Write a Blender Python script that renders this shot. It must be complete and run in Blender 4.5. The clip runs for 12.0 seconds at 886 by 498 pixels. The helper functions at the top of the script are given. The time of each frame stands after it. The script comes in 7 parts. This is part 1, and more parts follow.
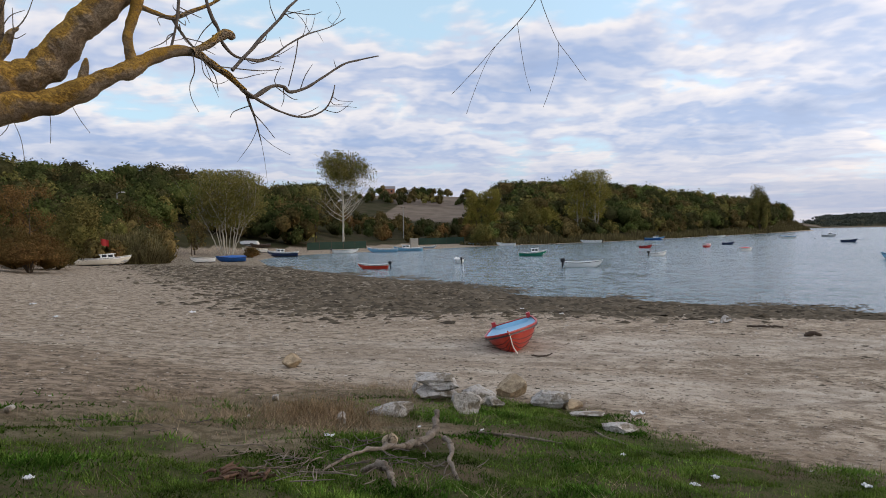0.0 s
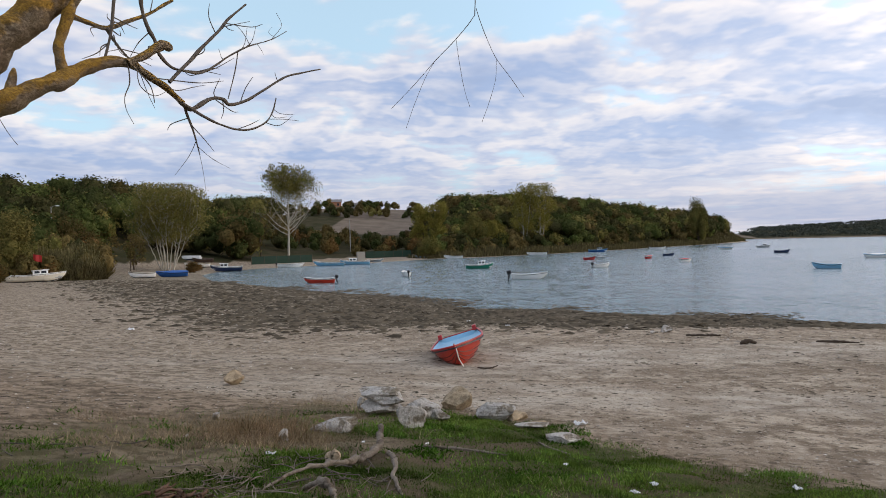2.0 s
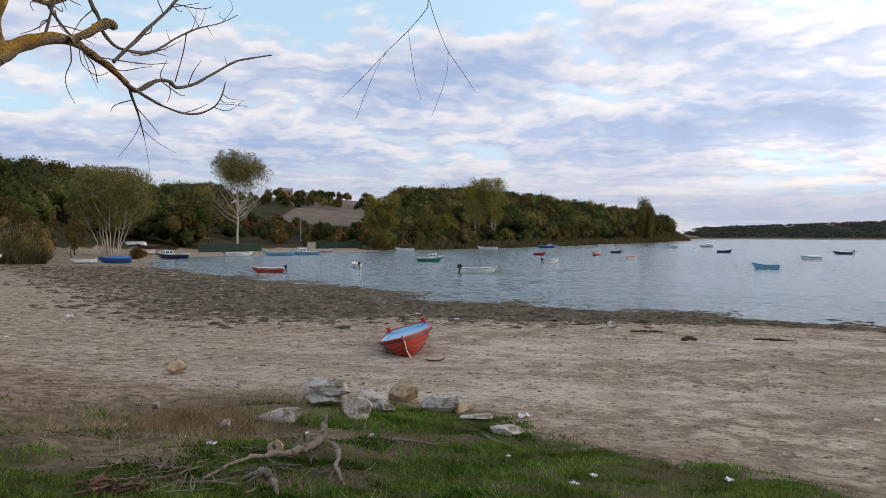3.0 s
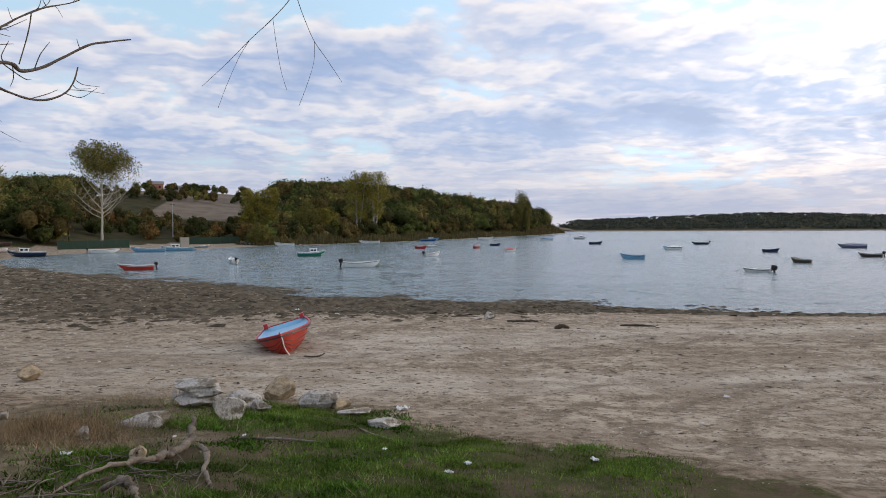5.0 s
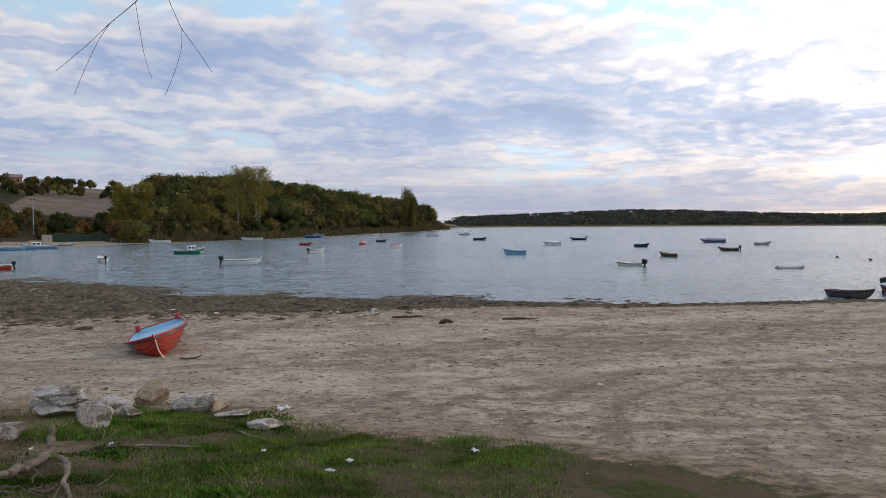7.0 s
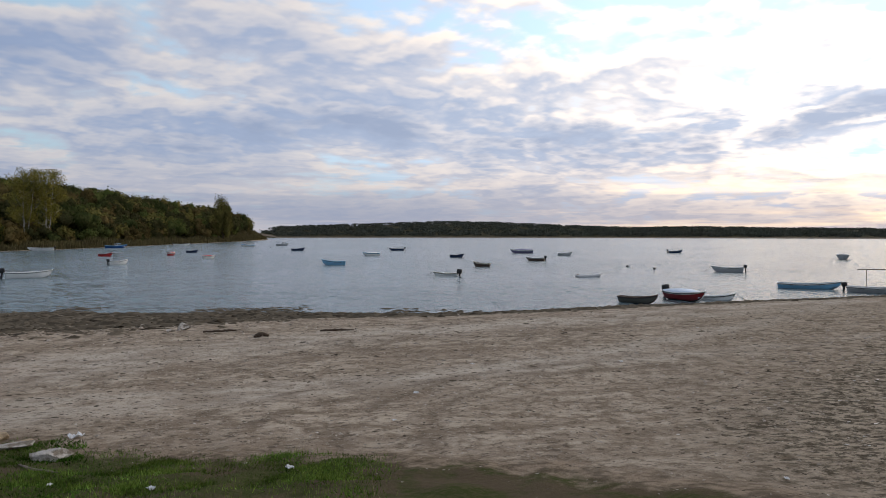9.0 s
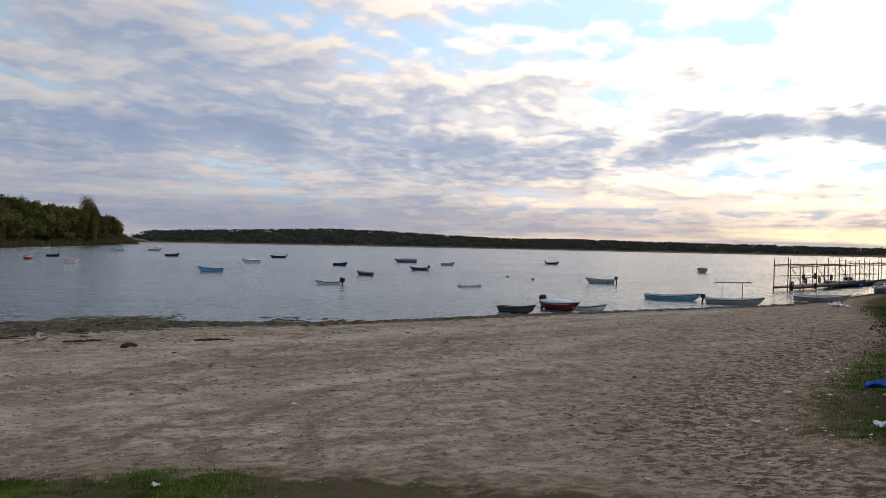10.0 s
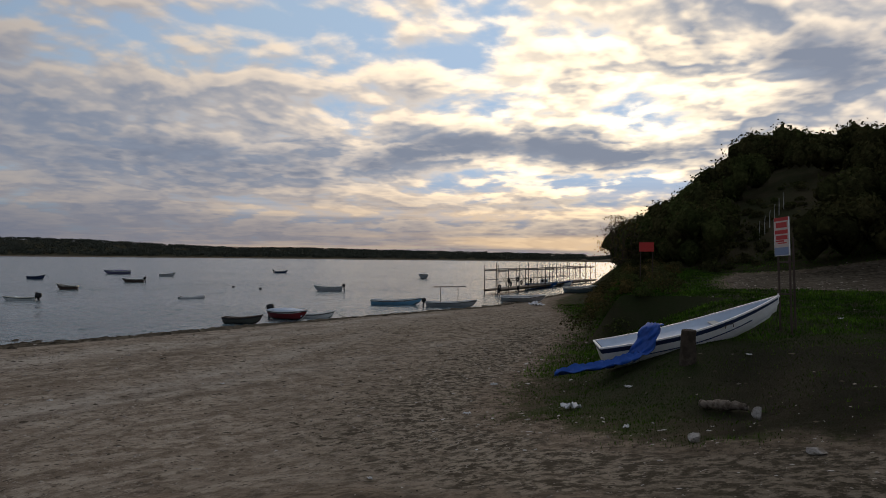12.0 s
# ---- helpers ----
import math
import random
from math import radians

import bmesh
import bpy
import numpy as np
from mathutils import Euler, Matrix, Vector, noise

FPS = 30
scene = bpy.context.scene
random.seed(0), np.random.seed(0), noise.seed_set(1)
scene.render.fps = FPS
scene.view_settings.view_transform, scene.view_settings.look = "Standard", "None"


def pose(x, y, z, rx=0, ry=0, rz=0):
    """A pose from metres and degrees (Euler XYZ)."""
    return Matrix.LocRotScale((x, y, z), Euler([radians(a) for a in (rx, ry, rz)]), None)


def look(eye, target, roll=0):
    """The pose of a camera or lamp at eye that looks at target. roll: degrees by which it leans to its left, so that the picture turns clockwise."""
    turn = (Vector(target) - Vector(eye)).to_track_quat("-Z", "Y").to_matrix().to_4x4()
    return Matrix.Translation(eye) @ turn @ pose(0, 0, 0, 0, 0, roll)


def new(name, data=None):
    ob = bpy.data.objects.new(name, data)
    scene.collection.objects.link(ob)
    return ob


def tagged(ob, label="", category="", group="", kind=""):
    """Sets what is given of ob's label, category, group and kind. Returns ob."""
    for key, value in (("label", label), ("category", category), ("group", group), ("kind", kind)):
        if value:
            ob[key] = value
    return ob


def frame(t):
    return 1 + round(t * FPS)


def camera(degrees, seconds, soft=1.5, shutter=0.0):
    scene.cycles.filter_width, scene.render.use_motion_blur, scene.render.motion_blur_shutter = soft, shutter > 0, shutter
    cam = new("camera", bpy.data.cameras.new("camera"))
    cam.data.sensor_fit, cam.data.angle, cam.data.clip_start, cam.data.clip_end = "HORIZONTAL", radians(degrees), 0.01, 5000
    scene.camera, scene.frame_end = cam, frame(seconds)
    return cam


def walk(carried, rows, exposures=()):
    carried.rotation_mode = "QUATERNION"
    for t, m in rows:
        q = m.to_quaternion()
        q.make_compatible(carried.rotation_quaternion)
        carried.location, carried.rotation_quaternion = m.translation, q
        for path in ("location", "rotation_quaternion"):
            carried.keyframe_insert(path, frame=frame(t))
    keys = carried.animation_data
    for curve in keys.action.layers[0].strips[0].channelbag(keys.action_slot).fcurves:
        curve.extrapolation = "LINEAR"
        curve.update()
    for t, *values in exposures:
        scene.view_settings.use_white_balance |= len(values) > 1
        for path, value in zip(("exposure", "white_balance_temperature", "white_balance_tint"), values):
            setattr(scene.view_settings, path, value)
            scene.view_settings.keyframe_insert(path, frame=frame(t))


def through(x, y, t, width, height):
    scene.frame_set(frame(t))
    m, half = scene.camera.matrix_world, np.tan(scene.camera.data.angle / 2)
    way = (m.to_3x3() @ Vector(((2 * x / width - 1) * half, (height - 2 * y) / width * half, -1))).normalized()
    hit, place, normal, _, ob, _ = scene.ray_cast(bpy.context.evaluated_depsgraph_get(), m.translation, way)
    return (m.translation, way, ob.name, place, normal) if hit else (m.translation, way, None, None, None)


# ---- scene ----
cam = camera(63.47, 12.0, soft=0.9)
PATH = [
    (0, -0.000, 0.001, 5.000, -0.12, -1.53, 1.04),
    (0.5, 0.017, -0.001, 5.005, -0.52, -0.81, 1.56),
    (1, 0.036, 0.000, 5.004, -1.65, -0.75, 1.62),
    (1.5, 0.050, -0.009, 5.007, -2.94, -0.61, 1.68),
    (2, 0.065, -0.019, 5.005, -4.33, -0.58, 1.36),
    (2.5, 0.078, -0.038, 5.001, -5.93, -0.95, -0.44),
    (3, 0.105, -0.039, 4.996, -8.17, -1.20, -0.08),
    (5, 0.225, -0.058, 4.988, -17.57, -1.71, 0.31),
    (5.5, 0.246, -0.062, 4.989, -20.06, -1.65, 0.31),
    (6, 0.269, -0.071, 4.985, -22.17, -1.62, 0.27),
    (6.5, 0.289, -0.075, 4.979, -24.16, -1.67, 0.29),
    (8.5, 0.342, -0.094, 4.985, -37.06, -2.31, 0.13),
    (9, 0.356, -0.101, 4.988, -41.00, -1.25, -0.04),
    (9.5, 0.372, -0.117, 4.992, -44.65, -0.82, -0.15),
    (10, 0.381, -0.132, 4.996, -50.23, -0.44, -1.16),
    (10.5, 0.387, -0.143, 4.998, -56.89, -0.41, -1.60),
    (11, 0.386, -0.182, 4.991, -62.59, -0.28, -0.69),
    (11.5, 0.386, -0.220, 4.989, -67.52, 0.25, 0.60),
    (12, 0.378, -0.255, 4.989, -71.66, 0.56, -0.62),
]
EXPOSURE = [(0.0, 0.0), (3.5, 0.0), (6.0, -0.1), (8.5, -0.38), (10.0, -0.68), (11.0, -1.12), (12.0, -1.55)]
walk(cam, [(t, pose(x, y, z, 90 + pitch, roll, yaw)) for t, x, y, z, yaw, pitch, roll in PATH], EXPOSURE)

# ---- sky and sun ----
SUN_AZ, SUN_EL = 88.0, 11.0
SUN_DIR = Vector((math.sin(radians(SUN_AZ)) * math.cos(radians(SUN_EL)), math.cos(radians(SUN_AZ)) * math.cos(radians(SUN_EL)), math.sin(radians(SUN_EL))))


class Nodes:
    """A short hand for node trees."""

    def __init__(self, tree):
        self.tree = tree
        tree.nodes.clear()

    def add(self, kind, props=None, **links):
        n = self.tree.nodes.new(kind)
        for key, value in (props or {}).items():
            setattr(n, key, value)
        for key, value in links.items():
            self.feed(n, int(key[1:]) if key[0] == "i" and key[1:].isdigit() else key.replace("_", " "), value)
        return n

    def feed(self, n, key, value):
        slot = n.inputs[key]
        if isinstance(value, bpy.types.NodeSocket):
            self.tree.links.new(value, slot)
        elif isinstance(value, bpy.types.Node):
            self.tree.links.new(value.outputs[0], slot)
        else:
            slot.default_value = value

    def math(self, op, a, b=0.0, c=0.0, clamp=False):
        return self.add("ShaderNodeMath", {"operation": op, "use_clamp": clamp}, i0=a, i1=b, i2=c).outputs[0]

    def vec(self, op, a, b=(0, 0, 0)):
        return self.add("ShaderNodeVectorMath", {"operation": op}, i0=a, i1=b)

    def mix(self, fac, a, b, blend="MIX"):
        n = self.tree.nodes.new("ShaderNodeMix")
        n.data_type, n.blend_type = "RGBA", blend
        for k, v in ((0, fac), (6, a), (7, b)):
            self.feed(n, k, (*v, 1) if isinstance(v, tuple) and len(v) == 3 else v)
        return n.outputs[2]

    def span(self, v, a, b, lo=0.0, hi=1.0, smooth=True):
        n = self.tree.nodes.new("ShaderNodeMapRange")
        n.interpolation_type = "SMOOTHSTEP" if smooth else "LINEAR"
        for k, w in ((0, v), (1, a), (2, b), (3, lo), (4, hi)):
            self.feed(n, k, w)
        return n.outputs[0]

    def noise(self, vector, scale, detail=4.0, rough=0.55, distortion=0.0):
        return self.add("ShaderNodeTexNoise", None, Vector=vector, Scale=scale, Detail=detail, Roughness=rough, Distortion=distortion).outputs[0]


# cloud banks and gaps of the evening sky: bearing, elevation, half width, half height (degrees), thickness
BANKS = [
    (2, 17.5, 18, 3.0, -0.15), (-24, 9.5, 9, 1.6, -0.09), (-18, 6.8, 13, 1.6, 0.10), (3, 12.0, 11, 2.0, 0.09), (13, 12.5, 6, 2.4, 0.10),
    (23, 10.5, 5, 1.3, -0.10), (33, 15.2, 6, 2.6, 0.06), (37, 9.0, 9, 2.0, 0.14), (22, 7.0, 8, 1.4, 0.09), (52, 7.2, 11, 1.8, 0.15),
    (56, 14.5, 6, 1.6, -0.05), (68, 13.0, 8, 2.4, -0.04), (79, 8.4, 14, 1.2, 0.22), (97, 15.8, 11, 3.2, 0.20), (84, 5.6, 9, 0.9, -0.14),
    (86, 12.0, 5, 2.0, -0.08), (47, 16.5, 10, 2.8, -0.10), (66, 18.0, 10, 2.4, -0.07)]


def make_sky():
    world = bpy.data.worlds.new("dusk_sky")
    scene.world = world
    world.use_nodes = True
    n = Nodes(world.node_tree)
    way = n.add("ShaderNodeTexCoord").outputs["Generated"]
    axis = n.add("ShaderNodeSeparateXYZ", None, i0=way)
    up = n.math("MAXIMUM", axis.outputs[2], 0.0)
    sky = n.add("ShaderNodeTexSky", {"sky_type": "NISHITA", "sun_disc": False, "sun_elevation": radians(SUN_EL), "sun_rotation": radians(SUN_AZ),
                                     "air_density": 1.0, "dust_density": 1.2, "ozone_density": 2.0})
    facing_sun = n.vec("DOT_PRODUCT", way, tuple(SUN_DIR)).outputs["Value"]
    near_sun = n.math("MAXIMUM", facing_sun, 0.0)
    glow, wide_glow, close_glow = n.math("POWER", near_sun, 4.8), n.math("POWER", near_sun, 2.2), n.math("POWER", near_sun, 40.0)
    clear = n.mix(1.0, n.mix(1.0, sky.outputs[0], (0.20, 0.20, 0.225), "MULTIPLY"), (0.66, 0.86, 1.0), "DARKEN")
    clear = n.mix(0.6, clear, n.mix(wide_glow, (0.66, 0.89, 1.02), (1.5, 2.0, 2.8)))
    # the cloud sheet, seen in perspective from below
    bearing = n.math("MULTIPLY", n.math("ARCTAN2", axis.outputs[0], axis.outputs[1]), 180 / math.pi)
    rise = n.math("MULTIPLY", n.math("ARCSINE", axis.outputs[2]), 180 / math.pi)

    def plane(shift):
        lift = n.math("ADD", up, 0.17 + shift)
        return n.add("ShaderNodeCombineXYZ", None, i0=n.math("DIVIDE", axis.outputs[0], lift), i1=n.math("DIVIDE", axis.outputs[1], lift), i2=0.0).outputs[0]

    def sheet(shift, fine):
        at = plane(shift)
        warp = n.add("ShaderNodeTexNoise", None, Vector=at, Scale=1.1, Detail=2.0).outputs[1]
        at = n.vec("ADD", at, n.vec("MULTIPLY", n.vec("SUBTRACT", warp, (0.5, 0.5, 0.5)).outputs[0], (0.26, 0.26, 0.0)).outputs[0]).outputs[0]
        return n.math("ADD", n.math("MULTIPLY", n.noise(at, 1.1, 2.0, 0.5), 0.40), n.math("ADD", n.math("MULTIPLY", n.noise(at, 3.8, 3.0, 0.45), 0.40), n.math("MULTIPLY", n.noise(at, 10.0, fine, 0.5), 0.20)))

    drift = n.add("ShaderNodeTexNoise", None, Vector=way, Scale=7.0, Detail=4.0).outputs[1]
    drift = n.vec("MULTIPLY", n.vec("SUBTRACT", drift, (0.5, 0.5, 0.5)).outputs[0], (16.0, 5.0, 0.0)).outputs[0]
    spot = n.vec("ADD", n.add("ShaderNodeCombineXYZ", None, i0=bearing, i1=rise, i2=0.0).outputs[0], drift).outputs[0]
    mass = 0.0
    for a, e, wide, high, much in BANKS:
        off = n.vec("MULTIPLY", n.vec("SUBTRACT", spot, (a, e, 0)).outputs[0], (1 / wide, 1 / high, 0)).outputs[0]
        fade = n.math("EXPONENT", n.math("MULTIPLY", n.vec("DOT_PRODUCT", off, off).outputs["Value"], -0.7))
        mass = n.math("MULTIPLY_ADD", fade, much, mass)
    here, above = sheet(0.0, 4.0), sheet(0.014, 2.0)
    thick = n.math("ADD", here, mass)
    cover = n.span(thick, 0.375, 0.50)
    lit = n.span(n.math("SUBTRACT", here, above), -0.045, 0.07)
    thin = n.span(thick, 0.60, 0.435)
    shade = n.mix(wide_glow, (0.35, 0.445, 0.68), (0.84, 0.90, 1.06))
    shade = n.mix(n.span(thick, 0.56, 0.74, 0.0, 0.65), shade, n.mix(wide_glow, (0.31, 0.385, 0.59), (0.47, 0.52, 0.68)))
    bright = n.mix(close_glow, n.mix(glow, (0.95, 0.88, 0.86), (4.6, 3.6, 2.5)), (8.5, 6.6, 4.0))
    share = n.math("ADD", n.math("MULTIPLY", n.math("MULTIPLY", lit, n.span(thick, 0.74, 0.54)), 0.60), n.math("MULTIPLY", thin, 0.42), clamp=True)
    cloud = n.mix(share, shade, bright)
    col = n.mix(n.math("MULTIPLY", cover, 0.90), clear, cloud)
    # haze towards the horizon, streaked by far cloud edges
    low = n.span(n.noise(n.vec("MULTIPLY", way, (2.4, 2.4, 42.0)).outputs[0], 1.0, 5.0, 0.55), 0.44, 0.62)
    haze = n.mix(low, n.mix(glow, (0.40, 0.45, 0.60), (0.70, 0.60, 0.62)), n.mix(glow, (0.66, 0.64, 0.70), (2.2, 1.5, 0.85)))
    col = n.mix(n.span(up, 0.14, 0.01, 0.0, 0.85), col, haze)
    # the open southern sky is a little brighter
    back = n.add("ShaderNodeBackground", None, Color=col, Strength=n.span(axis.outputs[1], 0.15, -0.55, 1.06, 1.2))
    n.add("ShaderNodeOutputWorld", None, Surface=back)


make_sky()
lamp = bpy.data.lights.new("sun", "SUN")
lamp.energy, lamp.angle, lamp.color = 0.45, radians(14), (1.0, 0.80, 0.58)
new("sun", lamp).matrix_world = look(SUN_DIR * 100, (0, 0, 0))

# ---- materials ----
MATS = {}


def surface(name, base, rough=0.7, vary=0.25, grain=8.0, bump=0.2, metal=0.0, second=None, spots=0.5, per_object=0.0, per_island=0.0, spec=0.4, reach=0.02):
    """A worn matt or glossy surface: two scales of tone, an optional second tone in blotches, fine relief."""
    if name in MATS:
        return MATS[name]
    m = bpy.data.materials.new(name)
    m.use_nodes = True
    n = Nodes(m.node_tree)
    at = n.add("ShaderNodeTexCoord").outputs["Object"]
    big, fine = n.noise(at, grain * 0.22, 3.0), n.noise(at, grain * 2.3, 6.0, 0.65)
    tone = n.math("ADD", n.math("MULTIPLY", n.math("SUBTRACT", big, 0.5), vary * 1.6), n.math("MULTIPLY", n.math("SUBTRACT", fine, 0.5), vary * 1.2))
    if per_object:
        tone = n.math("ADD", tone, n.math("MULTIPLY", n.math("SUBTRACT", n.add("ShaderNodeObjectInfo").outputs["Random"], 0.5), per_object))
    if per_island:
        tone = n.math("ADD", tone, n.math("MULTIPLY", n.math("SUBTRACT", n.add("ShaderNodeNewGeometry").outputs["Random Per Island"], 0.5), per_island))
    col = (*base, 1)
    if second:
        col = n.mix(n.span(n.noise(at, grain * 0.5, 5.0, 0.6), spots - 0.06, spots + 0.1), base, second)
    col = n.mix(1.0, col, n.add("ShaderNodeCombineColor", None, i0=n.math("ADD", tone, 1.0), i1=n.math("ADD", tone, 1.0), i2=n.math("ADD", tone, 1.0)).outputs[0], "MULTIPLY")
    b = n.add("ShaderNodeBsdfPrincipled", None, Base_Color=col, Roughness=rough, Metallic=metal, Normal=n.add("ShaderNodeBump", None, Strength=bump, Distance=reach, Height=fine))
    b.inputs["Specular IOR Level"].default_value = spec
    n.add("ShaderNodeOutputMaterial", None, Surface=b)
    MATS[name] = m
    return m


def foliage(name, base, second, through=0.35):
    """Leaves: tone from the tree's own tint, from each clump and a drift between two colours."""
    m = bpy.data.materials.new(name)
    m.use_nodes = True
    n = Nodes(m.node_tree)
    tint = n.add("ShaderNodeAttribute", {"attribute_name": "tint"}).outputs["Color"]
    island = n.add("ShaderNodeNewGeometry").outputs["Random Per Island"]
    drift = n.noise(n.add("ShaderNodeTexCoord").outputs["Object"], 0.35, 3.0)
    col = n.mix(n.span(n.math("ADD", drift, n.math("MULTIPLY", n.math("SUBTRACT", island, 0.5), 0.16)), 0.35, 0.65), base, second)
    col = n.mix(1.0, col, tint, "MULTIPLY")
    col = n.mix(1.0, col, n.add("ShaderNodeCombineColor", None, i0=n.span(island, 0, 1, 0.76, 1.22, False), i1=n.span(island, 0, 1, 0.76, 1.22, False), i2=n.span(island, 0, 1, 0.78, 1.2, False)).outputs[0], "MULTIPLY")
    speck = n.noise(n.add("ShaderNodeTexCoord").outputs["Object"], 1.9, 4.0, 0.7)
    shift = n.span(speck, 0.36, 0.64, 0.62, 1.42, False)
    col = n.mix(1.0, col, n.add("ShaderNodeCombineColor", None, i0=shift, i1=shift, i2=shift).outputs[0], "MULTIPLY")
    rough = n.add("ShaderNodeBump", None, Strength=0.8, Distance=0.6, Height=speck)
    b = n.add("ShaderNodeBsdfDiffuse", None, Color=col, Normal=rough)
    t = n.add("ShaderNodeBsdfTranslucent", None, Color=col)
    n.add("ShaderNodeOutputMaterial", None, Surface=n.add("ShaderNodeMixShader", None, i0=through, i1=b, i2=t))
    MATS[name] = m
    return m


PAINT = {"white": (0.90, 0.90, 0.88), "cream": (0.72, 0.68, 0.58), "paleblue": (0.55, 0.64, 0.76), "grey": (0.42, 0.43, 0.44), "bluegrey": (0.20, 0.27, 0.33), "navy": (0.02, 0.035, 0.09),
         "blue": (0.02, 0.10, 0.34), "skyblue": (0.22, 0.47, 0.68), "brown": (0.09, 0.06, 0.045), "red": (0.42, 0.03, 0.03), "orange": (0.44, 0.038, 0.018),
         "rust": (0.34, 0.14, 0.07), "moss": (0.10, 0.105, 0.09), "darkred": (0.20, 0.018, 0.022), "green": (0.02, 0.20, 0.13), "purple": (0.16, 0.15, 0.25), "dark": (0.03, 0.03, 0.035)}


def paint(tone):
    return surface("boat_paint_" + tone, PAINT[tone], 0.38, 0.22, 3.0, 0.06, second=tuple(c * 0.76 + 0.02 for c in PAINT[tone]), spots=0.62)


def make_ground_material():
    m = bpy.data.materials.new("shore_ground")
    m.use_nodes = True
    n = Nodes(m.node_tree)
    at = n.add("ShaderNodeTexCoord").outputs["Object"]
    att = [n.add("ShaderNodeAttribute", {"attribute_name": a}).outputs["Fac"] for a in ("grass", "weed", "mud", "field", "track", "dry", "bank_shade", "sere", "rut", "deep_shade")]
    big, mid, fine = n.noise(at, 0.16, 4.0), n.noise(at, 1.1, 7.0, 0.68), n.noise(at, 9.0, 8.0, 0.75)
    streak = n.noise(n.vec("MULTIPLY", n.add("ShaderNodeVectorRotate", {"rotation_type": "Z_AXIS"}, Vector=at, Angle=radians(18)).outputs[0], (0.16, 1.3, 1.0)).outputs[0], 1.0, 6.0, 0.65)
    sand = n.mix(n.span(n.math("ADD", n.math("MULTIPLY", mid, 0.55), n.math("MULTIPLY", n.noise(at, 3.3, 6.0, 0.7), 0.45)), 0.42, 0.57), (0.235, 0.185, 0.134), (0.49, 0.41, 0.316))
    sand = n.mix(n.span(streak, 0.47, 0.62, 0.0, 0.6), sand, (0.22, 0.172, 0.125))
    sand = n.mix(n.math("MULTIPLY", att[4], n.span(mid, 0.3, 0.6, 0.35, 0.9)), sand, (0.52, 0.455, 0.372))
    sand = n.mix(n.math("MULTIPLY", att[8], n.span(n.noise(at, 0.5, 4.0, 0.6), 0.40, 0.60, 0.0, 0.75)), sand, (0.17, 0.132, 0.096))
    broad = n.noise(at, 0.28, 4.0, 0.55)
    sand = n.mix(n.span(broad, 0.50, 0.64, 0.0, 0.5), sand, (0.23, 0.178, 0.128))
    sand = n.mix(n.span(n.noise(at, 5.0, 6.0, 0.7), 0.545, 0.60, 0.0, 0.7), sand, (0.10, 0.078, 0.057))
    sand = n.mix(n.span(fine, 0.57, 0.65, 0.0, 0.75), sand, (0.55, 0.50, 0.43))
    grit = n.noise(at, 24.0, 4.0, 0.7)
    sand = n.mix(n.span(grit, 0.40, 0.30, 0.0, 0.6), sand, (0.12, 0.094, 0.07))
    sand = n.mix(n.span(grit, 0.60, 0.70, 0.0, 0.5), sand, (0.56, 0.51, 0.44))
    mud = n.mix(n.span(n.noise(at, 2.6, 7.0, 0.7), 0.43, 0.57), (0.15, 0.118, 0.083), (0.40, 0.33, 0.25))
    col = n.mix(n.math("MULTIPLY", att[2], n.span(streak, 0.3, 0.6, 0.35, 1.0)), sand, mud)
    weed = n.mix(n.span(n.noise(at, 4.0, 7.0, 0.75), 0.44, 0.58), (0.09, 0.074, 0.051), (0.39, 0.325, 0.245))
    col = n.mix(n.span(n.math("ADD", att[1], n.math("MULTIPLY", n.math("SUBTRACT", n.noise(at, 2.2, 6.0, 0.65), 0.5), 1.5)), 0.40, 0.72), col, weed)
    fringe = n.mix(n.span(n.noise(at, 3.0, 6.0, 0.7), 0.4, 0.6), (0.12, 0.091, 0.063), (0.32, 0.25, 0.18))
    col = n.mix(n.span(n.math("ADD", att[5], n.math("MULTIPLY", n.math("SUBTRACT", n.noise(at, 1.1, 7.0, 0.7), 0.5), 2.2)), 0.45, 0.8, 0.0, 0.85), col, fringe)
    col = n.mix(n.span(n.math("ADD", att[0], n.math("MULTIPLY", n.math("SUBTRACT", n.noise(at, 1.3, 6.0, 0.68), 0.5), 1.2)), 0.10, 0.34, 0.0, 0.85), col, fringe)
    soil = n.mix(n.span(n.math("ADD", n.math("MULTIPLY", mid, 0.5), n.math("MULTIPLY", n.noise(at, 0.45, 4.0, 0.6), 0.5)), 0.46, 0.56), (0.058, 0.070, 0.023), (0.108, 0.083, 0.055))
    soil = n.mix(n.math("MULTIPLY", att[7], n.span(mid, 0.30, 0.62, 0.95, 0.55)), soil, n.mix(n.span(n.noise(at, 4.0, 6.0, 0.7), 0.42, 0.58), (0.13, 0.10, 0.069), (0.27, 0.212, 0.152)))
    soil = n.mix(n.span(fine, 0.45, 0.62), soil, n.mix(0.5, soil, (0.13, 0.11, 0.06)))
    # the hill's shade over the bank, mixed into its soil colour
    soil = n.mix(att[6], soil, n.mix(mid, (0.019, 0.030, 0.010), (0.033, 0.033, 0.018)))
    col = n.mix(n.span(n.math("ADD", att[0], n.math("MULTIPLY", n.math("SUBTRACT", n.noise(at, 1.7, 6.0, 0.65), 0.5), 1.3)), 0.45, 0.75), col, soil)
    # near-black shade painted on the earth face, dirt road and ground before them
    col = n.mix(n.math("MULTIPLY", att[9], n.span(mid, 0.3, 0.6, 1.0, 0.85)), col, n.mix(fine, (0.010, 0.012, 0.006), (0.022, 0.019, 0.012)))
    field = n.mix(n.span(big, 0.35, 0.65), (0.15, 0.12, 0.093), (0.20, 0.162, 0.127))
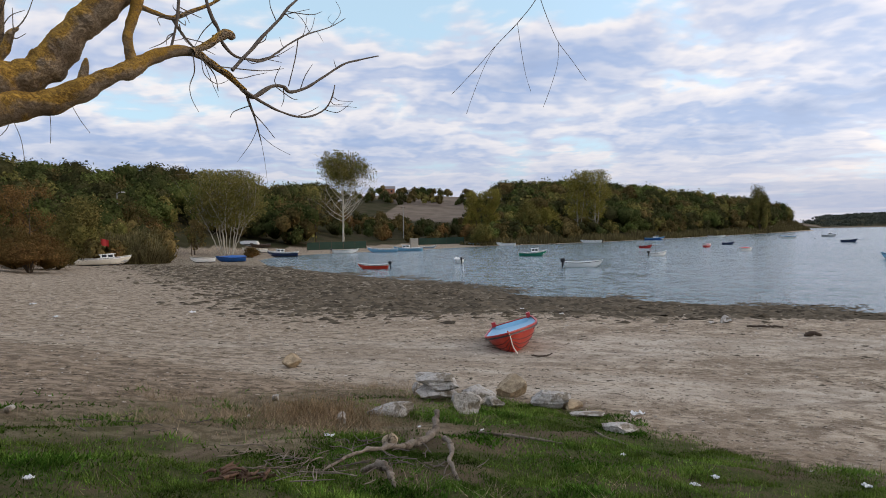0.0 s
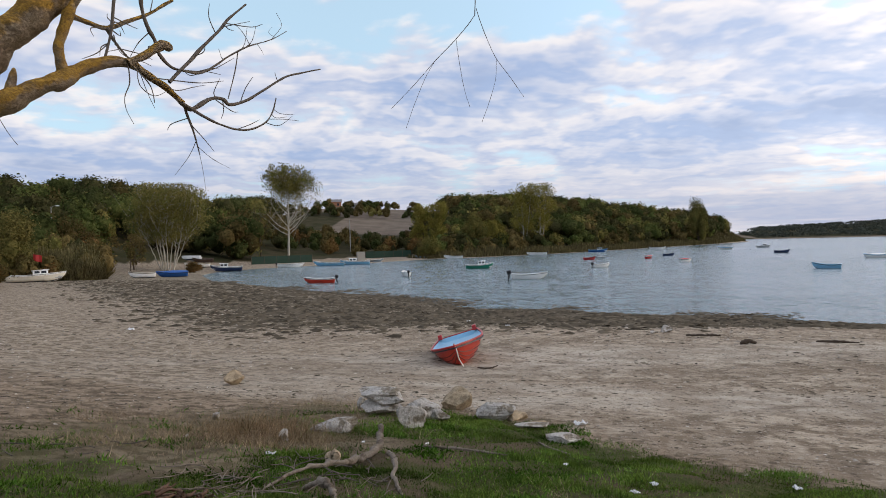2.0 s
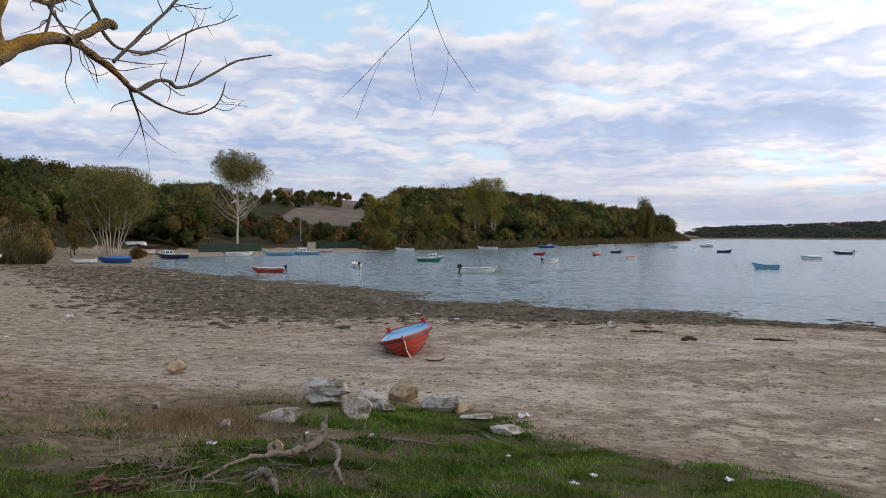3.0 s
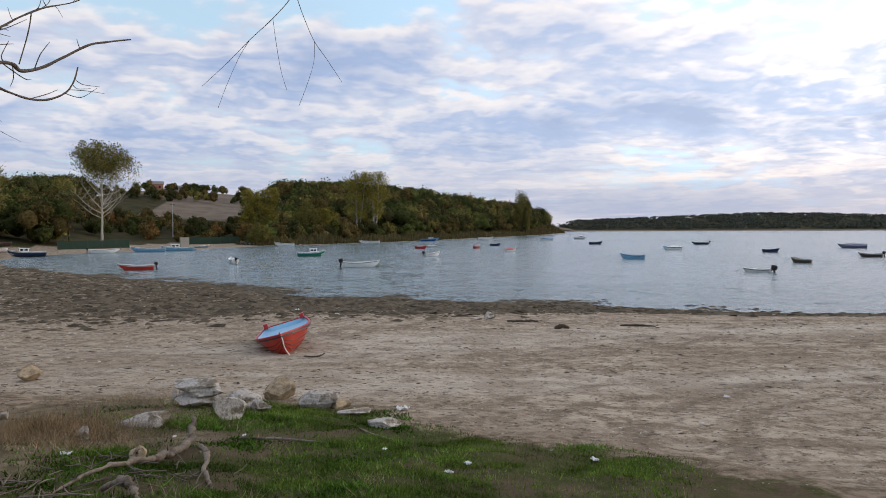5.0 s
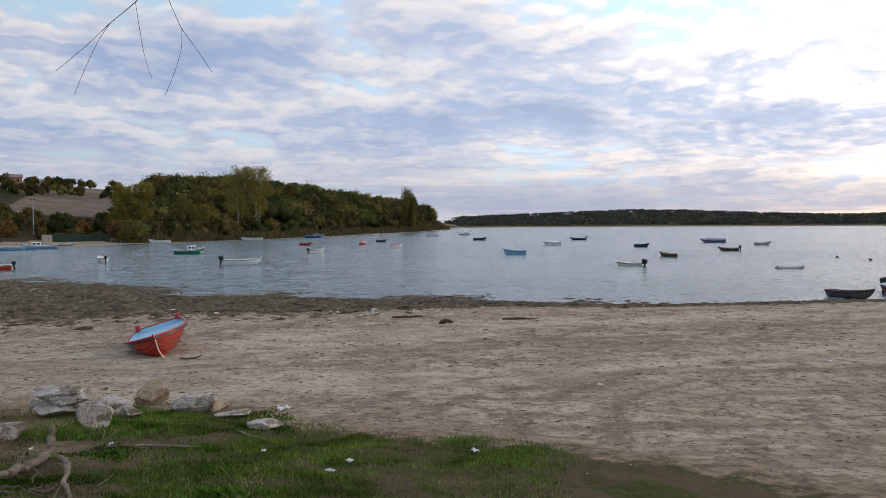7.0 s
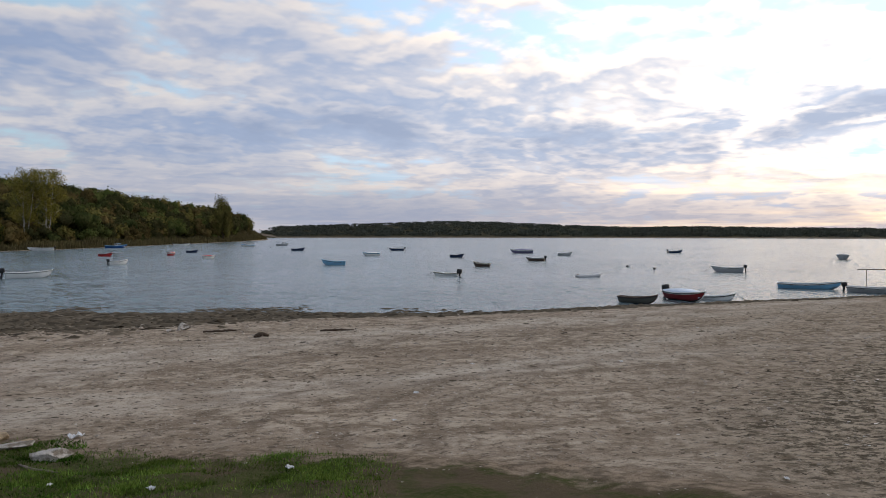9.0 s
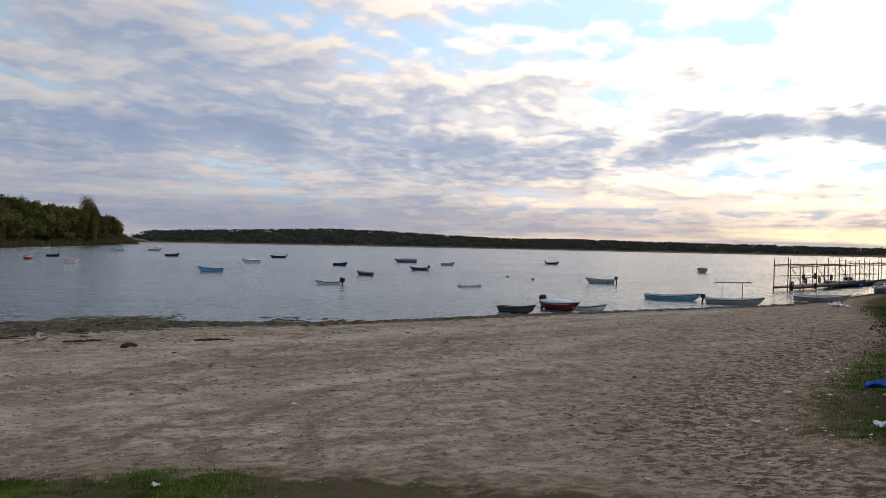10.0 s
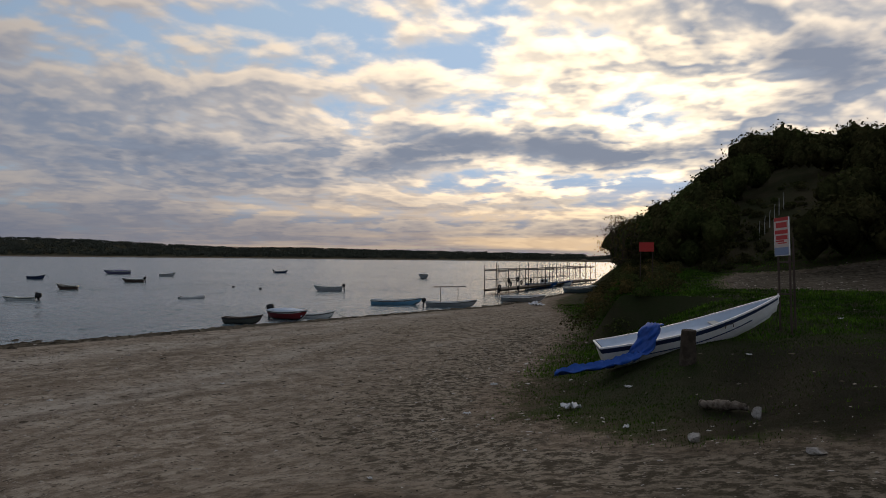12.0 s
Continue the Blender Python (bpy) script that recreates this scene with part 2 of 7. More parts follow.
    wood = n.mix(n.span(big, 0.35, 0.65), (0.036, 0.038, 0.018), (0.062, 0.052, 0.03))
    col = n.mix(n.span(att[3], 0.1, 0.5), col, wood)
    col = n.mix(n.span(att[3], 0.6, 0.9), col, field)
    relief = n.math("ADD", n.math("MULTIPLY", mid, 0.5), n.math("ADD", n.math("MULTIPLY", fine, 0.35), n.math("MULTIPLY", streak, 0.5)))
    wet = n.span(att[1], 0.2, 1.0, 0.95, 0.75)
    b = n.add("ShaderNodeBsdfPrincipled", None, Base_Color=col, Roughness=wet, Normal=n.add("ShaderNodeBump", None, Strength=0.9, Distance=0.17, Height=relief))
    b.inputs["Specular IOR Level"].default_value = 0.02
    n.add("ShaderNodeOutputMaterial", None, Surface=b)
    return m


def make_water_material():
    m = bpy.data.materials.new("lake_water")
    m.use_nodes = True
    n = Nodes(m.node_tree)
    at = n.add("ShaderNodeTexCoord").outputs["Object"]
    turn = n.add("ShaderNodeVectorRotate", {"rotation_type": "Z_AXIS"}, Vector=at, Angle=radians(35)).outputs[0]
    slopes = None
    for scale, stretch, steep in ((0.28, 1.5, 0.45), (1.0, 1.7, 1.1), (2.6, 1.6, 1.2), (6.0, 1.4, 0.9)):
        field = n.add("ShaderNodeTexNoise", None, Vector=n.vec("MULTIPLY", turn, (1.0, stretch, 1.0)).outputs[0], Scale=scale, Detail=2.0).outputs[1]
        push = n.vec("MULTIPLY", n.vec("SUBTRACT", field, (0.5, 0.5, 0.5)).outputs[0], (steep, steep, 0.0)).outputs[0]
        slopes = push if slopes is None else n.vec("ADD", slopes, push).outputs[0]
    gust = n.span(n.noise(at, 0.022, 3.0), 0.36, 0.64, 0.65, 1.15)
    slopes = n.vec("MULTIPLY", slopes, n.add("ShaderNodeCombineXYZ", None, i0=gust, i1=gust, i2=0.0).outputs[0]).outputs[0]
    tilt = n.vec("NORMALIZE", n.vec("ADD", slopes, (0.0, 0.0, 1.0)).outputs[0]).outputs[0]
    b = n.add("ShaderNodeBsdfPrincipled", None, Base_Color=(0.12, 0.17, 0.185, 1), Roughness=0.16, IOR=1.33, Normal=tilt)
    n.add("ShaderNodeOutputMaterial", None, Surface=b)
    return m


def make_bark():
    """Rough furrowed bark with orange lichen on its upper sides."""
    m = bpy.data.materials.new("lichen_bark")
    m.use_nodes = True
    n = Nodes(m.node_tree)
    at = n.add("ShaderNodeTexCoord").outputs["Object"]
    # furrows run along the limbs, which lean up and outwards
    along = n.add("ShaderNodeVectorRotate", {"rotation_type": "Y_AXIS"}, Vector=at, Angle=radians(-28)).outputs[0]
    grain = n.vec("MULTIPLY", along, (9.0, 26.0, 36.0)).outputs[0]
    furrow = n.noise(grain, 1.0, 6.0, 0.66, 0.8)
    ridge = n.math("ABSOLUTE", n.math("SUBTRACT", furrow, 0.5))
    crack = n.span(ridge, 0.0, 0.06)
    fine = n.noise(at, 46.0, 5.0, 0.7)
    wood = n.mix(n.span(n.noise(at, 3.0, 5.0, 0.6), 0.38, 0.62), (0.39, 0.305, 0.215), (0.25, 0.185, 0.125))
    upward = n.span(n.add("ShaderNodeSeparateXYZ", None, i0=n.add("ShaderNodeNewGeometry").outputs["Normal"]).outputs[2], -0.7, 0.7, -0.13, 0.10)
    moss = n.span(n.math("ADD", n.noise(at, 1.7, 6.0, 0.65), upward), 0.40, 0.56, 0.0, 0.9)
    col = n.mix(moss, wood, n.mix(fine, (0.40, 0.215, 0.03), (0.60, 0.36, 0.065)))
    col = n.mix(n.span(crack, 0.0, 1.0, 0.55, 0.0), col, (0.11, 0.08, 0.055))
    col = n.mix(1.0, col, n.mix(fine, (0.6, 0.6, 0.6), (1.35, 1.35, 1.35)), "MULTIPLY")
    relief = n.math("ADD", crack, n.math("MULTIPLY", fine, 0.5))
    b = n.add("ShaderNodeBsdfPrincipled", None, Base_Color=col, Roughness=0.95, Normal=n.add("ShaderNodeBump", None, Strength=0.9, Distance=0.02, Height=relief))
    b.inputs["Specular IOR Level"].default_value = 0.1
    n.add("ShaderNodeOutputMaterial", None, Surface=b)
    return m


BARK = make_bark()
TWIG = surface("grey_twig", (0.135, 0.112, 0.092), 0.9, 0.4, 9.0, 0.5, spec=0.15)
PALE_BARK = surface("pale_bark", (0.42, 0.39, 0.33), 0.9, 0.4, 3.0, 0.4, spec=0.15)
DARK_BARK = surface("dark_bark", (0.08, 0.06, 0.045), 0.95, 0.4, 4.0, 0.5, spec=0.15)
LIMESTONE = surface("limestone", (0.46, 0.43, 0.39), 0.9, 1.0, 9.0, 1.0, second=(0.17, 0.145, 0.11), spots=0.52, per_object=0.25, spec=0.2, reach=0.04)
OCHRE_STONE = surface("ochre_stone", (0.42, 0.33, 0.22), 0.9, 0.9, 6.0, 1.0, second=(0.22, 0.17, 0.11), spots=0.54, spec=0.2, reach=0.04)
RED_BARK = surface("broken_red_bark", (0.15, 0.092, 0.064), 0.95, 0.5, 9.0, 0.8, second=(0.11, 0.07, 0.05), spec=0.05)
LITTER = surface("pale_plastic_litter", (0.72, 0.72, 0.72), 0.5, 0.2, 12.0, 0.3)
DEADWOOD = surface("bleached_deadwood", (0.21, 0.175, 0.14), 0.9, 0.9, 11.0, 1.0, second=(0.10, 0.078, 0.058), spots=0.55, spec=0.15)
OLD_WOOD = surface("weathered_wood", (0.16, 0.125, 0.095), 0.9, 0.4, 6.0, 0.6, spec=0.2)
STEEL = surface("rusty_steel", (0.085, 0.06, 0.048), 0.7, 0.5, 7.0, 0.4, metal=0.4)
RUBBER = surface("black_rubber", (0.02, 0.02, 0.021), 0.75, 0.3, 6.0, 0.3)
CONCRETE = surface("concrete", (0.40, 0.39, 0.36), 0.9, 0.3, 5.0, 0.4, second=(0.28, 0.27, 0.25))
PLASTIC_DARK = surface("dark_plastic", (0.012, 0.012, 0.014), 0.35, 0.2, 5.0, 0.05)
GLASS_DARK = surface("dark_cabin_glass", (0.02, 0.025, 0.03), 0.08, 0.1, 2.0, 0.02)
TARP = surface("blue_tarpaulin", (0.015, 0.09, 0.42), 0.42, 0.3, 6.0, 0.3)
GRASS = foliage("grass_blades", (0.066, 0.118, 0.020), (0.135, 0.192, 0.038), 0.2)
# a little distance haze is mixed into these leaf colours
FAR_LEAF = foliage("far_wood_leaves", (0.066, 0.076, 0.062), (0.078, 0.084, 0.066), 0.15)
DRY = foliage("dry_stems", (0.29, 0.235, 0.15), (0.21, 0.155, 0.10), 0.2)
LEAF = foliage("wood_leaves", (0.115, 0.119, 0.054), (0.162, 0.145, 0.072), 0.25)
REED = foliage("reeds", (0.15, 0.130, 0.06), (0.095, 0.080, 0.04), 0.25)
WEED = surface("dried_lake_weed", (0.105, 0.087, 0.063), 0.95, 0.5, 7.0, 0.8, per_island=0.9, spec=0.02)
LEAF_LITTER = surface("dark_leaf_litter", (0.055, 0.043, 0.030), 0.95, 0.5, 7.0, 0.8, per_island=0.9, spec=0.02)
PALE_SCRAP = surface("pale_shell_scraps", (0.62, 0.60, 0.56), 0.7, 0.3, 9.0, 0.3, per_island=0.5, spec=0.1)
PEBBLE = surface("beach_pebble", (0.36, 0.315, 0.262), 0.9, 0.3, 9.0, 0.4, per_island=0.9, spec=0.04)


# ---- mesh helpers ----
def mesh_np(name, verts, faces, mats, smooth=False, tints=None, slots=None):
    """A mesh from arrays; faces all of one size. tints: a grey or colour for each vertex."""
    verts, faces = np.asarray(verts, np.float32), np.asarray(faces, np.int32)
    me = bpy.data.meshes.new(name)
    k = faces.shape[1]
    me.vertices.add(len(verts))
    me.vertices.foreach_set("co", verts.ravel())
    me.loops.add(faces.size)
    me.loops.foreach_set("vertex_index", faces.ravel())
    me.polygons.add(len(faces))
    me.polygons.foreach_set("loop_start", np.arange(0, faces.size, k, dtype=np.int32))
    me.polygons.foreach_set("use_smooth", np.full(len(faces), smooth))
    for m in mats if isinstance(mats, (list, tuple)) else [mats]:
        me.materials.append(m)
    if slots is not None:
        me.polygons.foreach_set("material_index", np.asarray(slots, np.int32))
    if tints is not None:
        a = me.attributes.new("tint", "FLOAT_COLOR", "POINT")
        a.data.foreach_set("color", np.concatenate([tints, np.ones((len(verts), 1))], 1).astype(np.float32).ravel())
    me.update(calc_edges=True)
    me.validate()
    return me


def mesh_bm(name, bm, mats, smooth=False):
    me = bpy.data.meshes.new(name)
    bmesh.ops.recalc_face_normals(bm, faces=bm.faces)
    bm.to_mesh(me)
    bm.free()
    for m in mats if isinstance(mats, (list, tuple)) else [mats]:
        me.materials.append(m)
    if smooth:
        me.polygons.foreach_set("use_smooth", np.ones(len(me.polygons), bool))
    return me


def under(ob, parent):
    ob.parent = parent
    return ob


def part(name, bm, material, parent, label="", smooth=False):
    """Links a bmesh or mesh as one mesh object under a thing."""
    ob = new(name, bm if isinstance(bm, bpy.types.Mesh) else mesh_bm(name, bm, material, smooth))
    if parent:
        ob.parent = parent
    return tagged(ob, label)


def thing(name, label, category, m=None, group="", kind=""):
    ob = new(name)
    ob.empty_display_size = 0.2
    if m is not None:
        ob.matrix_world = m
    return tagged(ob, label, category, group, kind)


def box(bm, size, at=(0, 0, 0), turn=(0, 0, 0), bevel=0.0):
    made = bmesh.ops.create_cube(bm, size=1.0, matrix=pose(*at, *turn) @ Matrix.Diagonal((*size, 1)))
    if bevel:
        edges = {e for v in made["verts"] for e in v.link_edges}
        bmesh.ops.bevel(bm, geom=list(edges), offset=bevel, segments=2, profile=0.6, affect="EDGES")
    return bm


def tube_arrays(points, radii, sides=6, cap=True):
    """A tapered tube along points."""
    P, R = [Vector(p) for p in points], list(radii)
    verts, faces = [], []
    side = None
    for i, p in enumerate(P):
        d = (P[min(i + 1, len(P) - 1)] - P[max(i - 1, 0)]).normalized()
        side = d.orthogonal().normalized() if side is None else (side - d * side.dot(d)).normalized()
        other = d.cross(side)
        for k in range(sides):
            a = 2 * math.pi * k / sides
            verts.append(p + (side * math.cos(a) + other * math.sin(a)) * R[i])
    for i in range(len(P) - 1):
        for k in range(sides):
            a, b = i * sides + k, i * sides + (k + 1) % sides
            faces.append((a, b, b + sides, a + sides))
    return verts, faces


def tubes(name, runs, material, sides=6, smooth=True):
    """Several tubes in one mesh: runs of (points, radii)."""
    verts, faces = [], []
    for points, radii in runs:
        v, f = tube_arrays(points, radii, sides)
        faces += [tuple(i + len(verts) for i in q) for q in f]
        verts += v
    return mesh_np(name, np.array([tuple(v) for v in verts]), np.array(faces), material, smooth)


def smooth_run(points, radii, steps=5, wobble=0.0, rng=None):
    """Rounds a line of control points with a spline, and roughens it."""
    P, out, rad = [Vector(p) for p in points], [], []
    for i in range(len(P) - 1):
        a, b, c, d = P[max(i - 1, 0)], P[i], P[i + 1], P[min(i + 2, len(P) - 1)]
        for s in range(steps):
            t = s / steps
            q = 0.5 * ((2 * b) + (c - a) * t + (2 * a - 5 * b + 4 * c - d) * t * t + (3 * b - a - 3 * c + d) * t ** 3)
            r = radii[i] + (radii[i + 1] - radii[i]) * t
            if rng is not None:
                q = q + Vector(rng.normal(0, wobble, 3)) * min(1.0, r * 12)
                r *= rng.uniform(0.92, 1.08)
            out.append(q)
            rad.append(r)
    return out + [P[-1]], rad + [radii[-1]]


def clump_arrays(centres, sizes, rng, flat=0.0, upright=0.0, aspect=0.6, facing=None):
    """Leaf clumps: one bent quad at each centre, turned at random."""
    n = len(centres)
    a = rng.normal(size=(n, 3))
    if facing is not None:
        face = facing / (np.linalg.norm(facing, axis=1, keepdims=True) + 1e-9) + rng.normal(0, 0.42, (n, 3))
        a = np.cross(face, a)
    a[:, 2] = a[:, 2] * (1 - flat) + upright * 2
    a /= np.linalg.norm(a, axis=1, keepdims=True)
    b = np.cross(a, rng.normal(size=(n, 3)) if facing is None else face)
    b /= np.linalg.norm(b, axis=1, keepdims=True) + 1e-9
    a, b = a * sizes[:, None] * 0.5, b * sizes[:, None] * 0.5 * aspect
    v = np.stack([centres - a, centres + b * 0.9, centres + a, centres - b * 0.9], 1).reshape(-1, 3)
    return v, np.arange(4 * n).reshape(-1, 4)

# ---- terrain ----
LAKE = np.array([(170, 14), (101, 15), (83, 16.3), (69.5, 18), (61.5, 21.3), (50, 25.8), (41.6, 29), (34.2, 31.3), (29, 33.7), (24, 38.6),
                 (18, 43), (14, 47), (10.5, 50.5), (6.2, 52.4), (2, 60), (-2.7, 70.5), (-9, 79), (-16.4, 92), (-25.8, 107),
                 (-33.5, 131), (-34.5, 148), (-29.5, 160), (-19, 171), (-3, 188), (11, 207), (31, 218), (56, 240), (93, 284),
                 (137, 336), (183, 394), (250, 482), (258, 500), (290, 770), (520, 625), (670, 460), (785, 210), (810, 0), (600, -60), (330, 0)], float)


def lake_distance(x, y):
    """Metres from the waterline: positive on land, negative in the lake."""
    x, y = np.asarray(x, float), np.asarray(y, float)
    best, inside = np.full(x.shape, 1e9), np.zeros(x.shape, bool)
    for (ax, ay), (bx, by) in zip(LAKE, np.roll(LAKE, -1, 0)):
        dx, dy = bx - ax, by - ay
        s = np.clip(((x - ax) * dx + (y - ay) * dy) / (dx * dx + dy * dy), 0, 1)
        best = np.minimum(best, np.hypot(x - ax - s * dx, y - ay - s * dy))
        if dy:
            inside ^= ((ay > y) != (by > y)) & (x < dx * (y - ay) / dy + ax)
    return np.where(inside, -best, best)


def step(a, b, v):
    s = np.clip((v - a) / (b - a), 0, 1)
    return s * s * (3 - 2 * s)


# bearing from the viewpoint (degrees clockwise from +Y): foot radius, ridge radius, ridge height of the hills
# from bearing 112 on, an unseen close ridge is added to shade the bank
HILL_AZ = (-180, -120, -45, -32, -20, -12, -7, -4, 1, 5, 10, 16, 22, 26, 27.6, 28, 37, 41, 46, 50.5, 55, 61, 70, 78, 82.5, 83, 86, 90, 94, 98, 104, 112, 150, 180)
HILL_FOOT = (35, 60, 95, 105, 150, 180, 205, 215, 225, 230, 250, 290, 400, 470, 500, 820, 820, 820, 820, 820, 820, 820, 820, 820, 820, 85, 75, 68, 62, 60, 55, 40, 30, 35)
HILL_RIDGE = (90, 160, 210, 230, 260, 330, 420, 460, 450, 420, 380, 400, 480, 520, 560, 1300, 1300, 1300, 1300, 1300, 1300, 1300, 1300, 1300, 1300, 150, 145, 135, 128, 125, 118, 88, 75, 90)
HILL_TOP = (12, 12, 12, 14, 16, 14, 22, 27, 24, 20, 18, 15, 12, 6, 2, 12, 19, 22, 20, 15, 11.5, 12, 9, 7, 5.5, 0.5, 1.5, 6.8, 14.2, 16.0, 15, 15, 18, 12)


def height(x, y):
    """The ground's height, without its fine relief."""
    x, y = np.asarray(x, float), np.asarray(y, float)
    d, r, az = lake_distance(x, y), np.hypot(x, y), np.degrees(np.arctan2(x, y))
    z = np.interp(d, (-60, -15, 0, 14, 25, 32, 37, 45, 65, 120), (-2.5, -0.8, 0.0, 0.5, 0.75, 1.2, 1.9, 3.3, 4.0, 4.4))
    z = np.where(r > 110, np.minimum(z, 1.3 + 0.0 * r), z)
    bank = step(14, 24, r) * step(np.where(r < 35, 82.0, 83.0), np.where(r < 35, 95.5, 86.5), az) * step(170, 130, az)
    target = np.interp(r, (13, 24, 32, 60, 80), (2.0, 2.95, 3.2, 3.65, 3.9))
    z = np.where(d > 0, z + bank * np.maximum(target - z, 0), z)
    z = z + np.where(d > 0, 0.45 * step(11.5, 16, r) * step(24, 19, r) * step(95, 100, az) * step(150, 125, az), 0)
    z = z - np.where(d > 0, 0.38 * np.exp(-(((x - 24.2) / 2.4) ** 2) - ((y + 1.9) / 2.2) ** 2), 0)
    foot, ridge, top = np.interp(az, HILL_AZ, HILL_FOOT), np.interp(az, HILL_AZ, HILL_RIDGE), np.interp(az, HILL_AZ, HILL_TOP)
    z = z + np.where(d > 0, top * step(foot, ridge, r) * np.clip(d / 12, 0, 1), 0)
    return z


def in_polygon(x, y, corners):
    inside = np.zeros(np.shape(x), bool)
    for (ax, ay), (bx, by) in zip(corners, corners[1:] + corners[:1]):
        if ay != by:
            inside ^= ((ay > y) != (by > y)) & (x < (bx - ax) * (y - ay) / (by - ay) + ax)
    return inside


def edge_distance(x, y, corners):
    """Positive inside a polygon, negative outside."""
    best = np.full(np.shape(x), 1e9)
    for (ax, ay), (bx, by) in zip(corners, corners[1:] + corners[:1]):
        dx, dy = bx - ax, by - ay
        s = np.clip(((x - ax) * dx + (y - ay) * dy) / (dx * dx + dy * dy), 0, 1)
        best = np.minimum(best, np.hypot(x - ax - s * dx, y - ay - s * dy))
    return np.where(in_polygon(x, y, corners), best, -best)


GRASS_NEAR = [(-12, 2), (-6.5, 9.5), (-5.2, 12.4), (-1.9, 16.6), (0.5, 16.0), (2.6, 14.6), (3.4, 12.6), (4.6, 11.2), (6.6, 9.6), (8.4, 6.6), (8.6, 4.2), (8.2, 1.0), (6.0, -3.0), (-12, -6)]
GRASS_BANK = [(12.6, -1.2), (13.8, 0.9), (16.2, 2.9), (20.5, 3.9), (29, 4.4), (44, 5.2), (62, 9.0), (80, 12.6), (108, 13.5), (140, 0), (90, -45), (30, -30), (12.0, -6)]
ROAD_BANK = [(43, -2.6), (54, -2.6), (65, -4.5), (66, -22), (56, -26), (43, -13)]
FIELD = [(-30, 306), (-12, 302), (8, 300), (22, 310), (36, 350), (28, 470), (-10, 540), (-80, 520), (-60, 440), (-20, 360)]


def grass_share(x, y):
    a = step(-1.9, 1.1, edge_distance(x, y, GRASS_NEAR))
    b = step(-2.6, 1.4, edge_distance(x, y, GRASS_BANK)) * (1 - step(-2, 2, edge_distance(x, y, ROAD_BANK)))
    return np.maximum(a, b)


def weed_share(x, y):
    d = lake_distance(x, y)
    wide = np.interp(x, (-45, -25, -8, 2, 8, 15, 22, 30, 45, 80), (23, 23, 22, 16.5, 12.8, 8.2, 4.2, 2.0, 1.5, 1.2))
    return np.where((d > -2) & (y < 135), step(1.25, 0.55, d / wide) * step(-0.5, 0.6, d), 0)


def green_zone(x, y):
    """Where the near bank is green; past it lies bare soil with dry stems."""
    r = np.hypot(x, y) + 0.9 * np.sin(1.7 * x + 1.1 * np.sin(1.3 * y)) + 0.5 * np.sin(3.9 * x - 2.3 * y)
    return np.maximum(step(10.2, 8.0, r), step(-0.9, 0.9, x + 0.5 * np.sin(2.1 * y) + 0.3 * np.sin(4.7 * x + y)))


def ruts(x, y):
    """Curved pairs of tyre tracks across the beach."""
    best = np.zeros(np.shape(x))
    for cx, cy, radius in ((27, 37, 15.0), (22, 43, 23.0), (8, 48, 26.0), (35, 9, 15.5), (16, 6, 9.0), (15, 2, 14.5), (-16, 55, 33.0), (5, 70, 47.0)):
        for gauge in (-0.8, 0.8):
            off = np.hypot(x - cx, y - cy) - radius - gauge + 0.25 * np.sin(0.3 * x + cx)
            best = np.maximum(best, np.exp(-((off / 0.22) ** 2)))
    return best * (lake_distance(x, y) > 4)


def shaded_face(x, y):
    """The bare earth face beside the dirt road, where the ground's shade is painted."""
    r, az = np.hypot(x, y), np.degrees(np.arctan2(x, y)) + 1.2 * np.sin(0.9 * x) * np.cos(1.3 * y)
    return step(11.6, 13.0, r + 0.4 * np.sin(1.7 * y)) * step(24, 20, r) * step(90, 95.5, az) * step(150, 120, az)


def fine_relief(x, y):
    """Ruts, dents and small mounds, a few centimetres."""
    z = np.zeros(np.shape(x))
    for k, (sx, sy, amp, ph) in enumerate(((0.9, 0.5, 0.035, 0.3), (0.4, 1.3, 0.03, 1.9), (2.3, 1.7, 0.015, 4.1), (1.5, 3.1, 0.012, 2.2), (5.1, 4.3, 0.007, 0.7), (3.7, 6.3, 0.007, 5.0))):
        z = z + amp * np.sin(sx * x + ph + 1.3 * np.sin(0.37 * sy * y + k)) * np.cos(sy * y - ph + 1.1 * np.sin(0.43 * sx * x + 2 * k))
    return z


def ground_height(x, y):
    x, y = np.asarray(x, float), np.asarray(y, float)
    d = lake_distance(x, y)
    z = height(x, y) + fine_relief(x, y) * np.clip(d / 3, 0.15, 1) * np.interp(np.hypot(x, y), (18, 45, 120), (1, 0.6, 0.3))
    hummock = 0.05 * np.sin(3.1 * x + 1.7 * np.sin(2.3 * y)) * np.cos(2.7 * y + 1.3 * np.sin(1.9 * x))
    return z + hummock * np.where(np.hypot(x, y) < 21, grass_share(x, y) * step(20, 13, np.hypot(x, y)), 0) + 0.018 * weed_share(x, y) * np.sin(4.1 * x + 2 * np.sin(3 * y)) * np.cos(3.3 * y)


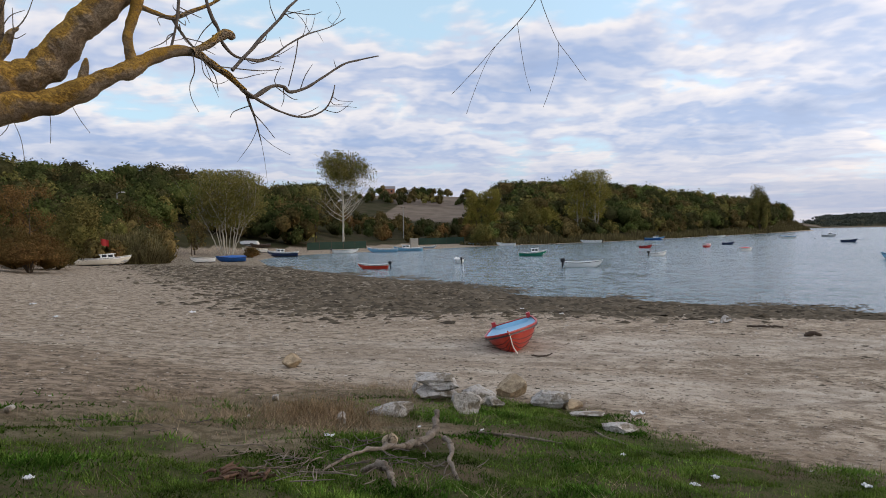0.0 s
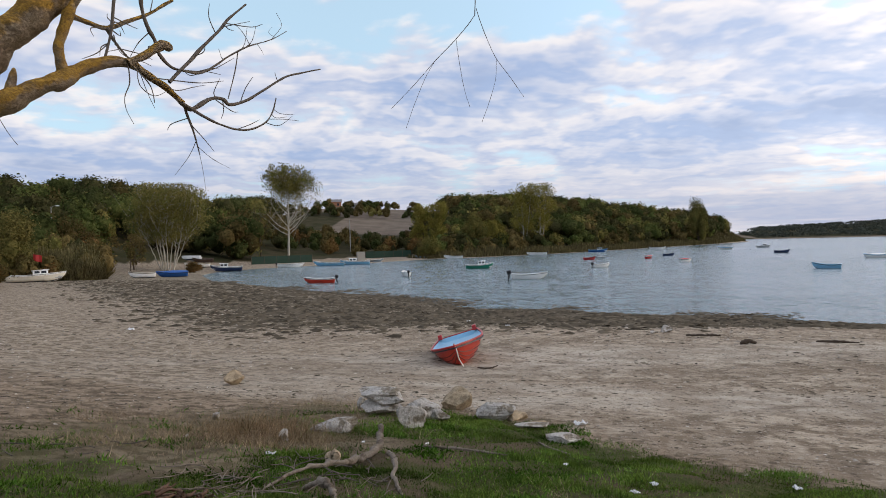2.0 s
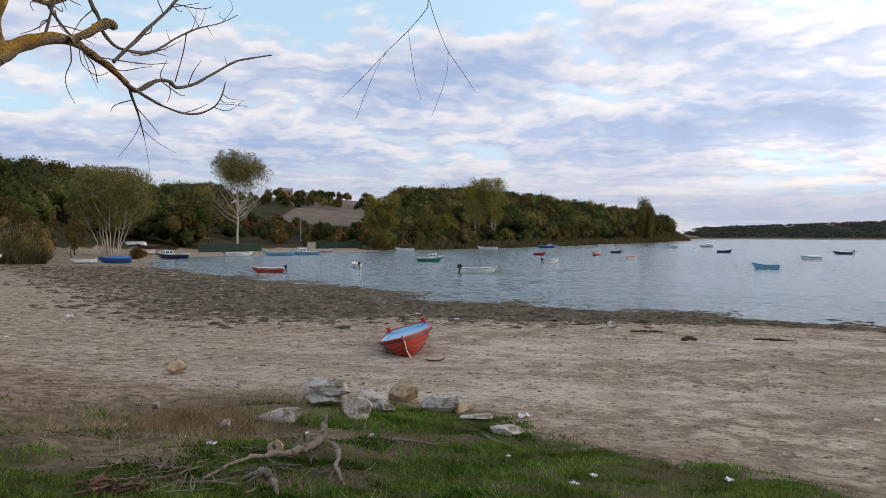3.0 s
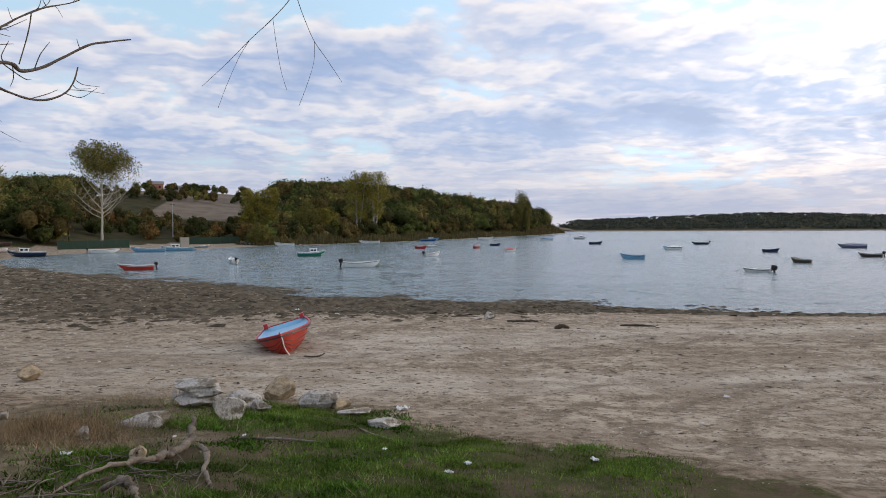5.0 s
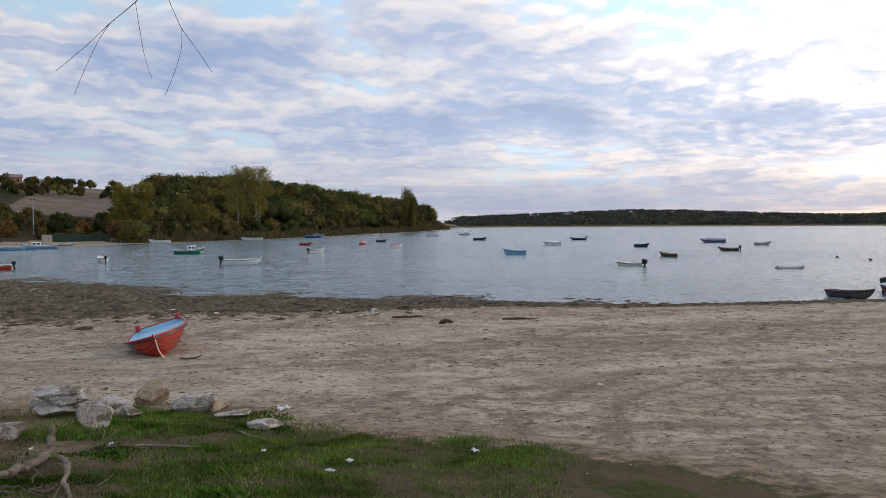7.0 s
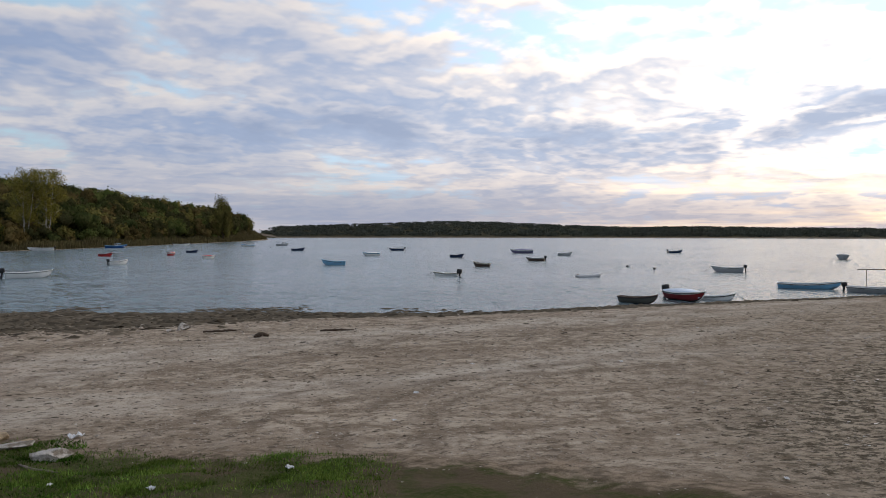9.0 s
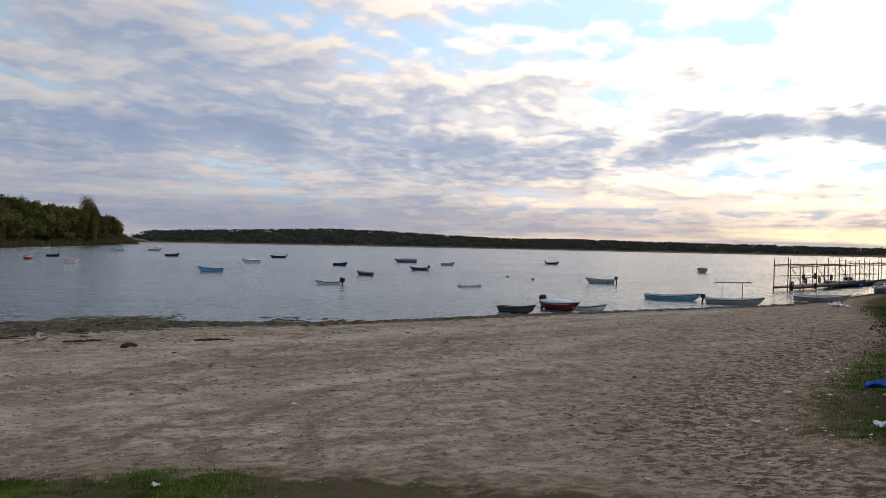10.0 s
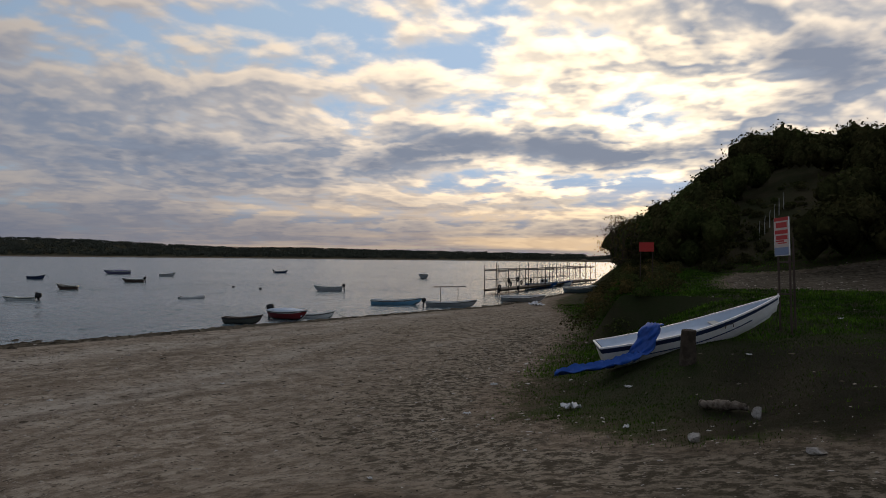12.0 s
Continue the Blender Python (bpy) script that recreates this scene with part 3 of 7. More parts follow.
def make_ground():
    az = np.radians(np.concatenate([np.arange(-46, 116, 0.4), np.arange(116, 314, 4.0)]))
    r = np.concatenate([[0.0, 0.5, 1, 1.8, 2.6], np.geomspace(3.2, 70, 180), np.geomspace(72, 4500, 120)])
    A, R = np.meshgrid(az, r, indexing="ij")
    x, y = R * np.sin(A), R * np.cos(A)
    z = ground_height(x, y)
    na, nr = A.shape
    i, j = np.meshgrid(np.arange(na), np.arange(nr - 1), indexing="ij")
    k = (i + 1) % na
    faces = np.stack([i * nr + j, i * nr + j + 1, k * nr + j + 1, k * nr + j], -1).reshape(-1, 4)
    verts = np.stack([x, y, z], -1).reshape(-1, 3)
    ob = new("ground", mesh_np("ground", verts, faces, make_ground_material(), True))
    me, x, y, R = ob.data, x.ravel(), y.ravel(), R.ravel()
    d = lake_distance(x, y)
    bearing = np.degrees(np.arctan2(x, y))
    field = np.where((R > 135) & (d > 14), 0.55, 0.0)
    field = np.where((R > 67) & (bearing > 83) & (bearing < 125), 0.55, field)
    field = np.where(edge_distance(x, y, FIELD) > 0, 1.0, field)
    field = np.where((bearing > -24) & (bearing < 2) & (d < 26) & (R < 240), 0.0, field)
    field = np.where((R > 640) & (d > 4), np.where(d < 34, 1.0, 0.55), field)
    mud = np.clip(step(52, 30, d) * step(9, -14, x) * 0.9 + step(2.5, 0.5, d), 0, 1)
    mud = np.maximum(mud, 0.8 * step(16, 24, d) * step(0, -7, x - 0.2 * (y - 20)))
    mud = np.maximum(mud, step(17, 22, x) * step(9.5, 4.5, y - 0.02 * x) * step(60, 30, x))
    mud = np.maximum(mud, step(-1, 2, edge_distance(x, y, ROAD_BANK)))
    mud = np.maximum(mud, (R > 118) & (R < 240))
    mud = np.maximum(mud, 0.95 * step(50, 76, bearing) * step(3, 9, d) * (R < 90))
    lane = np.zeros(len(x))
    for a, b, c, wide in ((0.30, 20.6, 0.0, 0.9), (0.18, 18.0, 0.004, 1.0), (-0.1, 26.5, -0.004, 1.6), (-0.35, 23.0, -0.01, 2.2)):
        lane = np.maximum(lane, np.exp(-(((y - (b - a * x + c * x * x)) / wide) ** 2)))
    dry = step(2.5, -1.5, y - (16.3 + 0.5 * np.maximum(0, -x - 2))) * step(5, 0, x) * (R < 60)
    verge = 0.80 * step(-9.0, -1.5, edge_distance(x, y, GRASS_BANK)) * step(62, 40, x) * (R < 70)
    # the near ground below the bank gets the same darker mottling
    verge = np.maximum(verge, 0.75 * step(80, 93, bearing) * step(150, 130, bearing) * (R < 17))
    # mask of the bank whose shade is put into the ground colour
    bank_shade = step(-1, 3, edge_distance(x, y, GRASS_BANK)) * 0.9
    # the deepest painted shade covers the earth face, near ground and road
    for key, value in (("grass", grass_share(x, y) * (R < 300)), ("weed", np.maximum(weed_share(x, y), verge)), ("mud", mud), ("field", field), ("track", lane * (R < 60)), ("dry", dry), ("bank_shade", bank_shade), ("sere", 1 - green_zone(x, y)), ("rut", ruts(x, y) * (R < 48)), ("deep_shade", np.maximum(np.maximum(shaded_face(x, y), 0.42 * step(82, 95, bearing) * step(150, 130, bearing) * (R < 14)), 0.72 * step(-1, 2, edge_distance(x, y, ROAD_BANK))))):
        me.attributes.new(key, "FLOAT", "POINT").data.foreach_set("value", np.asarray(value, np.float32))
    return tagged(ob, "pale dirt beach with grass bank, dark weed strip and wooded hills", "ground", kind="structure")


ground = make_ground()


def make_water():
    r = np.array([4.0, 40, 120, 400, 1000])
    a = np.radians(np.arange(-60, 130, 2.0))
    A, R = np.meshgrid(a, r, indexing="ij")
    v = np.stack([R * np.sin(A), R * np.cos(A) + 12, np.zeros_like(A)], -1).reshape(-1, 3)
    i, j = np.meshgrid(np.arange(len(a) - 1), np.arange(len(r) - 1), indexing="ij")
    f = np.stack([i * 5 + j, i * 5 + j + 1, (i + 1) * 5 + j + 1, (i + 1) * 5 + j], -1).reshape(-1, 4)
    ob = new("water", mesh_np("water", v, f, make_water_material()))
    return tagged(ob, "rippled grey-blue lake water reflecting the evening sky", "water", kind="structure")


water = make_water()


def on_ground(x, y):
    return float(ground_height(np.array([x]), np.array([y]))[0])

# ---- boats ----
def hull_lines(L, B, D, fine=2.3, full=0.82, rake=0.5, lift=0.42, forefoot=0.70):
    """Half breadth, sheer and keel height at a share s of the length from the stern."""
    def half(s):
        a = full + (1 - full) * math.sin(min(s / 0.42, 1) * math.pi / 2)
        return B / 2 * a * max(1 - max(0, (s - 0.42) / 0.58) ** fine, 0.0) + 0.012
    def sheer(s):
        return D * (1 + 0.10 * max(0, 1 - s / 0.35) ** 2 + lift * max(0, (s - 0.3) / 0.7) ** 2)
    def keel(s):
        return D * (0.95 if forefoot < 0.75 else 0.55) * max(0, (s - forefoot) / (1 - forefoot)) ** 2.4 + 0.03 * D * max(0, 0.2 - s) / 0.2
    def along(s, u):
        return (s - 0.5) * L + L * 0.05 * rake * u * max(0, (s - 0.75) / 0.25) - L * 0.02 * u * max(0, 1 - s / 0.12)
    return half, sheer, keel, along


def hull_shell(name, lines, inset, floor, mats, slot_of, inward=False):
    half, sheer, keel, along = lines
    ns, nu = 15, 7
    verts, faces, slots = [], [], []
    for i in range(ns):
        s = i / (ns - 1)
        s = s if not inset else 0.012 + s * 0.962
        for side in (-1, 1):
            for j in range(nu):
                u = j / (nu - 1)
                z0 = max(keel(s) + inset, floor)
                z = z0 + (sheer(s) - z0 + (0 if not inset else 0.004)) * u ** 1.25
                y = max(half(s) - inset, 0.004) * (u ** 0.45 if not inset else (0.72 + 0.28 * u))
                if inset and j == 0:
                    y *= 1.0
                verts.append((along(s, u), side * y, z))
    at = lambda i, side, j: (i * 2 + side) * nu + j
    for i in range(ns - 1):
        for side in (0, 1):
            for j in range(nu - 1):
                q = (at(i, side, j), at(i + 1, side, j), at(i + 1, side, j + 1), at(i, side, j + 1))
                faces.append(q if (side == 0) != inward else q[::-1])
                slots.append(slot_of(j, i))
        q = (at(i, 0, 0), at(i, 1, 0), at(i + 1, 1, 0), at(i + 1, 0, 0))
        faces.append(q if not inward else q[::-1])
        slots.append(slot_of(0, i))
    for i, flip in ((0, False), (ns - 1, True)):
        for j in range(nu - 1):
            q = (at(i, 0, j), at(i, 0, j + 1), at(i, 1, j + 1), at(i, 1, j))
            faces.append(q if flip == inward else q[::-1])
            slots.append(slot_of(j, i))
    return mesh_np(name, verts, faces, mats, True, slots=slots)


def sweep_rail(points, wide, high):
    """A square rail along points."""
    bm = bmesh.new()
    rows = []
    for i, p in enumerate(points):
        a, b = points[max(i - 1, 0)], points[min(i + 1, len(points) - 1)]
        d = (Vector(b) - Vector(a)).normalized()
        n = Vector((-d.y, d.x, 0)).normalized() if abs(d.z) < 0.95 else Vector((1, 0, 0))
        p = Vector(p)
        rows.append([bm.verts.new(p + n * wide / 2 * sy + Vector((0, 0, high / 2 * sz))) for sy, sz in ((-1, -1), (1, -1), (1, 1), (-1, 1))])
    for a, b in zip(rows, rows[1:]):
        for k in range(4):
            bm.faces.new((a[k], a[(k + 1) % 4], b[(k + 1) % 4], b[k]))
    bm.faces.new(rows[0][::-1])
    bm.faces.new(rows[-1])
    return bm


def outboard(parent, x, z, big=1.0):
    big *= 0.98
    bm = box(bmesh.new(), (0.46 * big, 0.34 * big, 0.40 * big), (x - 0.20 * big, 0, z + 0.16 * big), (0, -12, 0), 0.10 * big)
    cowl = part("outboard_motor", bm, PLASTIC_DARK, parent, "black outboard motor", True)
    bm = box(bmesh.new(), (0.16 * big, 0.12 * big, 0.75 * big), (x - 0.24 * big, 0, z - 0.34 * big), (0, 8, 0), 0.02)
    box(bm, (0.26 * big, 0.16 * big, 0.02), (x - 0.30 * big, 0, z - 0.52 * big), (0, 8, 0))
    part("motor_leg", bm, PLASTIC_DARK, cowl)
    bm = box(bmesh.new(), (0.12, 0.22 * big, 0.20), (x - 0.02, 0, z - 0.04), (0, 0, 0), 0.01)
    part("motor_bracket", bm, STEEL, cowl)
    return cowl


def boat(label, style, tone, trim, inner, x, y, z, turn, L, B=0.0, D=0.0, heel=0.0, pitch=0.0, name="boat", stripe="", deck=0.5, group="", lift=0.0, fine=2.3, foot=0.0):
    inner = "white" if inner == "grey" and tone == "white" else inner
    rng = random.Random(int(abs(x * 13 + y * 7)) + 3)
    B, D = B or L * rng.uniform(0.30, 0.35), D or min(0.38 + 0.09 * L, 0.92) * (0.70 if math.hypot(x, y) < 85 and x > 40 else 1.0)
    if style == "tilt":
        heel, style = 38.0, "row"
    if not heel and z > 0.02 and name == "boat":
        heel = rng.choice((-9, -6, 6, 9))
    z = z if name != "boat" or z < -0.1 else max(on_ground(x, y), 0.0) - 0.02
    sit = z
    if heel:
        sit = z + 0.5 * B * 0.45 * abs(math.sin(radians(heel))) * 0.5
    names = {"cabin": "fishing_boat", "cover": "covered_boat", "motor": "motorboat", "canopy": "canopy_boat", "row": "rowing_boat", "dinghy": "inflatable_dinghy"}
    ob = thing(names[style] if name == "boat" else name, label, "boat", pose(x, y, sit, 0, 0, turn) @ pose(0, 0, 0, heel, -pitch, 0), group)
    if style == "dinghy":
        r = 0.2
        P = [(-L / 2, B / 2 - r, r), (L * 0.2, B / 2 - r, r + 0.02), (L * 0.40, B * 0.28, r + 0.1), (L * 0.5, 0, r + 0.18), (L * 0.40, -B * 0.28, r + 0.1), (L * 0.2, -B / 2 + r, r + 0.02), (-L / 2, -B / 2 + r, r)]
        run = smooth_run(P, [r * 0.9, r, r, r * 0.95, r, r, r * 0.9], 5)
        part("tube", tubes("tube", [run], paint(tone), 10), None, ob)
        part("floor", box(bmesh.new(), (L * 0.85, B - 2 * r, 0.06), (-0.05, 0, 0.12)), paint("dark"), ob)
        part("transom", box(bmesh.new(), (0.05, B - 2 * r, 0.42), (-L / 2 + 0.2, 0, 0.27), (0, 0, 0), 0.01), OLD_WOOD, ob)
        part("thwart", box(bmesh.new(), (0.24, B - 2 * r, 0.04), (0, 0, 0.32), (0, 0, 0), 0.01), OLD_WOOD, ob)
        return ob
    lines = hull_lines(L, B, D, fine, forefoot=foot or (0.86 if lift else 0.70), lift=lift or (0.5 if style in ("row", "cabin", "canopy") else 0.3))
    half, sheer, keel, along = lines
    mats = [paint(tone), paint(trim), paint(stripe or "dark")]
    part("hull", hull_shell("hull", lines, 0.0, -1, mats, lambda j, i: (2 if stripe else 1) if j >= 5 else (2 if not stripe and j == 0 and name == "boat" else 0)), None, ob)
    part("interior", hull_shell("interior", lines, 0.045, D * deck, [paint(inner)], lambda j, i: 0, True), None, ob)
    rail = []
    for i in range(15):
        s = i / 14
        rail.append((along(s, 1), half(s) + 0.004, sheer(s) + 0.012))
    rail = rail + [(along(1, 1) + 0.02, 0, sheer(1) + 0.012)] + [(a, -b, c) for a, b, c in rail[::-1]]
    part("gunwale", sweep_rail(rail, 0.065, 0.05), paint(trim), ob)
    if not stripe:
        part("rub_strake", sweep_rail([(a, b + (0.022 if b > 0 else -0.022 if b < 0 else 0), c - 0.075) for a, b, c in rail], 0.035, 0.045), paint("dark"), ob)
    part("transom_cap", box(bmesh.new(), (0.07, 2 * half(0), 0.05), (along(0, 1), 0, sheer(0) + 0.012), (0, 0, 0), 0.012), paint(trim), ob)
    stem = [(along(s, 0.1) + 0.015, 0, keel(s) - 0.01) for s in (0.3, 0.5, 0.7, 0.85, 0.95)] + [(along(1, 0.6) + 0.02, 0, sheer(1) * 0.85), (along(1, 1) + 0.02, 0, sheer(1) + 0.09)]
    part("stem", tubes("stem", [(stem, [0.03] * 6 + [0.024])], paint(trim), 5), None, ob)
    if style != "cover":
        for s in (0.22, 0.45, 0.66)[: 3 if L > 3.4 else 2]:
            part("thwart", box(bmesh.new(), (0.22, 2 * half(s) * 0.93, 0.035), (along(s, 1), 0, sheer(s) - D * 0.2), (0, 0, 0), 0.008), OLD_WOOD if tone != "white" else paint("cream"), ob)
    if style in ("motor", "canopy"):
        outboard(ob, along(0, 1), sheer(0), 1.35 if "large" in label or "big" in label else 1.0)
    if style == "motor":
        part("console", box(bmesh.new(), (0.34, 0.5, 0.42), (L * 0.1, 0, D * 0.75), (0, -10, 0), 0.04), paint("white"), ob)
    if style == "cabin":
        h = 0.95 if L > 4.6 else 0.7
        cx = L * (0.08 if L > 4.6 else 0.14)
        cab = part("cabin", box(bmesh.new(), (L * 0.26, B * 0.62, h), (cx, 0, D * 0.8 + h * 0.42), (0, -4, 0), 0.06), paint("white"), ob, "white painted wheelhouse")
        part("roof", box(bmesh.new(), (L * 0.31, B * 0.70, 0.06), (cx, 0, D * 0.8 + h * 0.93), (0, -4, 0), 0.02), paint(trim), cab)
        for sy in (-1, 1):
            for k in (-0.5, 0.5):
                part("window", box(bmesh.new(), (L * 0.085, 0.02, h * 0.34), (cx + k * L * 0.115, sy * (B * 0.31 + 0.004), D * 0.8 + h * 0.62), (0, -4, 0)), GLASS_DARK, cab)
        part("window", box(bmesh.new(), (0.02, B * 0.48, h * 0.34), (cx + L * 0.13 + 0.012, 0, D * 0.8 + h * 0.62), (0, -4, 0)), GLASS_DARK, cab)
        part("foredeck", box(bmesh.new(), (L * 0.22, B * 0.55, 0.04), (L * 0.30, 0, sheer(0.75) - 0.05), (0, -6, 0), 0.01), paint(trim), ob)
    if style == "canopy":
        top = 1.55 if L > 4 else 1.3
        runs = []
        for px in (-L * 0.22, L * 0.14):
            for sy in (-1, 1):
                runs.append(([(px, sy * B * 0.40, D * 0.95), (px, sy * B * 0.38, D + top)], [0.022, 0.022]))
            runs.append(([(px, -B * 0.38, D + top), (px, B * 0.38, D + top)], [0.022, 0.022]))
        for sy in (-1, 1):
            runs.append(([(-L * 0.36, sy * B * 0.38, D + top - 0.03), (L * 0.30, sy * B * 0.38, D + top + 0.03)], [0.024, 0.024]))
        frame_part = part("canopy_frame", tubes("canopy_frame", runs, STEEL, 5), None, ob)
        if L < 4:
            part("canopy_top", box(bmesh.new(), (L * 0.5, B * 0.86, 0.04), (-L * 0.04, 0, D + top + 0.03), (0, 0, 0), 0.015), paint("grey"), frame_part)
        part("engine_box", box(bmesh.new(), (L * 0.13, B * 0.4, 0.38), (-L * 0.1, 0, D * 0.85), (0, 0, 0), 0.03), paint("grey"), ob)
    if style == "cover":
        n, v, f = 13, [], []
        for i in range(n):
            s = 0.02 + 0.90 * i / (n - 1)
            for j in range(9):
                a = math.pi * j / 8
                up = 0.30 * L ** 0.5 * 0.5 * math.sin(math.pi * min(1, 0.12 + s)) ** 0.7 * (1 + 0.08 * math.sin(9 * s + j))
                v.append((along(s, 1), (half(s) + 0.03) * math.cos(a), sheer(s) - 0.02 + up * math.sin(a) ** 0.8))
        for i in range(n - 1):
            for j in range(8):
                f.append((i * 9 + j, i * 9 + j + 1, (i + 1) * 9 + j + 1, (i + 1) * 9 + j))
        tone2 = {"red": "grey", "grey": "grey", "blue": "blue"}.get(tone, inner) if "pale cover" in label else inner
        part("cover", mesh_np("cover", v, f, paint(tone2), True), None, ob, "fabric boat cover")
        if "outboard" in label:
            outboard(ob, along(0, 1), sheer(0), 1.2)
    if style in ("row", "motor") and not heel and z < 0.02:
        buoy = [(along(1, 1) + 0.02, 0, sheer(1)), (along(1, 1) + 0.55, 0.05, sheer(1) * 0.45), (along(1, 1) + 1.0, 0.1, 0.14)]
        part("mooring_rope", tubes("mooring_rope", [smooth_run(buoy, [0.014] * 3, 4)], paint("dark"), 5), None, ob)
    return ob


boat("white wooden fishing boat with a small wheelhouse beached beside reeds", "cabin", "cream", "white", "grey", -49.1, 103.8, 0.69, 25, 7.2)
boat("small worn blue-grey rowing boat half hidden behind dry bushes", "row", "bluegrey", "white", "grey", -61.9, 118.6, 1.36, 28, 3.9)
boat("low white rowing boat lying on the muddy shore", "row", "white", "cream", "grey", -39.3, 117.6, 0.27, -162, 3.9)
boat("bright blue covered boat pulled onto the shore", "cover", "blue", "blue", "blue", -36.1, 122.6, 0.09, -164, 4.8)
boat("white boat tipped on its side on the bank", "tilt", "white", "white", "grey", -49.0, 181.4, 1.52, 165, 5.2)
boat("white open boat drawn up on the cove beach", "row", "white", "cream", "grey", -42.8, 164.1, 0.39, -165, 5.4)
boat("dark brown old wooden boat on the cove beach", "row", "brown", "brown", "brown", -45.8, 181.0, 1.17, -166, 4.8)
boat("dark blue boat with a low white cabin by the beach", "cabin", "navy", "white", "grey", -33.2, 149.5, -0.00, -167, 6.1)
boat("white open motorboat moored along the cove", "motor", "white", "white", "grey", -22.3, 165.3, -0.16, 8, 5.8)
boat("light blue wooden fishing boat at the cove beach", "row", "skyblue", "white", "skyblue", -14.0, 169.2, -0.16, -175, 6.9)
boat("light blue wooden fishing boat with a low cuddy", "cabin", "skyblue", "white", "white", -8.2, 174.9, -0.16, -177, 6.9)
boat("small blue-grey boat at the cove beach", "row", "bluegrey", "white", "grey", -3.7, 192.3, -0.16, 1, 4.2)
boat("small blue-grey rowing boat near the reeds", "row", "bluegrey", "skyblue", "grey", 10.3, 215.2, -0.16, 177, 4.4)
boat("white rowing boat moored by the reeds", "row", "white", "white", "grey", 18.8, 208.9, -0.16, 175, 5.4)
boat("faded orange wooden boat lying against the reeds", "row", "rust", "cream", "grey", 28.5, 225.5, -0.16, 173, 7.5)
boat("grey wooden boat drawn up among the reeds", "row", "grey", "white", "grey", 46.2, 263.7, 1.42, 160, 6.3)
boat("white motorboat lying by the reed bank", "motor", "white", "white", "grey", 47.3, 226.9, -0.16, 168, 6.4)
boat("orange and white open motorboat afloat at its mooring", "motor", "orange", "white", "white", -9.1, 94.5, -0.16, -175, 3.9)
boat("small white motorboat seen from its stern", "motor", "white", "white", "grey", 2.5, 107.4, -0.16, 99, 3.8)
boat("green wooden fishing boat with a white wheelhouse", "cabin", "green", "white", "white", 16.4, 129.3, -0.16, -7, 4.8)
boat("white open motorboat with a large black outboard", "motor", "white", "white", "grey", 17.8, 90.1, -0.16, -11, 4.4)
boat("blue fishing boat with a small light cabin", "cabin", "blue", "skyblue", "white", 75.6, 254.7, -0.16, -17, 6.6)
boat("small red rowing boat at its mooring", "row", "red", "red", "grey", 46.6, 164.0, -0.16, -16, 2.7)
boat("white motorboat with a sunshade frame and black outboard", "canopy", "white", "white", "grey", 36.3, 120.3, -0.16, 13, 3.0)
boat("red and white covered motorboat at its mooring", "cover", "red", "white", "red", 60.0, 161.6, -0.16, 50, 3.7)
boat("small dark blue rowing boat at its mooring", "row", "navy", "navy", "grey", 72.0, 180.1, -0.16, -22, 2.7)
boat("white boat with a red cover over its stern", "cover", "white", "white", "red", 58.0, 136.4, -0.16, 17, 2.7)
boat("white motorboat moored close to the headland", "motor", "white", "white", "grey", 106.7, 277.8, -0.16, -21, 6.1)
boat("white boat moored off the headland", "row", "white", "skyblue", "grey", 117.9, 243.6, -0.16, 154, 4.8)
boat("grey boat with a pale cabin far out", "cabin", "grey", "white", "grey", 141.3, 261.1, -0.16, -28, 4.7)
boat("dark blue open boat far out on the lake", "row", "navy", "navy", "grey", 103.4, 181.7, -0.16, -30, 3.6)
boat("light blue wooden rowing boat at its mooring", "row", "skyblue", "skyblue", "white", 61.3, 96.2, -0.16, 148, 3.5)
boat("white and blue covered boat at its mooring", "cover", "white", "skyblue", "white", 93.1, 130.9, -0.16, 145, 3.7)
boat("dark and white motorboat far out on the lake", "motor", "navy", "white", "white", 126.3, 165.3, -0.16, 143, 4.3)
boat("dark blue open boat at its mooring", "row", "navy", "navy", "grey", 100.3, 110.5, -0.16, -42, 2.8)
boat("dark wooden rowing boat at its mooring", "row", "brown", "cream", "brown", 75.3, 77.3, -0.16, 106, 2.7)
boat("white speedboat with a big black outboard at its mooring", "motor", "white", "cream", "grey", 56.1, 63.6, -0.16, 119, 2.9)
boat("boat under a long purple-grey cover", "cover", "purple", "white", "purple", 134.1, 123.4, -0.16, 133, 5.5)
boat("white and dark motorboat at its mooring", "motor", "brown", "white", "white", 98.6, 87.3, -0.16, 112, 3.4)
boat("pale grey flat boat far out on the lake", "row", "grey", "white", "grey", 127.2, 103.9, -0.16, -51, 3.1)
boat("grey inflatable dinghy at its mooring", "dinghy", "grey", "grey", "grey", 66.7, 50.9, -0.16, -33, 2.7)
boat("small dark boat with a sunshade far out", "canopy", "navy", "white", "grey", 166.1, 99.6, -0.16, -59, 3.3)
boat("long grey wooden boat with a small outboard", "motor", "grey", "white", "grey", 89.2, 45.8, -0.16, 117, 3.7)
boat("boat under a rounded grey cover seen from its stern", "cover", "grey", "grey", "grey", 151.1, 54.2, -0.16, 20, 6.5)
boat("weathered grey-brown wooden rowing boat beached at the waterline", "row", "moss", "brown", "brown", 44.5, 29.4, -0.00, -76, 2.7)
boat("dark red speedboat with a pale cover and black outboard", "cover", "darkred", "white", "paleblue", 48.9, 28.2, -0.00, -104, 3.5, 1.5, 0.62)
boat("white open boat at the waterline", "row", "white", "white", "grey", 51.3, 27.2, -0.16, -62, 2.7)
boat("blue wooden fishing boat moored at the shore", "row", "skyblue", "white", "bluegrey", 68.0, 27.1, -0.16, -68, 5.0)
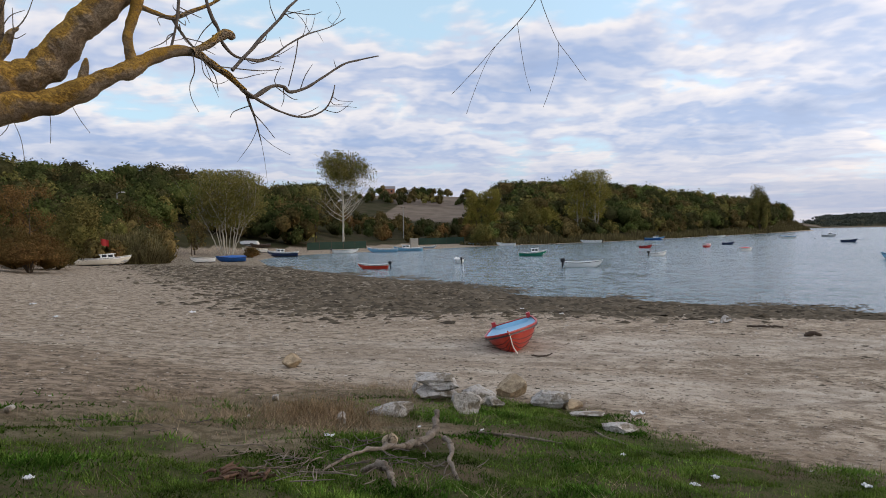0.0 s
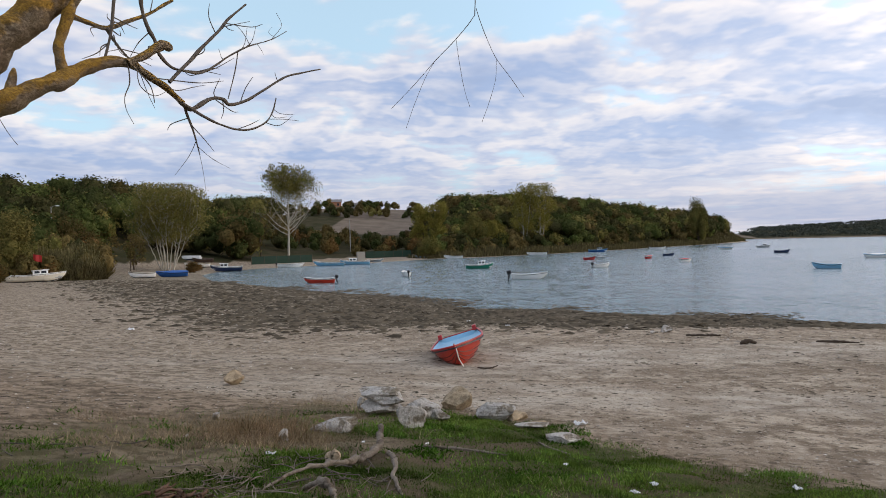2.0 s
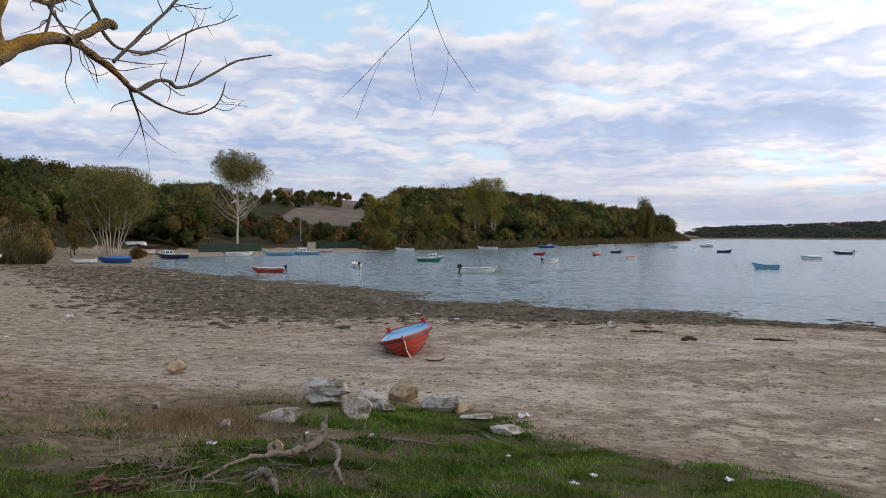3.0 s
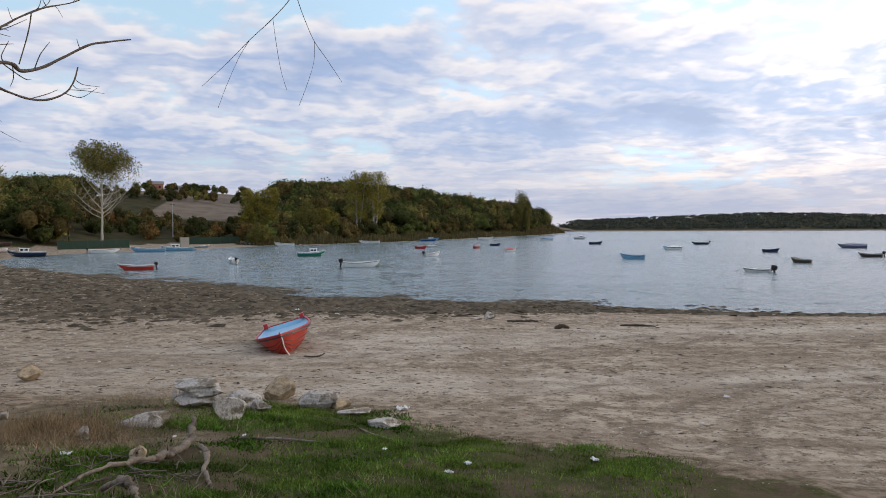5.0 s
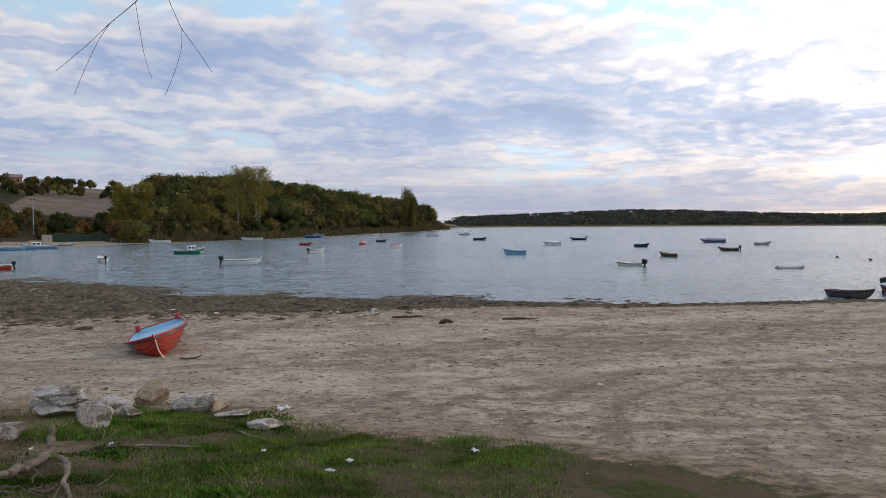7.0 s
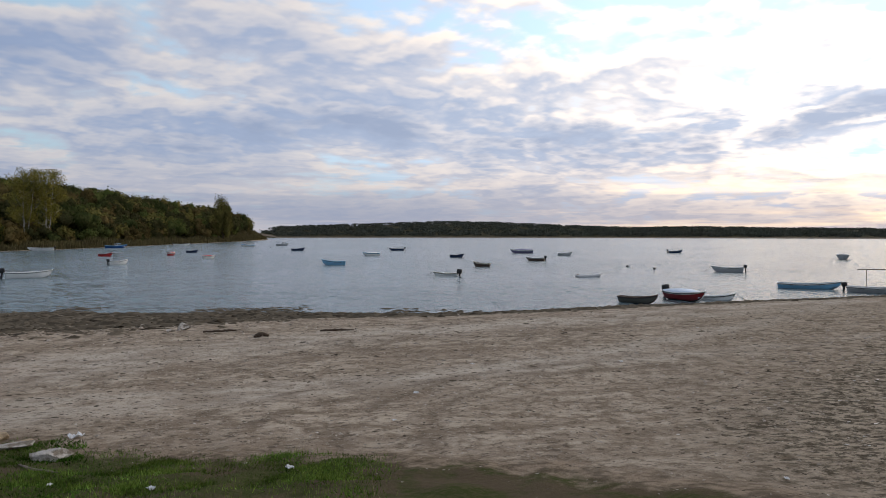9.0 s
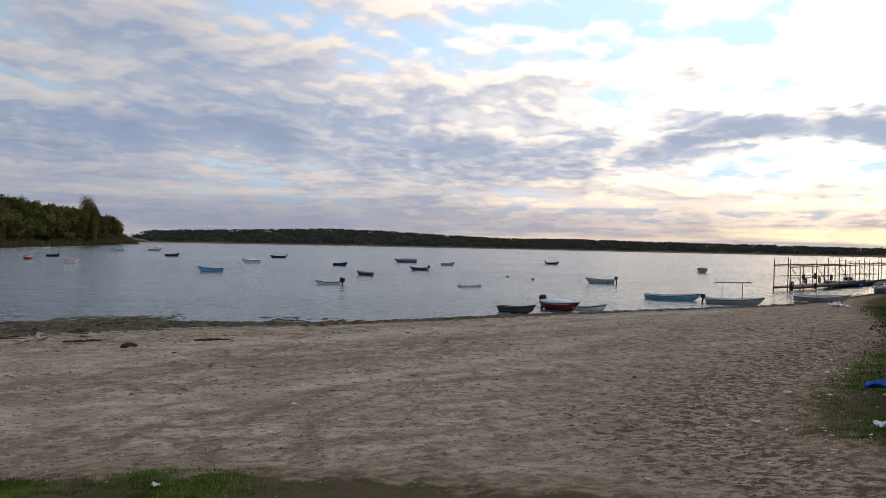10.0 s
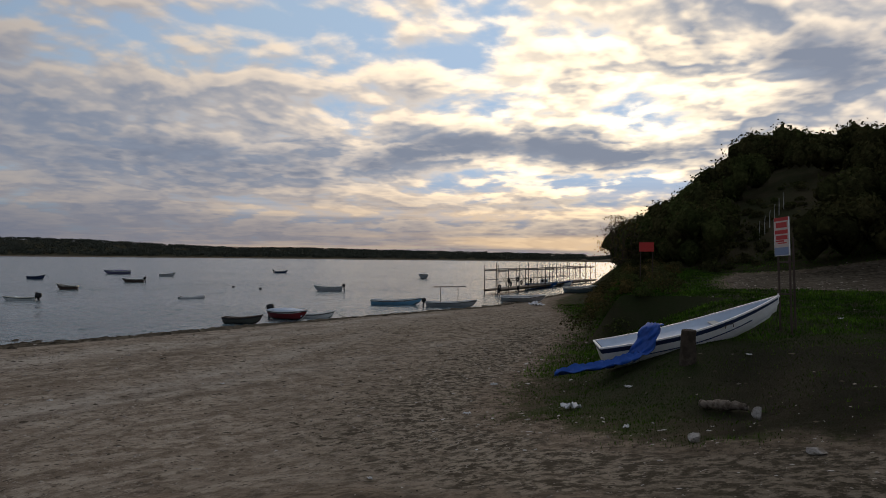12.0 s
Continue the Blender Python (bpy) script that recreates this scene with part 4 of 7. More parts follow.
boat("grey-white fishing boat with a bare sunshade frame", "canopy", "grey", "white", "grey", 67.8, 21.2, -0.16, -72, 4.8)
boat("pale grey boat drawn up by the pier", "row", "grey", "white", "grey", 77.7, 16.1, 0.04, -78, 4.7)
boat("blue and white boat moored along the pier", "cabin", "blue", "white", "white", 116.9, 21.3, -0.16, -80, 5.0)
boat("white boat moored along the pier", "row", "white", "blue", "grey", 124.9, 19.6, -0.16, -81, 4.1)
boat("blue-grey boat lying by the pier", "row", "bluegrey", "white", "grey", 99.4, 12.7, 0.09, -73, 4.4)

# the red boat on the beach, its bow towards the grass, leaning on one bilge
red = boat("red wooden rowing boat, light blue inside, leaning on the beach", "row", "orange", "red", "skyblue", 2.66, 26.1, on_ground(2.6, 26) - 0.09, -97.0, 4.2, 1.9, 0.68, heel=16, pitch=2.0, name="red_rowing_boat", deck=0.88, lift=0.12, fine=3.2)
half, sheer, keel, along = hull_lines(4.2, 1.9, 0.68, 3.2, forefoot=0.86, lift=0.12)
for side in (-1, 1):
    for u in (0.22, 0.42, 0.62):
        line = [(along(s, u), side * (half(s) * u ** 0.45 + 0.006), keel(s) + (sheer(s) - keel(s)) * u ** 1.25) for s in [k / 14 for k in range(15)]]
        part("strake", sweep_rail(line, 0.02, 0.028), surface("grimy_red_strake", (0.12, 0.016, 0.012), 0.6, 0.5, 5.0, 0.2), red)
for side in (-1, 1):
    part("quarter_block", box(bmesh.new(), (0.34, 0.16, 0.20), (-1.93, side * 0.70, 0.85), (0, 0, 0), 0.03), paint("red"), red, "dark red wooden block")
part("bow_rope", tubes("bow_rope", [smooth_run([(2.17, 0.0, 0.84), (2.22, 0.03, 0.62), (2.20, 0.02, 0.32), (2.24, 0.10, 0.03)], [0.022, 0.018, 0.018, 0.022], 5)], paint("cream"), 6), None, red, "frayed pale mooring rope")

# the white boat hauled up on the grass bank
white = boat("long white boat with navy stripes hauled onto the grass bank", "row", "white", "white", "paleblue", 23.95, -0.65, 2.06, -75.0, 5.45, 1.5, 0.78, heel=4, pitch=13.0, name="white_open_boat", stripe="navy", deck=0.86, foot=0.30)
half, sheer, keel, along = hull_lines(5.45, 1.5, 0.78, forefoot=0.30, lift=0.5)
for side in (-1, 1):
    line = [(along(s, 0.58), side * (half(s) * 0.58 ** 0.45 + 0.004), keel(s) + (sheer(s) - keel(s)) * 0.58 ** 1.25) for s in [0.02 + k / 16 for k in range(14)]]
    part("rub_rail", sweep_rail(line, 0.02, 0.03), paint("navy"), white, "navy blue painted line")
for s in (-0.3, 1.0):
    part("rowlock", tubes("rowlock", [([(s - 0.12, -0.80, 0.72), (s - 0.12, -0.80, 0.82), (s + 0.12, -0.79, 0.82), (s + 0.12, -0.79, 0.72)], [0.014] * 4)], STEEL, 5), None, white)


def make_tarp():
    """A tarpaulin that hangs over the boat's side and trails away over the grass."""
    line = [(22.75, 0.55, 3.02), (22.50, 0.70, 2.96), (22.36, 0.82, 2.62), (22.20, 1.00, 2.24), (22.00, 1.35, 2.0), (21.85, 2.0, 1.80), (21.75, 2.7, 1.66), (21.75, 3.4, 1.50)]
    line = [(x, y - 0.15, z) for x, y, z in line]
    run, wid = smooth_run(line, [0.24, 0.28, 0.30, 0.32, 0.34, 0.34, 0.32, 0.22], 6)
    n, m, v = len(run), 15, []
    for i, p in enumerate(run):
        d = (run[min(i + 1, n - 1)] - run[max(i - 1, 0)]).normalized()
        steep = abs(d.z)
        side = Vector((d.y, -d.x, 0)).normalized() if steep < 0.6 else Vector((0.12, 0.99, 0.0))
        for j in range(m):
            u = j / (m - 1) * 2 - 1
            q = p + side * u * wid[i] * (1 + 0.1 * math.sin(i * 0.9))
            fold = 0.10 * math.sin(u * 10 + 0.5 * math.sin(i * 0.8)) + 0.035 * math.sin(u * 19 - 0.9 * i) + 0.03 * math.sin(u * 5 + 1.1 * i)
            if steep < 0.6:
                q.z = max(on_ground(q.x, q.y) + 0.05, q.z - 0.05) + abs(fold) * 1.6 if q.z < 2.5 else q.z + abs(fold) * 0.4
            else:
                q = q + Vector((-abs(fold) * 1.2, 0, 0))
            v.append(tuple(q))
    f = [(i * m + j, i * m + j + 1, (i + 1) * m + j + 1, (i + 1) * m + j) for i in range(n - 1) for j in range(m - 1)]
    ob = new("tarpaulin", mesh_np("tarpaulin", v, f, TARP, True))
    mod = ob.modifiers.new("thick", "SOLIDIFY")
    mod.thickness = 0.012
    return tagged(ob, "crumpled bright blue tarpaulin draped over the white boat's side", "tarpaulin")


make_tarp()


# ---- the overhanging tree ----
old_tree = thing("bare_tree", "old bare tree with lichen-covered limbs reaching over the beach", "tree", pose(0, 0, 0))
bough_rng = np.random.default_rng(5)


def bough(name, *points):
    """A tapering limb, knotted where it is thick; a branch also carries a few fine side twigs."""
    P, R = smooth_run([p[:3] for p in points], [p[3] for p in points], 9)
    thickest = max(R)
    thin = 0.82 if thickest < 0.06 else 1.0
    R = [r * thin * (1 + 0.12 * math.sin(0.55 * i + 3 * P[0].x) * math.sin(0.23 * i + P[0].z)) for i, r in enumerate(R)]
    P = [p + Vector(noise.noise_vector(p * 3.1)) * min(0.35 * r, 0.02) for p, r in zip(P, R)]
    P, R = P + [P[-1] + (P[-1] - P[-2]).normalized() * R[-1] * 0.6], R + [R[-1] * 0.25]
    sides = 22 if thickest > 0.09 else 8
    me = tubes(name, [(P, R)], BARK if thickest > 0.045 else TWIG, sides)
    for i, v in enumerate(me.vertices):
        k = i // sides
        lump = 0.16 * noise.noise(v.co * 4.3) + 0.10 * noise.noise(v.co * 11) + 0.05 * noise.noise(v.co * 29)
        v.co = P[k] + (v.co - P[k]) * (1 + lump)
    part(name, me, None, old_tree)
    if name == "branch" and 0.012 < thickest < 0.07 and points[0][1] > 8:
        for _ in range(5):
            i = int(bough_rng.integers(len(P) // 4, len(P) - 2))
            d = (P[i + 1] - P[i]).normalized()
            side = (d.cross(Vector((0, 1, 0))) * bough_rng.choice((-1, 1)) + Vector(bough_rng.normal(0, 0.5, 3))).normalized()
            l, r = bough_rng.uniform(0.18, 0.6), min(R[i] * 0.5, 0.009)
            tip = P[i] + (d * 0.6 + side * 0.8) * l
            Q, S = smooth_run([P[i], P[i].lerp(tip, 0.5) + Vector(bough_rng.normal(0, 0.05, 3)), tip], [r, r * 0.8, r * 0.4], 5)
            part("twig", tubes("twig", [(Q, S)], TWIG, 5), None, old_tree)


trunk_base = (-7.6, 8.2)
bough("trunk", (-7.6, 8.2, on_ground(*trunk_base) - 0.15, 0.62), (-7.3, 8.15, 4.2, 0.46), (-6.7, 8.1, 5.4, 0.42), (-5.83, 8.15, 6.2, 0.36))
bough("limb", (-6.00, 8.37, 6.23, 0.277), (-5.69, 8.59, 6.45, 0.244), (-5.28, 8.84, 6.59, 0.179), (-4.86, 9.08, 6.71, 0.171), (-4.51, 9.26, 6.91, 0.138), (-4.26, 9.37, 7.08, 0.114), (-4.07, 9.52, 7.19, 0.115), (-3.94, 9.70, 7.34, 0.099), (-3.74, 9.95, 7.51, 0.084), (-3.49, 10.27, 7.60, 0.064), (-3.32, 10.46, 7.48, 0.056), (-3.11, 10.69, 7.35, 0.048), (-2.93, 10.90, 7.16, 0.045))
bough("branch", (-2.92, 10.80, 7.14, 0.044), (-2.81, 10.93, 7.07, 0.040), (-2.59, 11.18, 7.27, 0.036), (-2.45, 11.34, 7.30, 0.033), (-2.36, 11.44, 7.23, 0.032), (-2.15, 11.65, 7.33, 0.028), (-1.91, 11.87, 7.55, 0.024), (-1.60, 12.16, 7.82, 0.021), (-1.35, 12.37, 7.94, 0.018), (-1.05, 12.62, 8.06, 0.012))
bough("branch", (-2.89, 10.71, 7.12, 0.035), (-2.67, 10.97, 6.98, 0.026), (-2.46, 11.20, 6.88, 0.023), (-2.16, 11.51, 6.84, 0.020), (-1.90, 11.76, 6.98, 0.017), (-1.78, 11.87, 7.18, 0.015), (-1.72, 11.93, 7.43, 0.010))
bough("branch", (-2.92, 10.92, 7.14, 0.027), (-2.88, 10.96, 6.97, 0.023), (-2.82, 11.03, 6.73, 0.017), (-2.76, 11.11, 6.41, 0.009))
bough("limb", (-6.17, 8.51, 6.32, 0.382), (-5.84, 8.73, 6.62, 0.349), (-5.49, 8.96, 6.88, 0.282), (-5.22, 9.12, 7.01, 0.249), (-5.01, 9.24, 7.21, 0.225), (-4.81, 9.34, 7.52, 0.208), (-4.57, 9.46, 7.85, 0.200), (-4.33, 9.57, 8.12, 0.192), (-4.01, 9.82, 8.54, 0.176), (-3.60, 10.36, 9.47, 0.147), (-2.95, 11.11, 11.15, 0.109))
bough("branch", (-4.07, 9.62, 7.29, 0.074), (-4.12, 9.56, 7.58, 0.066), (-4.08, 9.61, 7.82, 0.066), (-4.03, 9.68, 8.08, 0.075), (-3.94, 9.80, 8.41, 0.067))
bough("branch", (-4.06, 9.75, 8.10, 0.050), (-3.89, 9.98, 8.07, 0.042), (-3.73, 10.19, 8.06, 0.038), (-3.53, 10.44, 8.22, 0.035), (-3.34, 10.66, 8.39, 0.030), (-3.06, 10.97, 8.70, 0.023))
bough("branch", (-3.71, 10.11, 8.04, 0.031), (-3.65, 10.18, 7.90, 0.026), (-3.52, 10.34, 7.70, 0.017), (-3.36, 10.53, 7.51, 0.011))
bough("branch", (-3.60, 10.13, 8.44, 0.027), (-3.64, 10.07, 7.95, 0.026), (-3.70, 10.01, 7.59, 0.022))
bough("branch", (-3.46, 10.18, 7.57, 0.055), (-3.28, 10.39, 7.75, 0.061), (-3.11, 10.58, 7.92, 0.070), (-3.02, 10.68, 7.90, 0.057))
bough("branch", (-3.33, 10.33, 8.66, 0.037), (-3.31, 10.36, 8.35, 0.034), (-3.25, 10.42, 8.11, 0.034), (-3.19, 10.49, 7.97, 0.033), (-3.14, 10.54, 7.77, 0.030), (-3.02, 10.67, 7.63, 0.026), (-2.87, 10.86, 7.62, 0.023), (-2.68, 11.07, 7.65, 0.018))
bough("branch", (-3.02, 10.56, 7.39, 0.035), (-2.85, 10.76, 7.67, 0.033), (-2.61, 11.04, 8.07, 0.030), (-2.44, 11.23, 8.34, 0.027), (-2.32, 11.35, 8.55, 0.024), (-2.10, 11.57, 8.84, 0.018))
bough("branch", (-2.86, 10.64, 7.57, 0.020), (-2.64, 10.89, 7.60, 0.020), (-2.35, 11.20, 7.90, 0.018), (-2.20, 11.34, 8.04, 0.017), (-2.04, 11.51, 8.17, 0.014), (-1.75, 11.77, 8.34, 0.010), (-1.53, 11.97, 8.53, 0.006))
bough("twig", (-2.20, 11.34, 8.04, 0.0107), (-2.24, 11.32, 7.76, 0.0099), (-2.34, 11.22, 7.28, 0.0115))
bough("twig", (-2.04, 11.51, 8.17, 0.0072), (-2.13, 11.42, 8.35, 0.0054), (-2.24, 11.32, 8.46, 0.0044))
bough("twig", (-1.75, 11.77, 8.34, 0.0055), (-1.60, 11.90, 8.60, 0.0046), (-1.67, 11.86, 8.79, 0.0046))
bough("twig", (-3.46, 10.18, 7.56, 0.0139), (-3.45, 10.20, 7.31, 0.0114), (-3.50, 10.14, 7.10, 0.0081), (-3.49, 10.15, 6.93, 0.0065), (-3.42, 10.23, 6.74, 0.0040))
bough("twig", (-3.42, 10.23, 7.55, 0.0131), (-3.25, 10.42, 7.32, 0.0107), (-3.21, 10.48, 7.08, 0.0066))
bough("twig", (-3.21, 10.35, 7.41, 0.0116), (-2.92, 10.67, 7.43, 0.0102), (-2.66, 10.98, 7.47, 0.0086), (-2.41, 11.25, 7.56, 0.0053))
bough("twig", (-3.14, 10.42, 7.38, 0.0100), (-2.96, 10.63, 7.29, 0.0084), (-2.77, 10.86, 7.38, 0.0069), (-2.62, 11.02, 7.45, 0.0043))
bough("twig", (-3.35, 10.20, 7.51, 0.0091), (-3.32, 10.23, 7.27, 0.0074), (-3.19, 10.38, 7.16, 0.0066), (-3.05, 10.52, 7.25, 0.0041))
bough("twig", (-2.66, 10.98, 7.62, 0.0096), (-2.47, 11.19, 7.76, 0.0078), (-2.27, 11.40, 7.95, 0.0044))
bough("twig", (-2.88, 10.73, 7.62, 0.0076), (-2.79, 10.84, 7.55, 0.0069), (-2.60, 11.05, 7.67, 0.0043))
bough("twig", (-3.59, 10.03, 7.92, 0.0104), (-3.54, 10.09, 7.72, 0.0081), (-3.44, 10.21, 7.63, 0.0065))
bough("stub", (-4.56, 9.23, 6.94, 0.073), (-4.53, 9.25, 7.14, 0.057), (-4.52, 9.26, 7.28, 0.025))
bough("stub", (-4.10, 9.57, 7.31, 0.050), (-4.18, 9.53, 7.22, 0.033), (-4.22, 9.51, 7.22, 0.016))
bough("branch", (-5.59, 9.14, 7.26, 0.068), (-5.51, 9.19, 7.41, 0.060), (-5.45, 9.22, 7.61, 0.042), (-5.38, 9.27, 7.68, 0.022))
bough("branch", (-5.68, 9.21, 7.02, 0.060), (-5.61, 9.24, 7.53, 0.052), (-5.59, 9.25, 8.04, 0.043), (-5.59, 9.26, 8.33, 0.043))
bough("twig", (-4.90, 9.06, 6.62, 0.0046), (-4.89, 9.06, 6.39, 0.0046), (-4.90, 9.06, 6.18, 0.0046))
bough("twig", (-4.68, 9.18, 6.67, 0.0046), (-4.59, 9.22, 6.48, 0.0046), (-4.50, 9.26, 6.33, 0.0046))
bough("twig", (-5.26, 8.86, 6.48, 0.0055), (-5.18, 8.90, 6.22, 0.0046), (-5.15, 8.92, 5.94, 0.0046))
bough("twig", (-5.25, 8.86, 6.49, 0.0046), (-5.31, 8.83, 6.33, 0.0046), (-5.37, 8.79, 6.24, 0.0046))
bough("branch", (0.97, 6.87, 8.91, 0.0122), (0.97, 6.87, 7.96, 0.0081), (0.95, 6.87, 7.27, 0.0053), (0.92, 6.87, 7.15, 0.0046), (0.76, 6.89, 6.96, 0.0041), (0.55, 6.91, 6.75, 0.0035), (0.34, 6.92, 6.52, 0.0029), (0.12, 6.93, 6.30, 0.0023))
bough("twig", (0.76, 6.89, 6.96, 0.0029), (0.79, 6.89, 6.72, 0.0029), (0.83, 6.88, 6.47, 0.0023), (0.88, 6.88, 6.30, 0.0023))
bough("twig", (0.55, 6.91, 6.75, 0.0029), (0.45, 6.92, 6.58, 0.0023), (0.33, 6.92, 6.30, 0.0023), (0.26, 6.93, 6.11, 0.0023))
bough("twig", (0.96, 6.87, 7.25, 0.0046), (1.00, 6.86, 7.11, 0.0041), (1.06, 6.85, 6.94, 0.0035), (1.14, 6.84, 6.76, 0.0035), (1.26, 6.81, 6.58, 0.0029), (1.39, 6.79, 6.38, 0.0023))
bough("twig", (1.14, 6.84, 6.76, 0.0029), (1.13, 6.84, 6.56, 0.0023), (1.06, 6.85, 6.33, 0.0023), (0.99, 6.86, 6.15, 0.0023))
bough("branch", (-2.93, 10.83, 11.32, 0.0590), (-1.61, 10.40, 12.30, 0.0477), (0.21, 7.35, 10.46, 0.0289), (0.92, 6.88, 8.36, 0.0122))


# ---- stones ----
def rock(name, label, x, y, wide, deep, high, seed, mat=None, sink=0.08, lean=0.0, turn=0.0, category="stone", group=""):
    bm = bmesh.new()
    bmesh.ops.create_icosphere(bm, subdivisions=4, radius=0.5)
    rng = random.Random(seed)
    off = Vector((rng.uniform(0, 50), rng.uniform(0, 50), rng.uniform(0, 50)))
    cuts = [(Vector((rng.gauss(0, 1), rng.gauss(0, 1), rng.gauss(0, 0.9))).normalized(), rng.uniform(0.20, 0.36)) for _ in range(11)]
    for v in bm.verts:
        p = v.co.copy()
        for nrm, lim in cuts:
            over = p.dot(nrm) - lim
            if over > 0:
                p -= nrm * over * 0.97
        ridge = abs(noise.noise(p * 5 + off))
        p *= 1 + 0.22 * noise.noise(p * 2.2 + off) - 0.16 * ridge + 0.05 * noise.noise(p * 14 + off)
        v.co = Vector((p.x * wide * 1.36, p.y * deep * 1.36, p.z * high * 1.42))
    low = min(v.co.z for v in bm.verts)
    ob = part(name, bm, mat or LIMESTONE, None)
    ob.matrix_world = pose(x, y, on_ground(x, y) - low - sink * high, lean, lean * 0.6, turn)
    return tagged(ob, label, category, group)


RING = "stones along the grass edge"
rock("stone", "pale grey limestone boulder in the grass edge", -0.95, 12.85, 0.78, 0.55, 0.36, 1, turn=10, group=RING)
slab = rock("stone", "broad flat white-grey limestone slab resting on another stone", -0.18, 15.2, 0.98, 0.7, 0.34, 2, turn=-8, group=RING)
slab.location.z += 0.20
rock("stone", "dark flat stone under a pale slab", -0.2, 15.15, 0.92, 0.66, 0.26, 3, group=RING)
rock("stone", "pointed grey limestone wedge in the grass", 0.36, 13.25, 0.60, 0.42, 0.38, 4, lean=22, turn=35, group=RING)
rock("stone", "rounded grey boulder at the grass edge", 0.70, 15.2, 0.84, 0.6, 0.36, 5, turn=80, group=RING)
rock("stone", "upright ochre boulder standing above the others", 1.55, 16.5, 0.56, 0.5, 0.62, 6, OCHRE_STONE, lean=14, turn=20, group=RING)
rock("stone", "small grey stone in the grass", 0.98, 14.4, 0.42, 0.32, 0.22, 7, group=RING)
rock("stone", "long low limestone boulder at the sand's edge", 2.25, 15.3, 1.05, 0.6, 0.28, 8, turn=5, group=RING)
rock("stone", "ochre-grey boulder at the sand's edge", 2.78, 15.35, 0.50, 0.5, 0.27, 9, OCHRE_STONE, turn=40, group=RING)
rock("stone", "pale grey stone half sunk in grass", 3.10, 12.75, 0.66, 0.4, 0.17, 10, turn=10, group=RING)
rock("stone", "flat grey stone sunk at the grass edge", 2.70, 13.9, 0.62, 0.4, 0.14, 11, group=RING)
rock("stone", "thin brown stone plate on the sand", 3.05, 14.6, 0.40, 0.3, 0.08, 12, OCHRE_STONE, group=RING)
rock("stone", "small white stone in the dry grass", -0.62, 15.9, 0.24, 0.2, 0.26, 13, group=RING)
rock("stone", "single ochre boulder on the open sand", -4.34, 20.5, 0.58, 0.45, 0.32, 14, OCHRE_STONE)
rock("stone", "grey rounded stone near the weed line", 13.25, 33.6, 0.62, 0.5, 0.38, 15)
rock("stone", "small grey stone beside a larger one", 12.45, 32.9, 0.36, 0.3, 0.16, 16)
rock("stone", "small pale stone in the grass", -1.64, 11.4, 0.14, 0.12, 0.15, 17)
rock("stone", "small pale stone among dry stems", -3.24, 13.6, 0.15, 0.12, 0.16, 18)
rock("stone", "pale stone on the bare soil", -6.05, 9.9, 0.18, 0.15, 0.10, 19)
rock("stone", "pale grey stone on the grass bank", 14.2, -1.58, 0.26, 0.2, 0.20, 20)
rock("stone", "flat pale stone in the road's edge", 12.7, -0.51, 0.26, 0.2, 0.12, 21)
rock("stone", "low stone in the dirt road", 11.0, -1.98, 0.30, 0.2, 0.07, 22)


# ---- dead wood, roots and litter ----
def stick(name, label, points, radii, mat=None, category="branch", seed=1, sides=8):
    rng = np.random.default_rng(seed)
    pts = [(a, b, on_ground(a, b) + c) for a, b, c in points]
    P, R = smooth_run(pts, radii, 9, 0.022, rng)
    R = [r * rng.uniform(0.86, 1.14) for r in R]
    P, R = [P[0] - (P[1] - P[0]).normalized() * R[0] * 0.4] + P + [P[-1] + (P[-1] - P[-2]).normalized() * R[-1] * 0.5], [R[0] * 0.35] + R + [R[-1] * 0.3]
    me = tubes(name, [(P, R)], mat or DEADWOOD, sides)
    for i, v in enumerate(me.vertices):
        k = min(i // sides, len(P) - 1)
        out = v.co - P[k]
        v.co = P[k] + out * (1 + 0.40 * noise.noise(v.co * (9 if R[k] < 0.07 else 4) + Vector((seed, 0, 0))) + 0.22 * noise.noise(v.co * 27))
    return tagged(new(name, me), label, category)


stick("tree_root", "thick weathered root lying in the grass", [(-1.35, 7.8, 0.04), (-1.05, 8.5, 0.09), (-0.72, 9.0, 0.11), (-0.42, 9.7, 0.12), (-0.16, 10.3, 0.12), (-0.12, 10.7, 0.34)], [0.012, 0.022, 0.036, 0.05, 0.055, 0.042], seed=2, category="root", sides=11)
stick("tree_root", "forked weathered root arching out of the soil", [(-0.02, 10.1, 0.08), (0.08, 9.3, 0.12), (0.06, 8.7, 0.06), (0.16, 8.2, 0.0)], [0.034, 0.03, 0.028, 0.018], seed=3, category="root", sides=10)
stick("tree_root", "grey broken root stub in the grass", [(-0.95, 8.1, 0.02), (-0.72, 7.9, 0.16), (-0.60, 7.65, 0.10), (-0.55, 7.5, 0.0)], [0.026, 0.042, 0.034, 0.018], seed=4, category="root", sides=10)
stick("sawn_branch", "short sawn branch with an orange cut end", [(-0.80, 9.7, 0.08), (-0.74, 9.45, 0.14), (-0.70, 9.25, 0.16)], [0.06, 0.065, 0.07], OCHRE_STONE, seed=5)
stick("dead_branch", "thin bleached branch lying on the grass", [(0.5, 10.9, 0.03), (1.1, 10.8, 0.05), (1.75, 10.6, 0.03)], [0.018, 0.02, 0.012], seed=6)
stick("dead_branch", "thin bleached branch lying on the grass", [(2.55, 12.1, 0.02), (2.75, 11.6, 0.03), (2.9, 11.3, 0.02)], [0.018, 0.018, 0.012], seed=7)
stick("driftwood_stick", "dark driftwood stick on the sand", [(13.6, 31.9, 0.03), (14.3, 31.6, 0.05), (15.0, 31.5, 0.03)], [0.05, 0.06, 0.04], DARK_BARK, seed=8)
